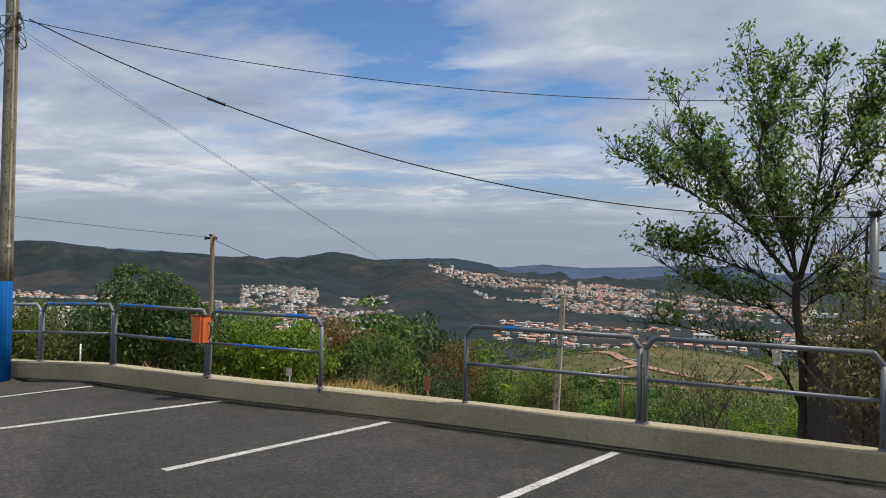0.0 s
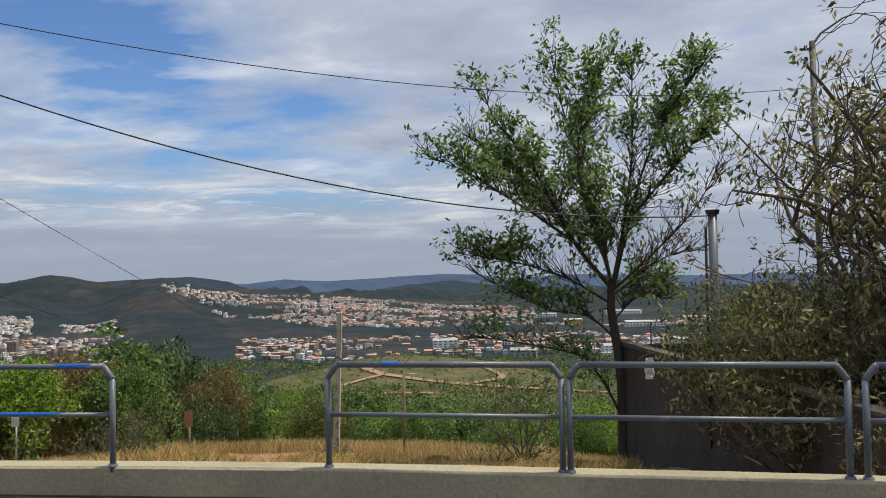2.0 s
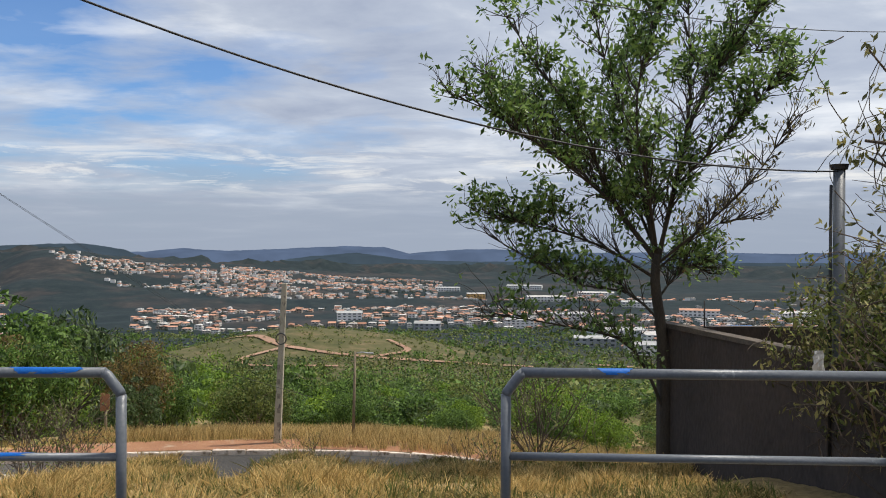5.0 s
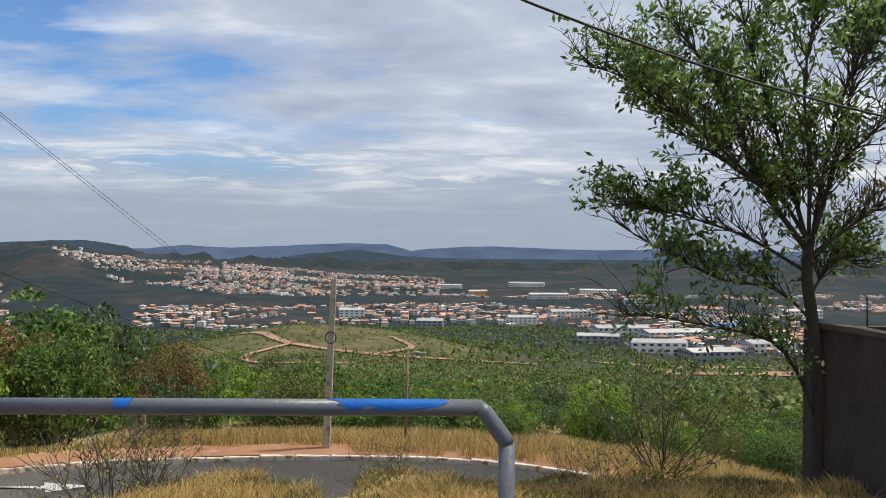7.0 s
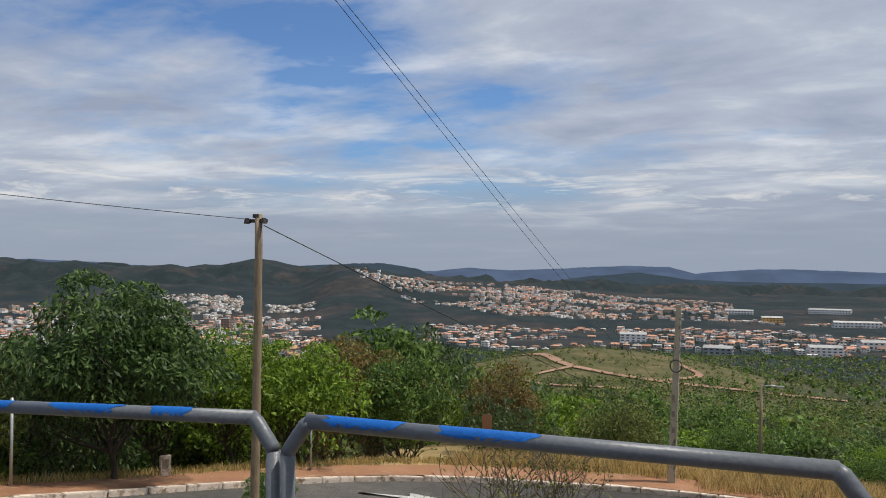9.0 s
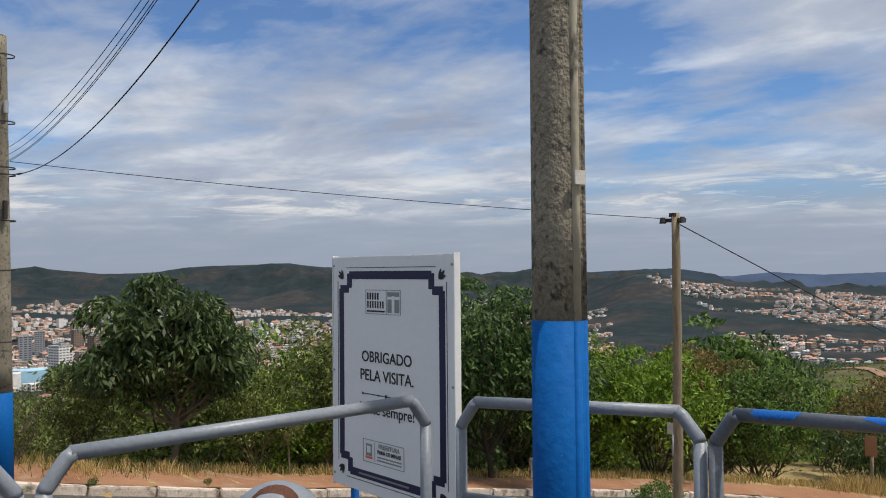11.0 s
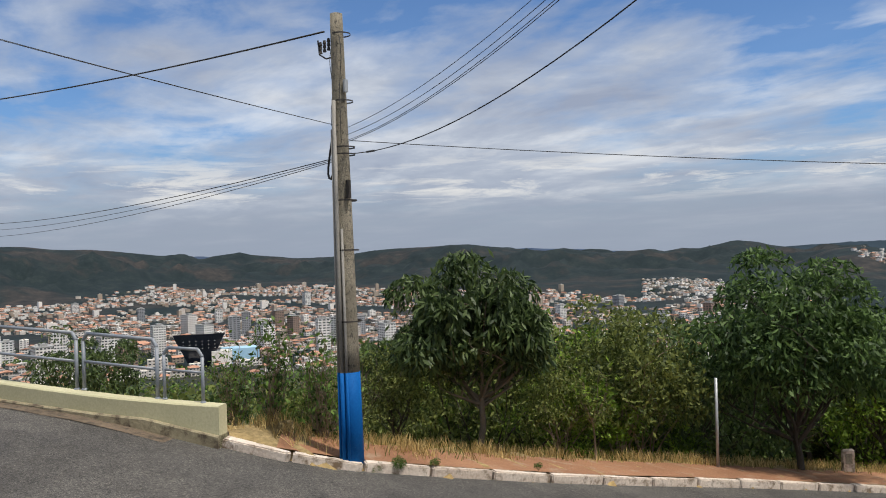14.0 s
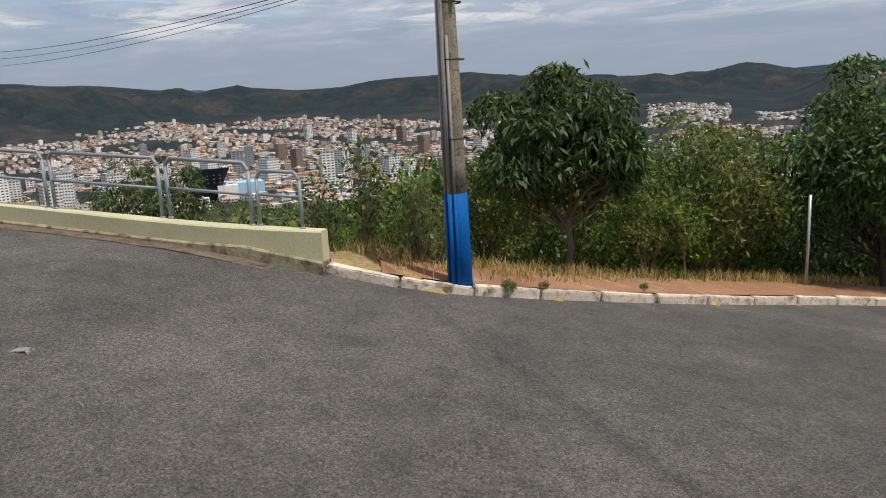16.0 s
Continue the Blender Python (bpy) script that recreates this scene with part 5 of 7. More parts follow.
def hand_tree():
    """The tall airy tree beside the dark wall: slim bent trunk that forks into a fan of rising limbs."""
    rng = np.random.default_rng(5)
    bx, by = 4.88, 12.55
    z0 = ground_at(bx, by) - 0.1
    ob = thing("tree", (bx, by, z0), "tall airy tree with dark bent trunk and feathery green crown", "tree")
    o = np.array([bx, by, z0])
    at = lambda x, z, y=0.0: np.array([x, by + y, z]) - o
    trunk = smooth_line([Vector(at(4.90, z0 - 0.1)), Vector(at(4.86, -2.0)), Vector(at(4.87, -0.9)), Vector(at(4.86, -0.2)), Vector(at(4.77, 0.6)), Vector(at(4.70, 1.1)), Vector(at(4.72, 1.55))], 0.3)
    wood = [tube_data(trunk, [0.115 - 0.05 * i / len(trunk) for i in range(len(trunk))], 12, True)]
    # each limb: base radius, twigs, leafiness, then x, z and depth of its points
    limbs = [(0.058, 46, 1.0, (4.72, 1.45, 0), (4.05, 2.4, -0.1), (3.62, 3.3, -0.3), (3.2, 4.1, -0.4), (2.65, 4.9, -0.3), (2.45, 5.5, -0.2)),
             (0.050, 46, 1.0, (4.72, 1.5, 0), (4.55, 2.7, 0.3), (4.25, 4.1, 0.5), (3.9, 5.3, 0.4), (3.72, 6.35, 0.3)),
             (0.050, 44, 1.0, (4.74, 1.5, 0), (4.95, 2.7, -0.2), (5.1, 4.0, -0.4), (5.15, 5.2, -0.2), (5.2, 5.95, 0.0)),
             (0.052, 48, 1.0, (4.74, 1.4, 0), (5.05, 2.6, 0.3), (5.45, 4.0, 0.5), (5.95, 4.95, 0.6), (6.75, 5.25, 0.6)),
             (0.030, 30, 1.0, (5.45, 4.0, 0.5), (5.75, 4.8, 0.2), (6.1, 5.4, 0.0), (6.3, 5.75, -0.1)),
             (0.036, 40, 1.0, (4.66, 1.2, 0), (3.95, 1.65, 0.1), (3.2, 1.95, 0.2), (2.6, 2.1, 0.3), (2.0, 2.2, 0.4)),
             (0.036, 42, 1.0, (4.05, 2.4, -0.1), (3.2, 3.05, -0.5), (2.5, 3.55, -0.7), (1.95, 3.9, -0.8), (1.55, 4.05, -0.8)),
             (0.030, 34, 1.0, (3.62, 3.3, -0.3), (2.9, 4.0, 0.3), (2.4, 4.5, 0.6), (2.1, 4.75, 0.7)),
             (0.034, 26, 0.30, (4.73, 1.4, 0), (5.4, 2.1, -0.4), (5.95, 2.7, -0.5), (6.35, 3.3, -0.5), (6.5, 3.65, -0.6)),
             (0.028, 20, 0.35, (4.73, 1.3, 0), (5.3, 1.75, 0.3), (5.85, 2.1, 0.4), (6.35, 2.2, 0.4)),
             (0.030, 34, 1.0, (4.78, 0.5, 0), (4.3, 0.95, 0.1), (3.6, 1.05, 0.2), (2.9, 1.4, 0.2), (2.3, 1.75, 0.2)),
             (0.040, 30, 0.9, (4.87, -0.95, 0), (4.5, -0.2, -0.2), (4.1, 0.25, -0.3), (3.3, 0.45, -0.4), (2.4, 0.6, -0.4), (2.0, 0.6, -0.4)),
             (0.042, 40, 1.0, (4.72, 1.6, 0), (4.5, 2.7, 0.8), (4.3, 3.8, 1.2), (4.4, 4.8, 1.3), (4.6, 5.5, 1.2)),
             (0.042, 40, 1.0, (4.72, 1.6, 0), (4.4, 2.6, -0.7), (4.1, 3.7, -1.2), (4.2, 4.7, -1.3), (4.4, 5.3, -1.2)),
             (0.036, 36, 1.0, (4.05, 2.4, -0.1), (3.7, 3.0, 0.8), (3.2, 3.5, 1.2), (2.7, 4.1, 1.3)),
             (0.030, 30, 0.9, (4.95, 2.7, -0.2), (5.5, 3.4, -0.6), (5.95, 4.0, -0.8), (6.2, 4.3, -0.8)),
             (0.028, 30, 0.9, (4.78, 0.9, 0), (5.1, 1.2, 0.3), (5.4, 1.35, 0.5), (5.6, 1.3, 0.6))]
    full, sparse = [], []
    for r0, twigs, leafy, *pts in limbs:
        line = smooth_line([Vector(at(x, z - 0.085 * max(0.0, z - 1.5), y)) for x, z, y in pts], 0.25)
        m = len(line)
        wood.append(tube_data(line, [max(0.008, 0.74 * r0 * (1 - 0.85 * i / m)) for i in range(m)], 8, False))
        tips = []
        for _ in range(int(twigs * 1.5)):
            i = int(m * rng.uniform(0.16, 0.97))
            d = np.array(line[min(i + 1, m - 1)] - line[max(i - 1, 0)])
            d /= np.linalg.norm(d) + 1e-9
            q = rng.normal(size=3)
            q[2] = abs(q[2]) * 0.6
            branch_out(np.array(line[i]), d * 0.8 + q * 0.5, rng.uniform(0.36, 0.78) * (1.25 - 0.5 * i / m), 0.013, rng, wood, tips, 1, 0.5, (2, 4), 0.2)
        tips.append((np.array(line[-1]), np.array(line[-1] - line[-3])))
        (full if leafy > 0.5 else sparse).extend(t for t in tips[::2] if rng.random() < leafy)
    v, f = merged(wood)
    mesh_object("trunk", v, f, BARK, ob, "dark slender trunk and limbs", smooth=True)
    full = [t for t in full if noise.noise((t[0][0] * 1.3, t[0][1] * 1.3, t[0][2] * 1.3)) > -0.18]
    c, a = bunches(full, rng, 5.6, 0.18)
    foliage("crown", c, rng, 0.125, 0.050, LEAF_TREE, ob, "feathery mid-green leaves", 0.30, a * 0.9)
    c, a = bunches(sparse, rng, 4, 0.12)
    foliage("dry_twig_leaves", c, rng, 0.10, 0.03, LEAF_DRY, ob, "withered hanging leaves", 0.9, a * 0.4)


hand_tree()


def plant_meshes(seed, h, spread, trunk_h, r, limbs, depth, leaf, per, blob, mat, bark, droop=0.3, rise=0.2, leaf_w=0.4, shell=0, lumps=0.22, clumps=44, ends=False, curl=0.45):
    """Trunk and crown meshes of one kind of tree or bush; copies share them."""
    rng = np.random.default_rng(seed)
    wood, tips = [], []
    top = np.array([rng.normal() * 0.05 * h, rng.normal() * 0.05 * h, trunk_h])
    if trunk_h > 0.3:
        wood.append(tube_data([np.array([0, 0, -0.4]), top * 0.5 + rng.normal(size=3) * 0.03 * h * np.array([1, 1, 0]), top], [r, r * 0.85, r * 0.7], 8, False))
    for k in range(limbs):
        a = 6.283 * k / limbs + rng.uniform(-0.4, 0.4)
        up = rng.uniform(0.35, 1.5)
        way = np.array([math.cos(a) * spread, math.sin(a) * spread, (h - trunk_h) * up * 0.8])
        ln = np.linalg.norm(way) * rng.uniform(0.55, 0.8)
        branch_out(top * rng.uniform(0.75, 1.0) if trunk_h > 0.3 else np.array([0, 0, -0.1]), way, ln, r * 0.5, rng, wood, tips, depth, curl, (3, 5), rise)
    mid, half = (h + trunk_h * 0.8) / 2, (h - trunk_h * 0.8) / 2
    fits = lambda p, k: (p[0] / spread) ** 2 + (p[1] / spread) ** 2 + ((p[2] - mid) / half) ** 2 < k
    tips = [t for t in tips if fits(t[0], 0.82 + 0.2 * rng.random())]
    wood = [w for i, w in enumerate(wood) if i == 0 or fits(w[0][-1], 1.15)]
    c, a = bunches(tips[::2], rng, per, blob) if ends else spray(tips, rng, per, blob)
    if shell:
        # boughs of leaves set over the crown with gaps between them, each fullest on its upper side
        per_bough = int(shell * 5 / clumps)
        more_c, more_a = [], []
        for k in range(clumps):
            zk = 1 - 1.52 * (k + 0.5) / clumps
            turn_k = k * 2.39996 + rng.normal() * 0.25
            flat_r = math.sqrt(max(0.0, 1 - zk * zk))
            d = np.array([flat_r * math.cos(turn_k), flat_r * math.sin(turn_k), zk])
            reach = (0.74 + 0.9 * lumps * rng.normal() * 0.5) * (1.0 if k % 3 else 0.62)
            mid_k = d * reach * np.array([spread, spread, half]) + np.array([0, 0, mid])
            rc = min(spread, half * 1.1) * rng.uniform(0.20, 0.36)
            q = rng.normal(size=(per_bough, 3))
            q /= np.linalg.norm(q, axis=1)[:, None]
            q = q + d * 0.45 + np.array([0, 0, 0.38])
            q /= np.linalg.norm(q, axis=1)[:, None]
            more_c.append(mid_k + q * rc * np.array([1.15, 1.15, 0.8]) * (1.08 - 0.62 * rng.random((per_bough, 1)) ** 1.8))
            more_a.append(q)
        c, a = np.concatenate([c] + more_c), np.concatenate([a] + more_a)
    c[:, 2] = np.maximum(c[:, 2], 0.05)
    v, f = merged(wood)
    return (v, f), c, a, rng


KINDS = {}


def plant(kind, x, y, scale=1.0, turn=0.0, sink=0.0, squash=1.0, base=None):
    """Plants one of a kind; the first builds the meshes, the others share them."""
    spec = SPECS[kind]
    z = (ground_at(x, y) if base is None else base) - sink
    m = pose(x, y, z, 0, 0, turn)
    if kind in KINDS:
        ob = copy_thing(KINDS[kind], m)
    else:
        (v, f), c, a, rng = plant_meshes(*spec["shape"], **spec.get("more", {}))
        ob = thing(spec.get("name", "tree"), (x, y, z), spec["label"], spec.get("category", "tree"), spec.get("group", ""))
        mesh_object("trunk" if spec.get("name", "tree") == "tree" else "stem", v, f, spec["shape"][11], ob, smooth=True)
        leaf = spec["shape"][7]
        foliage("crown", c, rng, leaf, leaf * spec.get("more", {}).get("leaf_w", 0.4), spec["shape"][10], ob, "", spec.get("more", {}).get("droop", 0.3), a * spec.get("along", 0.3))
        KINDS[kind] = ob
        ob.matrix_basis = m
    ob.scale = (scale, scale, scale * squash)
    return ob


#        seed, h, spread, trunk_h, r, limbs, depth, leaf, per, blob, leaves, bark
SPECS = {
    "mango": dict(shape=(11, 3.85, 1.80, 1.15, 0.075, 12, 2, 0.225, 3.0, 0.16, LEAF_MANGO, BARK_PALE), more=dict(droop=0.85, leaf_w=0.27, shell=2300, lumps=0.42, clumps=30), along=0.6, label="rounded mango tree with dark glossy drooping leaves"),
    "mango_b": dict(shape=(12, 4.5, 2.1, 0.75, 0.085, 12, 2, 0.185, 3.2, 0.18, LEAF_BROAD, BARK), more=dict(droop=0.65, leaf_w=0.33, shell=3200, lumps=0.42, clumps=38), along=0.6, label="broad leafy green tree on the verge"),
    "bush_a": dict(shape=(21, 3.0, 1.75, 0.2, 0.05, 9, 1, 0.145, 3.5, 0.22, LEAF_BUSH, BARK), more=dict(shell=1200, lumps=0.32), name="bush", category="bush", group="roadside scrub", label="dense green roadside bush"),
    "bush_b": dict(shape=(22, 3.1, 1.6, 0.2, 0.05, 9, 1, 0.13, 3.5, 0.22, LEAF_OLIVE, TWIG), more=dict(shell=1000, lumps=0.36), name="bush", category="bush", group="roadside scrub", label="olive green roadside scrub bush"),
    "bush_c": dict(shape=(23, 2.7, 1.65, 0.2, 0.05, 9, 1, 0.14, 3.5, 0.20, LEAF_LIME, BARK), more=dict(shell=1050, lumps=0.32), name="bush", category="bush", group="roadside scrub", label="bright lime green roadside bush"),
    "bush_d": dict(shape=(24, 3.0, 1.45, 0.3, 0.05, 9, 2, 0.14, 2.6, 0.22, LEAF_RUST, TWIG), more=dict(shell=760, lumps=0.36), name="bush", category="bush", group="roadside scrub", label="rust brown drying roadside bush"),
    "tree_a": dict(shape=(31, 5.0, 1.95, 0.9, 0.09, 9, 2, 0.175, 3.5, 0.26, LEAF_BUSH, BARK), more=dict(shell=1600, lumps=0.34), group="wooded slope", label="leafy green tree on the slope"),
    "tree_b": dict(shape=(32, 5.2, 1.8, 1.0, 0.09, 9, 2, 0.165, 3.5, 0.28, LEAF_OLIVE, BARK), more=dict(shell=1200, lumps=0.4), group="wooded slope", label="thin olive green tree on the slope"),
    "tree_c": dict(shape=(33, 4.8, 2.0, 1.0, 0.10, 9, 2, 0.18, 3.2, 0.24, LEAF_MANGO, BARK), more=dict(shell=1500, lumps=0.36, droop=0.8, leaf_w=0.32), group="wooded slope", label="dark leafy tree on the slope"),
    "tree_d": dict(shape=(34, 4.6, 1.7, 1.0, 0.08, 9, 2, 0.16, 3.0, 0.26, LEAF_RUST, TWIG), more=dict(shell=800, lumps=0.42), group="wooded slope", label="rust brown half-dry tree on the slope"),
    "tree_e": dict(shape=(35, 4.7, 1.8, 0.9, 0.08, 9, 2, 0.16, 3.2, 0.26, LEAF_LIME, BARK), more=dict(shell=1000, lumps=0.42), group="wooded slope", label="light yellow-green tree on the slope"),
    "bush_e": dict(shape=(25, 2.8, 1.7, 0.2, 0.05, 9, 1, 0.20, 3.0, 0.2, LEAF_MANGO, BARK), more=dict(shell=760, lumps=0.36, droop=0.7, leaf_w=0.3), name="bush", category="bush", group="roadside scrub", label="dark green drooping roadside bush"),
    "dry": dict(shape=(41, 1.5, 0.95, 0.0, 0.024, 13, 2, 0.06, 1.3, 0.10, LEAF_OLIVE, BARK_BROWN), name="dry_shrub", category="shrub", group="dry shrubs", label="nearly bare dry twiggy shrub"),
    "dry_tree": dict(shape=(42, 5.2, 2.3, 0.9, 0.10, 15, 3, 0.095, 8.0, 0.16, LEAF_KHAKI, BARK_BROWN), label="tangled half-dry tree with brown branches and khaki leaves", more=dict(curl=0.9, droop=0.7, leaf_w=0.36, ends=True), along=0.6),
    "dry_bush": dict(shape=(43, 2.4, 1.7, 0.2, 0.05, 14, 3, 0.08, 4.6, 0.12, LEAF_KHAKI, BARK_BROWN), name="bush", category="bush", label="tangled half-dry bush hanging over the wall", more=dict(curl=0.9, droop=0.8, leaf_w=0.36, ends=True), along=0.6),
    "sapling": dict(shape=(51, 1.9, 0.62, 0.75, 0.022, 8, 1, 0.13, 5.0, 0.13, LEAF_LIME, TWIG), label="thin yellow-green sapling with pale stems", more=dict(rise=0.6, ends=True)),
    "reeds": dict(shape=(46, 1.75, 0.6, 0.0, 0.016, 22, 1, 0.11, 2.4, 0.10, LEAF_BUSH, TWIG), name="bush", category="bush", group="roadside scrub", label="upright brown-stemmed scrub with sparse green leaves", more=dict(rise=1.2)),
    "green_top": dict(shape=(44, 2.2, 1.1, 0.3, 0.04, 9, 2, 0.085, 3.2, 0.13, LEAF_OLIVE, TWIG), name="bush", category="bush", label="yellow-green leafy bush beside the wall", more=dict(shell=420, lumps=0.4)),
}
for kind in [k for k in SPECS if k.startswith(("bush", "tree"))]:
    near_spec = SPECS[kind]
    shape, more = list(near_spec["shape"]), dict(near_spec["more"])
    shape[6], shape[7], shape[8] = 1, shape[7] * 1.75, shape[8] * 0.5
    more["shell"], more["clumps"] = more["shell"] // 4, 34
    SPECS[kind + "_far"] = dict(near_spec, shape=tuple(shape), more=more)
plant("mango", -17.6, 9.35, 0.93, 20)
plant("mango_b", -14.95, 15.85, 0.95, 70)
# growth behind the upper railing and at the pole
plant("bush_b", -17.3, 12.9, 1.05, 80)
plant("bush_c", -18.3, 14.6, 0.95, 150)
plant("bush_b", -16.9, 10.9, 0.55, 10)
plant("sapling", -16.35, 11.2, 1.0, 40)
plant("sapling", -16.9, 12.6, 0.75, 200)
for x, y, size in ((-15.62, 6.35, 0.07), (-15.5, 6.9, 0.045), (-15.72, 6.05, 0.055), (-15.15, 8.6, 0.04)):
    plant("bush_a", x, y, size, 300 * size * 10)
plant("bush_e", -22.9, 3.9, 0.62, 0, base=-1.65)
plant("reeds", -17.75, 5.45, 1.0, 20)
plant("reeds", -17.2, 6.0, 1.05, 200)
plant("reeds", -18.3, 5.0, 0.8, 100)
plant("bush_b", -18.3, 6.4, 0.42, 40)
plant("bush_b", -19.6, 4.9, 0.3, 90)
plant("dry", -17.6, 6.6, 0.9, 140)
plant("tree_b", -17.9, 7.9, 0.40, 200)
# half-dry growth round the dark wall; the yard behind it lies higher
for kind, x, y, size, turn_deg, base in (
        ("dry_tree", 8.0, 7.9, 1.26, 10, -1.2), ("dry_tree", 9.3, 6.8, 1.30, 130, -1.3), ("dry_tree", 10.4, 7.6, 1.38, 250, -1.2), ("dry_tree", 9.4, 9.6, 1.25, 60, -1.2), ("dry_tree", 11.8, 8.2, 1.35, 310, -1.2),
        ("dry_bush", 6.3, 7.3, 1.05, 0, -0.7), ("dry_bush", 6.6, 8.7, 1.05, 140, -0.8), ("dry_bush", 7.5, 6.5, 1.2, 230, -1.1), ("dry_bush", 8.6, 6.4, 1.2, 20, -1.1), ("dry_bush", 8.2, 5.6, 1.0, 60, -1.2),
        ("dry_bush", 7.6, 9.4, 1.2, 300, -0.9), ("green_top", 5.95, 8.3, 0.95, 30, -0.5), ("green_top", 6.7, 9.4, 1.0, 190, -0.5)):
    plant(kind, x, y, size, turn_deg, base=base)

# scrub on the outer slope: tallest in the dip of the hairpin, low where the view opens
CEILING = [(-100, -13.5), (-72, -12.5), (-66, -9.5), (-60, -6.6), (-52, -5.4), (-44, -4.6), (-36, -4.2), (-28, -4.6), (-22, -3.9), (-18, -5.3), (-14, -7.6), (-8, -8.8), (0, -9.4), (7, -10.0), (12, -12.2), (22, -12.8), (40, -11)]
rng = np.random.default_rng(77)
spots = []
for ring_d in list(np.arange(3.4, 26, 1.9)) + list(np.arange(27, 70, 3.0)):
    step = 1.9 + ring_d * 0.045
    run = 0.0
    for i in range(1, len(EDGE)):
        run += (EDGE[i] - EDGE[i - 1]).length
        if run < step:
            continue
        run = 0.0
        p = EDGE[i]
        s = Vector((-ET[i, 1], ET[i, 0], 0))
        q = p + s * (ring_d + rng.normal() * 0.7) + Vector((rng.normal(), rng.normal(), 0)) * 0.5
        az = math.degrees(math.atan2(q.x + 3.5, q.y - 1.4))
        if -88 < az < 36 and math.hypot(q.x + 3.5, q.y - 1.4) < 92:
            spots.append((q.x, q.y, az, ring_d))
for x, y, az, rd in spots:
    dist = math.hypot(x + 3.5, y - 1.4)
    if any(math.hypot(x - a, y - b) < 2.3 for a, b in ((-17.6, 9.3), (-14.95, 15.85))) or (az > -24 and rd < 5.0) or rng.random() < 0.10:
        continue
    g = ground_at(x, y)
    room = 1.55 + dist * math.tan(radians(np.interp(az, [a for a, _ in CEILING], [e for _, e in CEILING]))) - g
    if room < 0.8:
        continue
    hue = 0.8 * float(rolling(np.float64(x), np.float64(y), 17)) + rng.normal() * 0.6
    if az < -46:
        hue = hue + 0.55 if rng.random() < 0.8 else -0.9
    if az > -20:
        hue += 0.45
    rusty = 0.0 if az < -46 else math.exp(-((az + 25) / 7.0) ** 2)
    room = room * rng.uniform(0.62, 1.10)
    if room > 3.8:
        kind, full = ("tree_d" if rng.random() < 0.20 * rusty else "tree_e" if hue > 0.55 else "tree_a" if hue > -0.05 else "tree_c" if hue > -0.6 else "tree_b"), 5.0
    else:
        kind, full = ("bush_d" if rng.random() < 0.18 * rusty else "bush_c" if hue > 0.5 else "bush_a" if hue > -0.15 else "bush_e" if hue > -0.62 else "bush_b"), 3.0
    sc = min(1.5, room / full)
    plant(kind + ("_far" if dist > 33 else ""), x, y, max(sc, 0.5), rng.uniform(0, 360), 0.1, rng.uniform(0.85, 1.2))
for x, y, s in ((-5.2, 13.0, 1.0), (-4.4, 12.6, 0.75), (-6.6, 13.8, 0.6), (3.0, 13.6, 1.1), (2.2, 14.8, 1.0), (4.0, 15.5, 1.2), (-1.2, 15.2, 0.6)):
    plant("dry", x, y, s * 1.25, rng.uniform(0, 360))
for _ in range(150):
    az, dist = radians(rng.uniform(-4, 34)), rng.uniform(30, 66)
    x, y = -3.5 + dist * math.sin(az), 1.4 + dist * math.cos(az)
    if edge_distance(x, y)[0][0] > -5.0:
        continue
    plant(("bush_a", "bush_c", "bush_b", "bush_e", "bush_a")[rng.integers(5)] + "_far", x, y, rng.uniform(0.42, 0.85), rng.uniform(0, 360), 0.1, rng.uniform(0.7, 1.0))
plant("bush_c", 5.2, 29.5, 0.9, 40)
plant("bush_c", 6.4, 30.3, 0.7, 140)
plant("bush_a", -10.6, 15.2, 0.32, 10)
for x, y, s, kind in ((-15.6, 21.3, 0.85, "tree_e"), (-14.8, 23.2, 0.8, "tree_e"), (-15.2, 26.6, 0.95, "tree_d"), (-9.8, 29.5, 0.8, "tree_d")):
    plant(kind, x, y, s, 90 * s)


# ---- grass ----
def blades(name, xy, rng, tall, wide, mat, label, lean=0.5):
    """Thin pointed blades standing on the ground at the given places."""
    xy = np.asarray(xy)
    n = len(xy)
    z = ground_height(xy[:, 0], xy[:, 1]) - 0.03
    h = tall * rng.uniform(0.45, 1.25, n)
    a = rng.uniform(0, 6.283, n)
    w = wide * rng.uniform(0.6, 1.3, n)
    base = np.column_stack([xy, z])
    side = np.column_stack([np.cos(a) * w, np.sin(a) * w, np.zeros(n)])
    tip = base + np.column_stack([rng.normal(size=n) * h * lean * 0.6, rng.normal(size=n) * h * lean * 0.6, h])
    knee = base * 0.5 + tip * 0.5 + np.column_stack([np.zeros(n), np.zeros(n), h * 0.12])
    v = np.stack([base - side, base + side, knee + side * 0.6, tip, knee - side * 0.6], 1).reshape(-1, 3)
    f = [(5 * i, 5 * i + 1, 5 * i + 2, 5 * i + 3, 5 * i + 4) for i in range(n)]
    return tagged(mesh_object(name, v, f, mat), label, "grass", kind="stuff")


def tufts(rng, count, inside, per, spread):
    """Blade places in tufts that satisfy a test."""
    out = []
    while len(out) < count:
        x, y = rng.uniform(-22, 14, 4000), rng.uniform(4.2, 34, 4000)
        ok = inside(x, y)
        for px, py in zip(x[ok], y[ok]):
            out.append(rng.normal(size=(per, 2)) * spread + (px, py))
            if len(out) >= count:
                break
    return np.concatenate(out)


rng = np.random.default_rng(31)


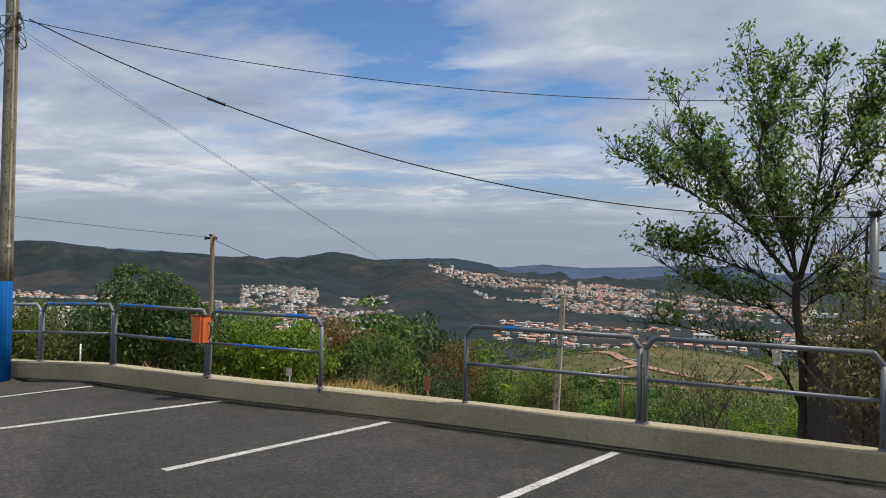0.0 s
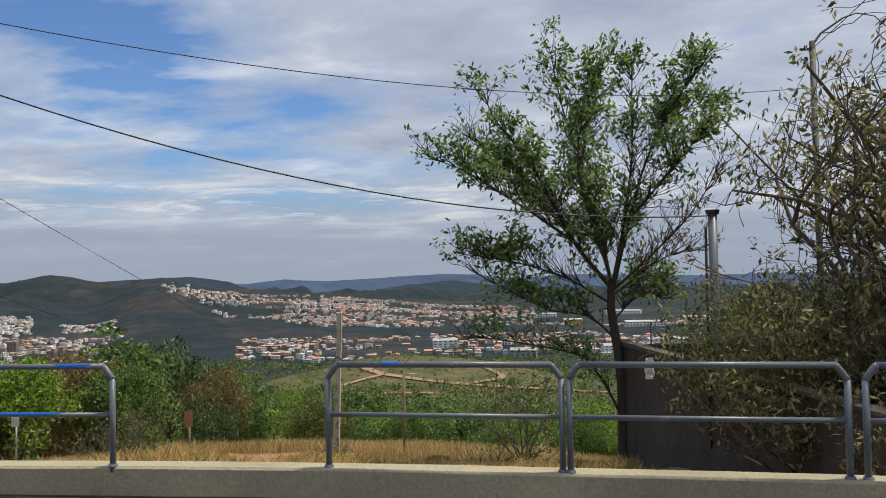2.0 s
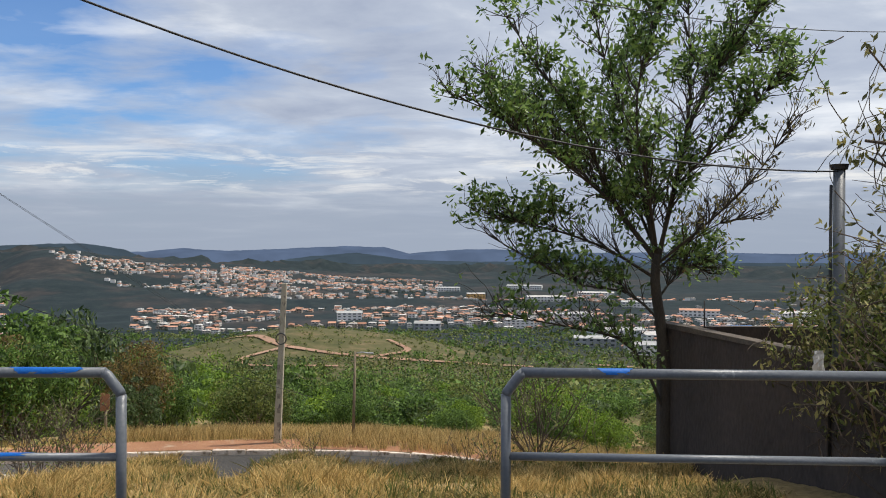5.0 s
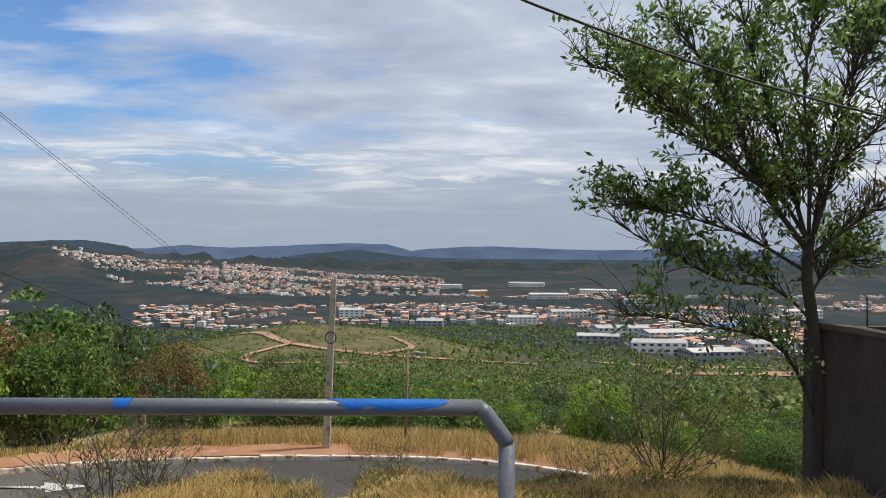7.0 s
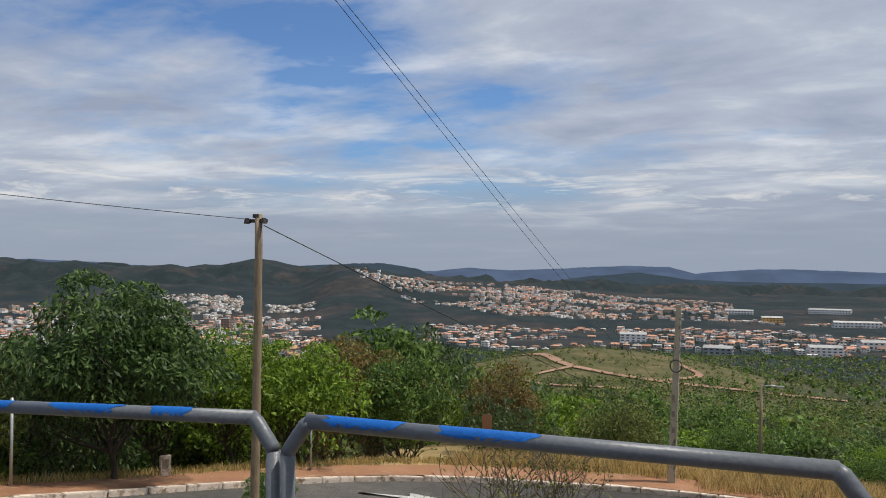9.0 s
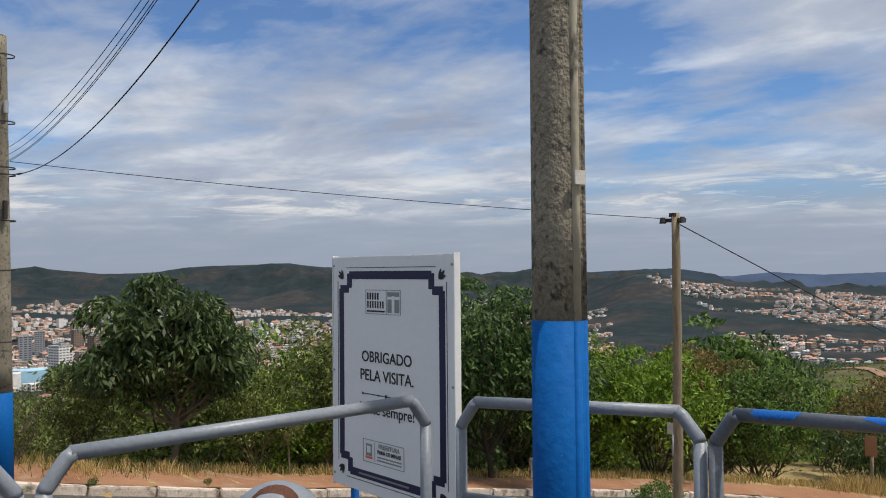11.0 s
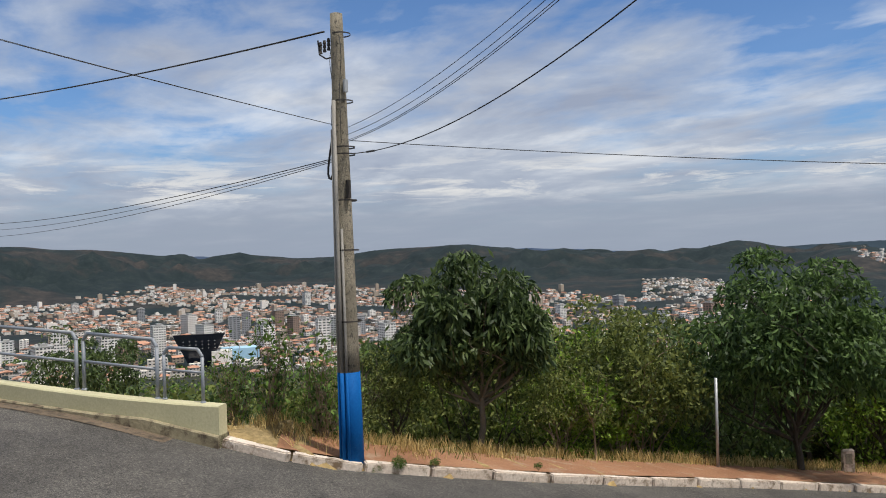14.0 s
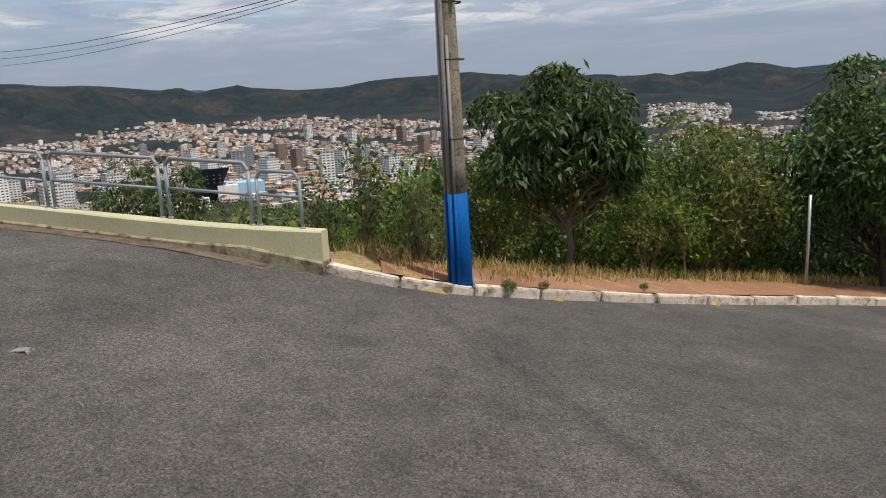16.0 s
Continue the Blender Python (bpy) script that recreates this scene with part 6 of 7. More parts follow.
def on_bank(x, y):
    d, _ = edge_distance(x, y)
    return (d > ROAD_W + 0.35) & (y > 4.6) & (x > -9.5) & (x < 5.0) & (rolling(x, y, 4) + 0.5 * rolling(x, y, 1.4) > -0.28 + 0.30 * smoothstep(-0.5, 3.5, x))


def on_verge(x, y):
    d, _ = edge_distance(x, y)
    az = np.degrees(np.arctan2(x + 3.5, y - 1.4))
    return (d < np.where(x < -16.0, -0.5, np.where(x > -3.0, -0.35, -1.3))) & (d > np.where(az > -17, -7.0, -3.3)) & (rolling(x, y, 3) > -0.5)


def on_bank_clumps(x, y):
    return on_bank(x, y) & (rolling(x, y, 3.2) + 0.4 * rolling(x, y, 1.1) > 0.16)


def on_bank_bare(x, y):
    d, _ = edge_distance(x, y)
    return (d > ROAD_W + 0.3) & (y > 4.7) & (x > -9.5) & (x < 5.0) & (rolling(x, y, 3.2) + 0.4 * rolling(x, y, 1.1) < 0.10)


blades("dry_grass", tufts(rng, 6500, on_bank, 11, 0.13), rng, 0.10, 0.0042, STRAW, "short dry straw-coloured grass on the bank", 1.2)
blades("dry_grass", tufts(rng, 5000, on_bank_clumps, 13, 0.12), rng, 0.19, 0.0042, GOLD, "tall golden clumps of dry grass on the bank", 0.9)
blades("low_herbs", tufts(rng, 5000, on_bank_bare, 8, 0.12), rng, 0.10, 0.011, HERB, "low olive and brown herbs among the grass", 1.6)


def on_left_verge(x, y):
    return on_verge(x, y) & (x < -10.0) & (rolling(x, y, 2.2) > -0.1)


def on_hairpin_verge(x, y):
    return on_verge(x, y) & (x >= -10.0)


blades("dry_grass", tufts(rng, 1900, on_left_verge, 9, 0.10), rng, 0.20, 0.007, STRAW, "short patchy straw-coloured grass beside the footpath")
blades("dry_grass", tufts(rng, 7000, on_hairpin_verge, 10, 0.11), rng, 0.46, 0.008, STRAW, "tall dry straw-coloured grass on the verge")
blades("green_grass", tufts(rng, 1800, on_bank, 7, 0.12), rng, 0.17, 0.008, GRASS, "green grass among the straw on the bank")
blades("green_grass", tufts(rng, 900, on_verge, 7, 0.12), rng, 0.24, 0.009, GRASS, "green grass among the straw on the verge")


cover_z = float(edge_distance(-16.42, 5.50)[1][0]) + 0.012
cover = thing("drain_cover", (-16.42, 5.50, cover_z), "rusty iron drain cover set in the footpath", "drain cover", turn=56)
part("plate", box((0.46, 0.30, 0.03), (0, 0, 0), 0.005), RUST, cover, "rusty ribbed plate")
for k in range(5):
    part("rib", box((0.42, 0.016, 0.010), (0, -0.11 + 0.055 * k, 0.019)), RUST, cover)

# ---- kerb stones ----
kerb = tagged(new("kerb"), "whitewashed concrete kerb stones, chipped, along the road", "kerb", kind="structure")
kerb.empty_display_size = 0.2
stones = []
for k in range(4):
    bm = bmesh.new()
    add_box(bm, (0.97, 0.15, 0.30), (0, 0, -0.13), 0.018)
    for v in bm.verts:
        v.co += Vector((0, 0.02, 0.016)) * noise.noise((v.co.x * 3 + k * 7, v.co.y * 9, v.co.z * 5))
    me = bpy.data.meshes.new("kerb_stone")
    bm.to_mesh(me)
    bm.free()
    me.materials.append(KERB)
    stones.append(me)
random.seed(8)
line = [p for p in EDGE if p.x > -17.0 and p.x < 13 and p.y > 4.0]
acc = [0.0]
for a, b in zip(line, line[1:]):
    acc.append(acc[-1] + (b - a).length)
for k in range(int(acc[-1])):
    s = k + 0.5
    i = max(j for j in range(len(acc)) if acc[j] <= s)
    i = min(i, len(line) - 2)
    u = (s - acc[i]) / (acc[i + 1] - acc[i])
    p = line[i].lerp(line[i + 1], u)
    t = line[i + 1] - line[i]
    o = new("kerb_stone", stones[random.randrange(4)])
    o.parent = kerb
    o.matrix_basis = pose(p.x, p.y, p.z + random.uniform(-0.012, 0.012), random.uniform(-1.5, 1.5), -math.degrees(math.atan2(t.z, Vector((t.x, t.y)).length)), math.degrees(math.atan2(t.y, t.x)) + random.uniform(-1.2, 1.2))


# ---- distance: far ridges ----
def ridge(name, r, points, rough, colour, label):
    """A far range of hills with a front slope, so far off that it does not shift; its glow carries painted haze."""
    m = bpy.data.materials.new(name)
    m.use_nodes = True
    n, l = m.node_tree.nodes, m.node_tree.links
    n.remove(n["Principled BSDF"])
    # Unlit emission: the haze blue is put straight into the hill colour.
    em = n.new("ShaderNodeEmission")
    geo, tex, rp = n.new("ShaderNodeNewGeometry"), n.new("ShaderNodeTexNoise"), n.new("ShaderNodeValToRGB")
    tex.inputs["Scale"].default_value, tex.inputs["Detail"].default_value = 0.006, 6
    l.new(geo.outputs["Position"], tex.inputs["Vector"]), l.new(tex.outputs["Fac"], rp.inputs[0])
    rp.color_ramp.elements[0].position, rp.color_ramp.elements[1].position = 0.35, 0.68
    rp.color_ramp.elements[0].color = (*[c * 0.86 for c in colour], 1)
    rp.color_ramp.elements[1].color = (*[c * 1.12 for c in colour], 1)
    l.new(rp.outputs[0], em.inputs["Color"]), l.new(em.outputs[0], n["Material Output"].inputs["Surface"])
    verts, faces = [], []
    azs = np.arange(points[0][0], points[-1][0], 0.12)
    for i, az in enumerate(azs):
        el = np.interp(az, [a for a, _ in points], [e for _, e in points]) + rough * (noise.noise((az * 0.8, r * 0.01, 0)) + 0.4 * noise.noise((az * 3, r * 0.02, 0)))
        top = r * math.tan(radians(el))
        a = radians(az)
        for k, (rr, z) in enumerate(((r - 420, -260), (r - 180, -75 + (top + 75) * 0.45), (r, top))):
            verts.append((rr * math.sin(a), rr * math.cos(a), z))
        if i:
            b = 3 * i
            faces += [(b - 3, b, b + 1, b - 2), (b - 2, b + 1, b + 2, b - 1)]
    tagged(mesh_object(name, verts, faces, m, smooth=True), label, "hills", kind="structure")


ridge("backdrop_far_hills", 4650, [(-76, -0.4), (-72, 0.25), (-70.3, 0.30), (-67, 0.0), (-60, -0.3), (-50, 0.1), (-47, 0.22), (-43, 0.02), (-38, -0.4), (-34, -0.70), (-27, -0.40), (-20.4, -0.55), (-17.9, -0.30), (-15, -0.45), (-11, -0.31), (-6.8, -0.10), (-4.1, -0.16), (-2.3, -0.62), (1.7, -0.29), (5, -0.32), (10, -0.52), (16, -0.42), (24, -0.50), (36, -0.2), (48, -0.30)], 0.05, (0.098, 0.136, 0.218), "flat-topped horizon hills, haze blue painted into a glowing backdrop")
ridge("backdrop_near_hills", 4350, [(-36, -1.58), (-30.4, -0.25), (-27.6, -0.05), (-24.8, 0.05), (-23.2, -0.08), (-21.6, -0.40), (-20.4, -0.98), (-17, -1.5), (-12.7, -1.53), (-10.7, -0.99), (-8.4, -0.78), (-6, -0.57), (-3.4, -0.94), (-0.5, -1.22), (3.8, -1.33), (12, -1.33), (22, -1.2), (36, -0.88), (48, -0.98)], 0.07, (0.058, 0.083, 0.108), "wooded hills backdrop, haze painted into its glowing colour")


# ---- the town in the valley ----
rng = np.random.default_rng(2024)


def add_block(store, cx, cy, z, w, d, h, ang):
    c, s = math.cos(ang), math.sin(ang)
    o = len(store[0])
    for k in (-2.5, h):
        for sx, sy in ((-1, -1), (1, -1), (1, 1), (-1, 1)):
            px, py = sx * w / 2, sy * d / 2
            store[0].append((cx + px * c - py * s, cy + px * s + py * c, z + k))
    store[1].extend(tuple(o + i for i in f) for f in ((0, 1, 5, 4), (1, 2, 6, 5), (2, 3, 7, 6), (3, 0, 4, 7), (4, 5, 6, 7)))


def add_roof(store, cx, cy, z, w, d, h, rise, ang, hip, over=0.5):
    c, s = math.cos(ang), math.sin(ang)
    o = len(store[0])
    ww, dd = w / 2 + over, d / 2 + over
    inset = min(dd, ww) * 0.9 if hip else 0.0
    pts = [(-ww, -dd, h), (ww, -dd, h), (ww, dd, h), (-ww, dd, h), (-ww + inset, 0, h + rise), (ww - inset, 0, h + rise)]
    for px, py, pz in pts:
        store[0].append((cx + px * c - py * s, cy + px * s + py * c, z + pz))
    store[1].extend(tuple(o + i for i in f) for f in ((0, 1, 5, 4), (2, 3, 4, 5), (1, 2, 5), (3, 0, 4), (3, 2, 1, 0)))


def add_windows(store, cx, cy, z, w, d, h, ang, cols, rows, fill=0.5):
    """Dark panes set proud on the four sides."""
    for side in range(4):
        a = ang + side * math.pi / 2
        ln, dep = (w, d) if side % 2 == 0 else (d, w)
        nx, ny = math.sin(a), -math.cos(a)
        if nx * (cx + 5) + ny * cy > 0.2 * math.hypot(cx, cy):
            continue
        tx, ty = math.cos(a), math.sin(a)
        for i in range(cols):
            for j in range(rows):
                u = (i + 0.5) / cols * ln - ln / 2
                vz = z + (j + 0.58) / rows * h
                hw, hh = ln / cols * fill / 2, h / rows * 0.2
                bx, by = cx + nx * (dep / 2 + 0.12) + tx * u, cy + ny * (dep / 2 + 0.12) + ty * u
                o = len(store[0])
                store[0].extend([(bx - tx * hw, by - ty * hw, vz - hh), (bx + tx * hw, by + ty * hw, vz - hh), (bx + tx * hw, by + ty * hw, vz + hh), (bx - tx * hw, by - ty * hw, vz + hh)])
                store[1].append((o, o + 1, o + 2, o + 3))


walls, tiles, plain, panes = ([], []), ([], []), ([], []), ([], [])


def town_density(x, y):
    """Share of the street blocks that are built on: the old town, the hillside quarter, the valley rows."""
    r, az = np.hypot(x, y), np.degrees(np.arctan2(x, y))
    park = rolling(x + 900, y, 520) + 0.35 * rolling(x, y + 300, 190)
    rim = np.interp(az, [-96, -80, -73, -63, -58, -47, -40, -34, -29], [2100, 2300, 2750, 2600, 2350, 2200, 2000, 1900, 1750])
    left = (az < -28.5) * smoothstep(640, 760, r) * smoothstep(rim + 60, rim - 120, r) * (park > -0.16) * 0.70
    left = left * np.where((az > -45) & (r > 1250) & (park < -0.02), 0.0, 1.0)
    mound = (az > -39.3) * (az < -34) * (r > 1950) * (r < 2380) * 0.62
    strip = (az > -32.2) * (az < -29) * (r > 1930) * (r < 2120) * 0.9
    brow = np.interp(az, [-26, -22, -14, -3], [2300, 2050, 1780, 1950])
    quarter = (az >= -26) * (az < 0) * (r > brow) * smoothstep(2720, 2600, r) * (park > -0.25) * np.interp(az, [-26, -22, -14, -6, 0], [0.14, 0.42, 0.72, 0.72, 0.3])
    middle = (az >= -21) * (az < 12) * smoothstep(1150, 1200, r) * smoothstep(1640, 1560, r) * (park > -0.05) * 0.66
    right = (az >= -1) * (az < 30) * smoothstep(1720, 1760, r) * smoothstep(2250, 2050, r) * (park > 0.12) * 0.40
    right = right + (az > 12.5) * (az < 26) * (r > 860) * (r < 1450) * (park > -0.2) * 0.5
    return np.clip(left + mound + strip + quarter + middle + right, 0, 1)


cand = []
for _ in range(5):
    rr = np.sqrt(rng.uniform(640 ** 2, 3300 ** 2, 12000))
    aa = np.radians(rng.uniform(-96, 32, 12000))
    x, y = rr * np.sin(aa), rr * np.cos(aa)
    # snap loosely to street blocks
    x, y = np.round(x / 14.5) * 14.5 + rng.normal(size=x.size) * 2.2, np.round(y / 18) * 18 + rng.normal(size=x.size) * 2.2
    ok = rng.random(x.size) < town_density(x, y)
    cand.append(np.column_stack([x[ok], y[ok]]))
cand = np.concatenate(cand)
_, first = np.unique(np.round(cand / np.array([14.5, 18])).astype(int), axis=0, return_index=True)
cand = cand[first]
heights = ground_height(cand[:, 0], cand[:, 1])
turns = 0.5 * rolling(cand[:, 0], cand[:, 1], 700)
near_rank = np.argsort(np.argsort(np.hypot(cand[:, 0], cand[:, 1])))
for (x, y), z, turn, rank in zip(cand, heights, turns, near_rank):
    r = math.hypot(x, y)
    w, d = rng.uniform(8, 14), rng.uniform(7, 11)
    storeys = rng.choice([1, 1, 1, 2, 2] if x < -700 else [1, 1, 1, 1, 2])
    azim = math.degrees(math.atan2(x, y))
    new_part = -39.5 < azim < -28.8 and r > 1925
    if new_part:
        storeys = 1
    if r > 800 and azim < -42 and rng.random() < 0.025:
        storeys = rng.integers(4, 7)
    h = 3.0 * storeys + 0.4
    ang = turn + rng.choice([0, math.pi / 2]) + rng.normal() * 0.05
    pick = 0.9 if new_part and rng.random() < 0.85 else rng.random()
    kind = "tiled" if storeys < 4 and pick < 0.50 else "plain" if storeys < 4 and pick < 0.80 else "flat"
    rise, hip = rng.uniform(1.2, 2.2), rng.random() < 0.5
    single = rank < 260
    body, roof, win = (([], []), ([], []), ([], [])) if single else (walls, {"tiled": tiles, "plain": plain, "flat": walls}[kind], panes)
    ox, oy, oz = (x, y, z) if single else (0.0, 0.0, 0.0)
    add_block(body, x - ox, y - oy, z - oz, w, d, h, ang)
    if kind == "tiled":
        add_roof(roof, x - ox, y - oy, z - oz, w, d, h, rise, ang, hip)
    elif kind == "plain":
        add_roof(roof, x - ox, y - oy, z - oz, w, d, h, rise * 0.45, ang, False, 0.2)
    else:
        add_block(roof, x + 1 - ox, y - oy, z + h - oz, 2.6, 2.6, 1.6, ang)
    if r < 1700:
        add_windows(win, x, y, z, w, d, h, ang, 2 if r > 1200 else 3, storeys)
    if single:
        words = {"tiled": "small rendered house with terracotta tiled roof", "plain": "small rendered house with grey fibre-cement roof", "flat": "flat-roofed rendered house with a water tank"}[kind]
        ob = thing("house", (x, y, z), words, "house", "houses in the valley")
        mesh_object("wall", *body, HOUSE, ob)
        mesh_object("roof" if kind != "flat" else "water_tank", *roof, {"tiled": TERRA, "plain": FIBRE, "flat": HOUSE}[kind], ob)
        tagged(mesh_object("window_band", [(a - x, b - y, c - z) for a, b, c in win[0]], win[1], WINDOW, ob), kind="stuff")
for name, store, mat, label in (("town_houses", walls, HOUSE, "packed white and cream rendered town houses"), ("town_tile_roofs", tiles, TERRA, "terracotta tiled roofs over the town"),
                                ("town_plain_roofs", plain, FIBRE, "grey fibre-cement roofs over the town"), ("town_windows", panes, WINDOW, "dark windows of the town houses")):
    tagged(mesh_object(name, store[0], store[1], mat), label, "houses", kind="stuff")


def apartment(x, y, w, d, storeys, mat, label, turn=0.3):
    z = ground_at(x, y)
    h = storeys * 3.0
    ob = thing("apartment_building", (x, y, z), label, "building", "town towers")
    body, win, top = ([], []), ([], []), ([], [])
    add_block(body, 0, 0, 0, w, d, h, turn)
    add_block(top, w * 0.1, 0, h, w * 0.4, d * 0.4, 3.0, turn)
    add_block(top, 0, 0, h + 0.05, w + 0.5, d + 0.5, 0.5, turn)
    add_windows(win, x, y, 0, w, d, h, turn, max(2, int(w / 4)), storeys, 0.62)
    win = ([(a - x, b - y, c) for a, b, c in win[0]], win[1])
    mesh_object("wall", *body, mat, ob)
    mesh_object("roof", [(a, b, max(c, h)) for a, b, c in top[0]], top[1], ROOF_PALE, ob)
    tagged(mesh_object("window_band", *win, WINDOW, ob), kind="stuff")


GREY_TOWER = material("grey_tower_render", (0.24, 0.25, 0.27), (0.36, 0.37, 0.39), 0.05, 0.8, bump=0.0)
BROWN_TOWER = material("brown_tower_render", (0.22, 0.15, 0.115), (0.34, 0.24, 0.19), 0.05, 0.8, bump=0.0)
spots = [(-80, 470, 11), (-79, 520, 13), (-77, 440, 9), (-76.2, 560, 12), (-75, 500, 10), (-73, 610, 12), (-70, 640, 9), (-68, 700, 13), (-66, 560, 10), (-64, 760, 11), (-62, 520, 14), (-61, 620, 12),
         (-59.5, 700, 10), (-57.5, 540, 11), (-55, 820, 12), (-53.5, 900, 9), (-83, 560, 12), (-86, 500, 10), (-82, 640, 9), (-65, 900, 10), (-60, 980, 12), (-69, 1000, 9), (-74, 1050, 10), (-51, 760, 10), (-56.5, 1020, 11), (-63, 1150, 10),
         (-45, 880, 8), (-41, 980, 9), (-38, 760, 8), (-35, 880, 7), (-78, 1150, 9), (-71, 820, 11), (-67.2, 800, 12)]
for k, (az, r, st) in enumerate(spots):
    a = radians(az)
    mat, words = ((TOWERWALL, "white rendered apartment tower with rows of windows"), (TOWERWALL, "white rendered apartment tower with rows of windows"), (GREY_TOWER, "grey rendered apartment tower with rows of windows"),
                  (TOWERWALL, "white rendered apartment tower with rows of windows"), (BROWN_TOWER, "brown rendered apartment tower with rows of windows"))[k % 5]
    r = r * 1.75
    apartment(r * math.sin(a), r * math.cos(a), rng.uniform(14, 22), rng.uniform(13, 18), st, mat, words, rng.uniform(-0.4, 0.4))


def shed(az, r, w, d, h, roof_mat, wall_mat, label, turn=0.1, name="warehouse"):
    a = radians(az)
    r, w, d, h = r * 1.9, w * 1.5, d * 1.4, h * 1.35
    x, y = r * math.sin(a), r * math.cos(a)
    z = ground_at(x, y)
    ob = thing(name, (x, y, z), label, "building", "valley sheds" if name == "warehouse" else "")
    body, roof, win = ([], []), ([], []), ([], [])
    add_block(body, 0, 0, 0, w, d, h, turn)
    add_roof(roof, 0, 0, 0, w, d, h, h * 0.22, turn, False, 0.6)
    add_windows(win, x, y, 0, w, d, h, turn, max(3, int(w / 7)), max(1, int(h / 4)), 0.5)
    win = ([(p - x, q - y, s) for p, q, s in win[0]], win[1])
    mesh_object("wall", *body, wall_mat, ob)
    mesh_object("roof", *roof, roof_mat, ob)
    tagged(mesh_object("window_band", *win, WINDOW, ob), kind="stuff")


shed(-6.5, 660, 26, 18, 9, ROOF_PALE, TOWERWALL, "large white flat-fronted building on the valley floor", 0.1, "white_building")
shed(-0.9, 590, 24, 16, 10, ROOF_PALE, GREY_TOWER, "pale grey concrete block beside the red dirt", -0.1, "grey_building")
shed(5.6, 640, 28, 20, 9, ROOF_PALE, TOWERWALL, "pale blue-white warehouse in the valley")
shed(2.5, 1050, 30, 16, 9, FIBRE, OCHRE, "ochre yellow warehouse in the valley")
for k, (az, r, w, d, h, roof_mat, wall_mat, label) in enumerate((
        (9, 700, 44, 22, 8, ROOF_PALE, TOWERWALL, "long pale warehouse with windows"), (12.5, 560, 46, 26, 8, ROOF_PALE, TOWERWALL, "long pale warehouse with grey roof"),
        (16, 540, 50, 26, 9, FIBRE, TOWERWALL, "long white warehouse with grey roof"), (20, 600, 40, 26, 9, ROOF_BLUE, TOWERWALL, "long warehouse with blue roof"), (15, 430, 36, 20, 8, ROOF_PALE, TOWERWALL, "pale roofed shed on red earth"),
        (18.5, 420, 34, 22, 8, FIBRE, GREY_TOWER, "grey shed on red earth"), (11, 470, 30, 18, 7, ROOF_PALE, GREY_TOWER, "pale roofed shed on red earth"), (7.5, 980, 60, 24, 8, FIBRE, TOWERWALL, "wide white warehouse with grey roof"),
        (11, 1080, 60, 30, 8, FIBRE, TOWERWALL, "wide white warehouse with grey roof"), (6, 1280, 70, 40, 8, ROOF_PALE, TOWERWALL, "wide white factory with pale roof"), (14, 900, 50, 22, 8, ROOF_PALE, TOWERWALL, "long white warehouse with pale roof"),
        (0.5, 1150, 44, 20, 8, ROOF_PALE, TOWERWALL, "long white warehouse with pale roof"), (22, 480, 34, 22, 8, ROOF_PALE, TOWERWALL, "pale roofed shed on red earth"), (24, 760, 46, 24, 8, FIBRE, TOWERWALL, "long white warehouse with grey roof"), (18, 760, 44, 24, 8, TERRA, TOWERWALL, "long warehouse with red roof"))):
    shed(az, r, w, d, h, roof_mat, wall_mat, label, rng.uniform(-0.35, 0.35))


def glass_block():
    """The dark building whose glass front widens upwards."""
    a = radians(-70.4)
    x, y = 900 * math.sin(a), 900 * math.cos(a)
    z = ground_at(x, y)
    ob = thing("glass_building", (x, y, z), "dark glass building whose front widens towards the top", "building", turn=-70 + 180 + 90)
    ob.matrix_basis = pose(x, y, z, 0, 0, 70)
    ob.scale = (1.75, 1.75, 1.6)
    v = [(-4, -6, -2), (4, -6, -2), (4, 6, -2), (-4, 6, -2), (-15, -14, 24), (15, -14, 24), (15, 14, 21), (-15, 14, 21)]
    mesh_object("glass_body", v, [(0, 1, 5, 4), (1, 2, 6, 5), (2, 3, 7, 6), (3, 0, 4, 7), (4, 5, 6, 7)], GLASSBLUE, ob, "dark curtain glass")
    st = ([], [])
    add_block(st, 13, -6, -2, 12, 12, 14, 0)
    mesh_object("wing", *st, TOWERWALL, ob, "white side wing")
    for j in range(4):
        for i in range(6):
            part("lit_pane", box((0.7, 0.3, 0.45), (-9 + i * 3.6, -12.9 - j * 0.2 + 0.6, 14.5 + j * 2.4)), GREY_TOWER, ob)
    st = ([], [])
    add_block(st, 24, 4, 0, 22, 14, 12, 0.1)
    mesh_object("blue_hall", *st, BLUE_ROOF, ob, "pale blue hall")


glass_block()

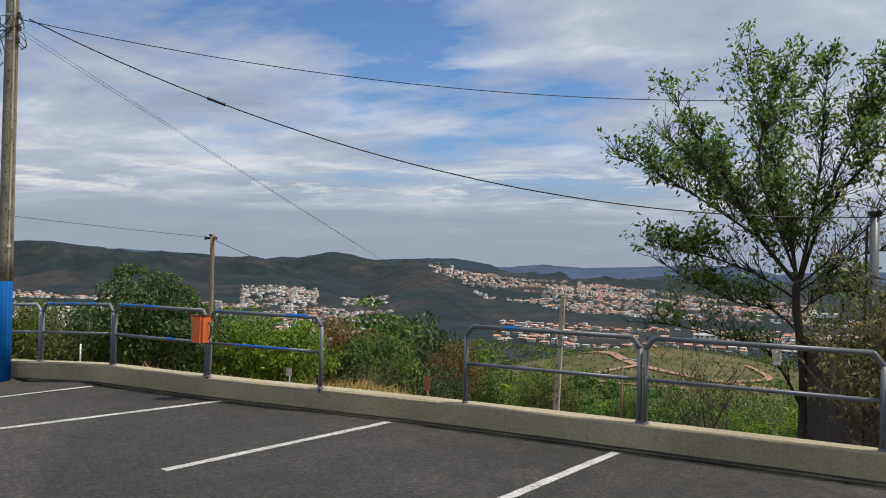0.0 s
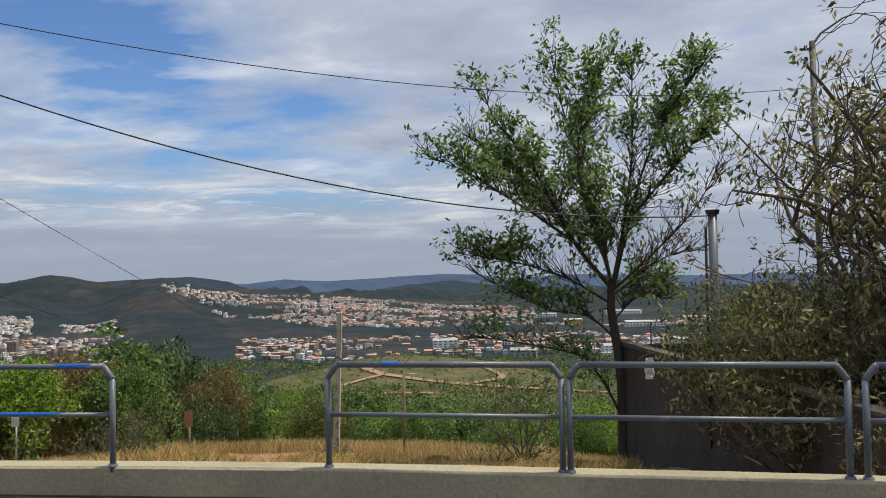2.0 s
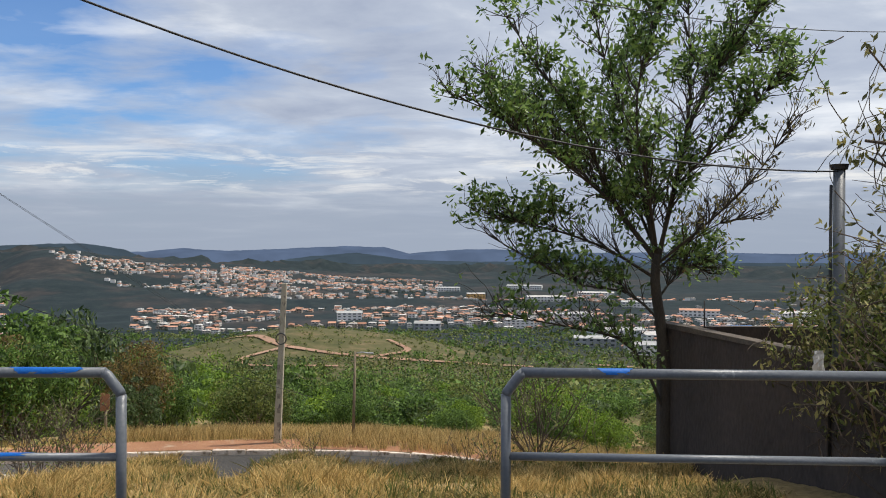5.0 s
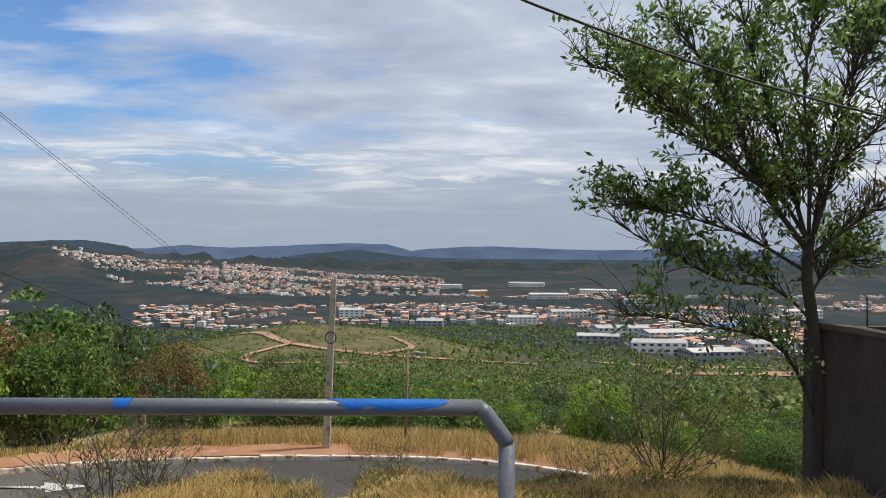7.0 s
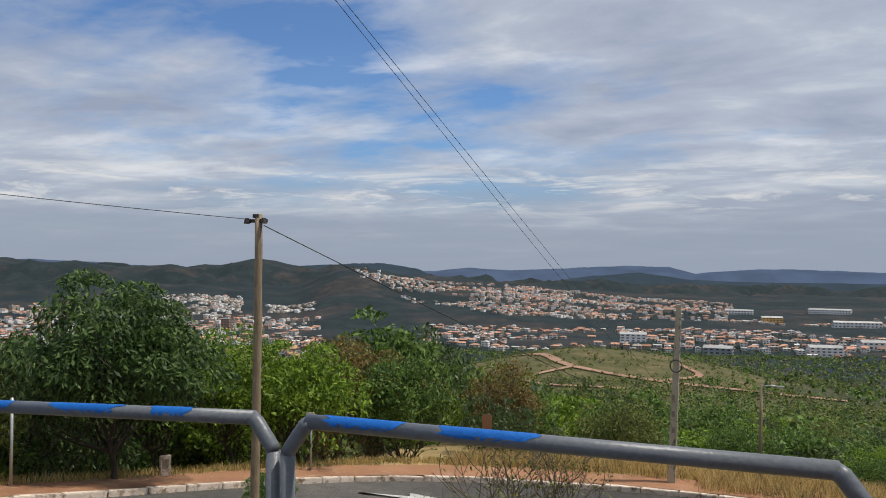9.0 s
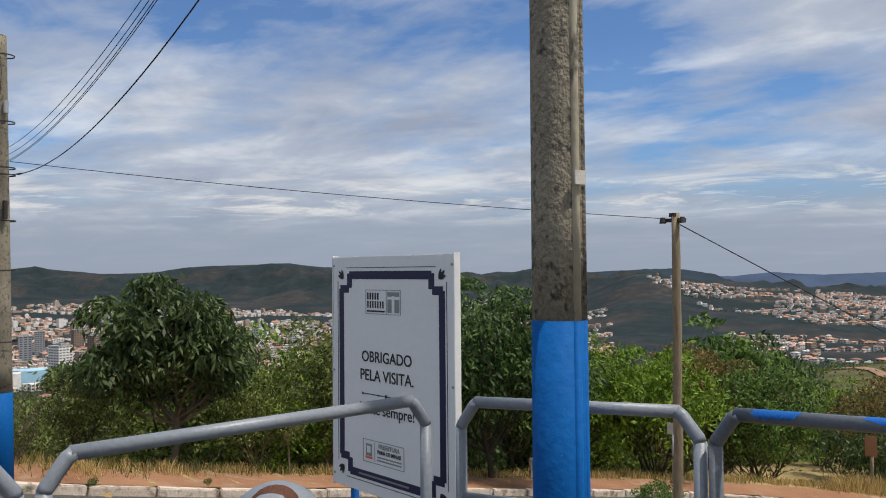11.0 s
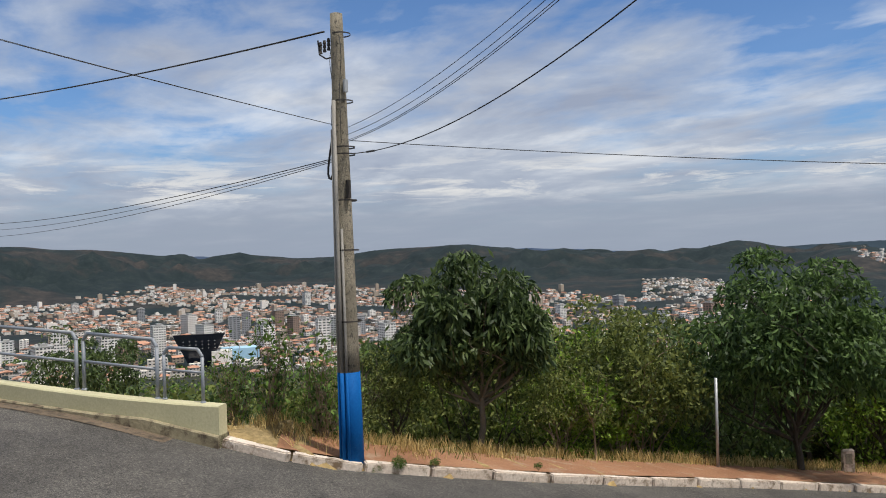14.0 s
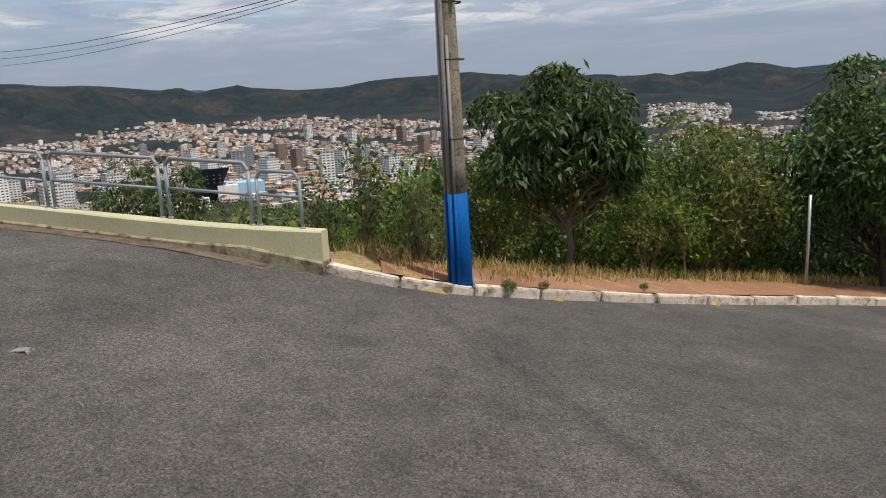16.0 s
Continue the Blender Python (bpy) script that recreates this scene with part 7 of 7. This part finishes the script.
# red dirt tracks over the bare spur
for pts, w in ((((-175, 590), (-130, 555), (-95, 500), (-40, 470), (15, 478), (60, 500)), 6), (((-95, 500), (-115, 465), (-100, 440), (-55, 436)), 4.5), (((-40, 470), (-20, 505), (-35, 545)), 4.5), (((110, 600), (185, 620), (280, 640)), 26), (((130, 500), (225, 550), (320, 600)), 30)):
    cl = smooth_line([(x, y, 0) for x, y in pts], 5)
    verts, faces = [], []
    for i, p in enumerate(cl):
        t = (cl[min(i + 1, len(cl) - 1)] - cl[max(i - 1, 0)]).normalized()
        for s in (-1, -0.33, 0.33, 1):
            q = p + Vector((-t.y, t.x, 0)) * s * w / 2 * (1 + 0.3 * noise.noise((p.x * 0.05, p.y * 0.05, s)))
            verts.append((q.x, q.y, ground_at(q.x, q.y) + 0.7))
        if i:
            o = 4 * i
            faces += [(o - 4 + k, o - 3 + k, o + 1 + k, o + k) for k in range(3)]
    tagged(mesh_object("dirt_track", verts, faces, DIRT_FAR), "bare red dirt track on the far spur", "track", kind="structure")


# ---- far woods ----
def woods(name, xy, rng, size, quads, leaf, mat, label):
    """Low clumps of big leaf masses, too far off to pick apart."""
    xy = np.asarray(xy)
    z = ground_height(xy[:, 0], xy[:, 1])
    n = len(xy)
    k = size * rng.uniform(0.6, 1.3, n)
    d = rng.normal(size=(n, quads, 3))
    d /= np.linalg.norm(d, axis=2)[..., None]
    d[..., 2] = np.abs(d[..., 2])
    c = np.column_stack([xy, z])[:, None, :] + d * k[:, None, None] * np.array([1, 1, 1.25]) * rng.uniform(0.6, 1.0, (n, quads, 1))
    ob = foliage(name, c.reshape(-1, 3), rng, leaf, leaf * 0.75, mat, None, label, 0.0)
    return tagged(ob, "", "woods", kind="stuff")


def scatter(rng, n, r0, r1, a0, a1, test):
    rr = np.sqrt(rng.uniform(r0 ** 2, r1 ** 2, n))
    aa = np.radians(rng.uniform(a0, a1, n))
    x, y = rr * np.sin(aa), rr * np.cos(aa)
    ok = test(x, y)
    return np.column_stack([x[ok], y[ok]])


spur = lambda x, y: ((x + 95) / 115) ** 2 + ((y - 570) / 105) ** 2 > 1
quiet = lambda x, y: spur(x, y) & (town_density(x, y) < 0.3)
for r0, r1, n, size, quads, leaf in ((60, 200, 2600, 2.0, 36, 0.62), (200, 500, 7000, 3.2, 18, 1.3), (500, 1200, 8000, 4.6, 10, 2.6)):
    base = scatter(rng, n, r0, r1, -95, 34, quiet)
    hue = rolling(base[:, 0], base[:, 1], 60 if r0 < 190 else 140) + rng.normal(size=len(base)) * 0.3
    for mat, lo, hi, words in ((LEAF_BUSH, 0.15, 9, "green woods in the valley"), (LEAF_OLIVE, -0.55, 0.15, "olive scrub in the valley"), (LEAF_MANGO, -9, -0.55, "dark woods in the valley")):
        pick = base[(hue > lo) & (hue <= hi)]
        if len(pick):
            woods("valley_woods", pick, rng, size, quads, leaf, mat, words)
woods("spur_shrubs", scatter(rng, 9000, 430, 720, -25, 6, lambda x, y: ~spur(x, y) & (rng.random(x.size) < 0.16)), rng, 1.5, 14, 0.9, LEAF_OLIVE, "scattered olive shrubs on the bare spur")
inner = scatter(rng, 15000, 780, 2700, -95, 30, lambda x, y: town_density(x, y) > 0.3)
woods("town_trees", inner, rng, 3.6, 9, 2.4, LEAF_FAR, "trees between the town houses, toned for haze")
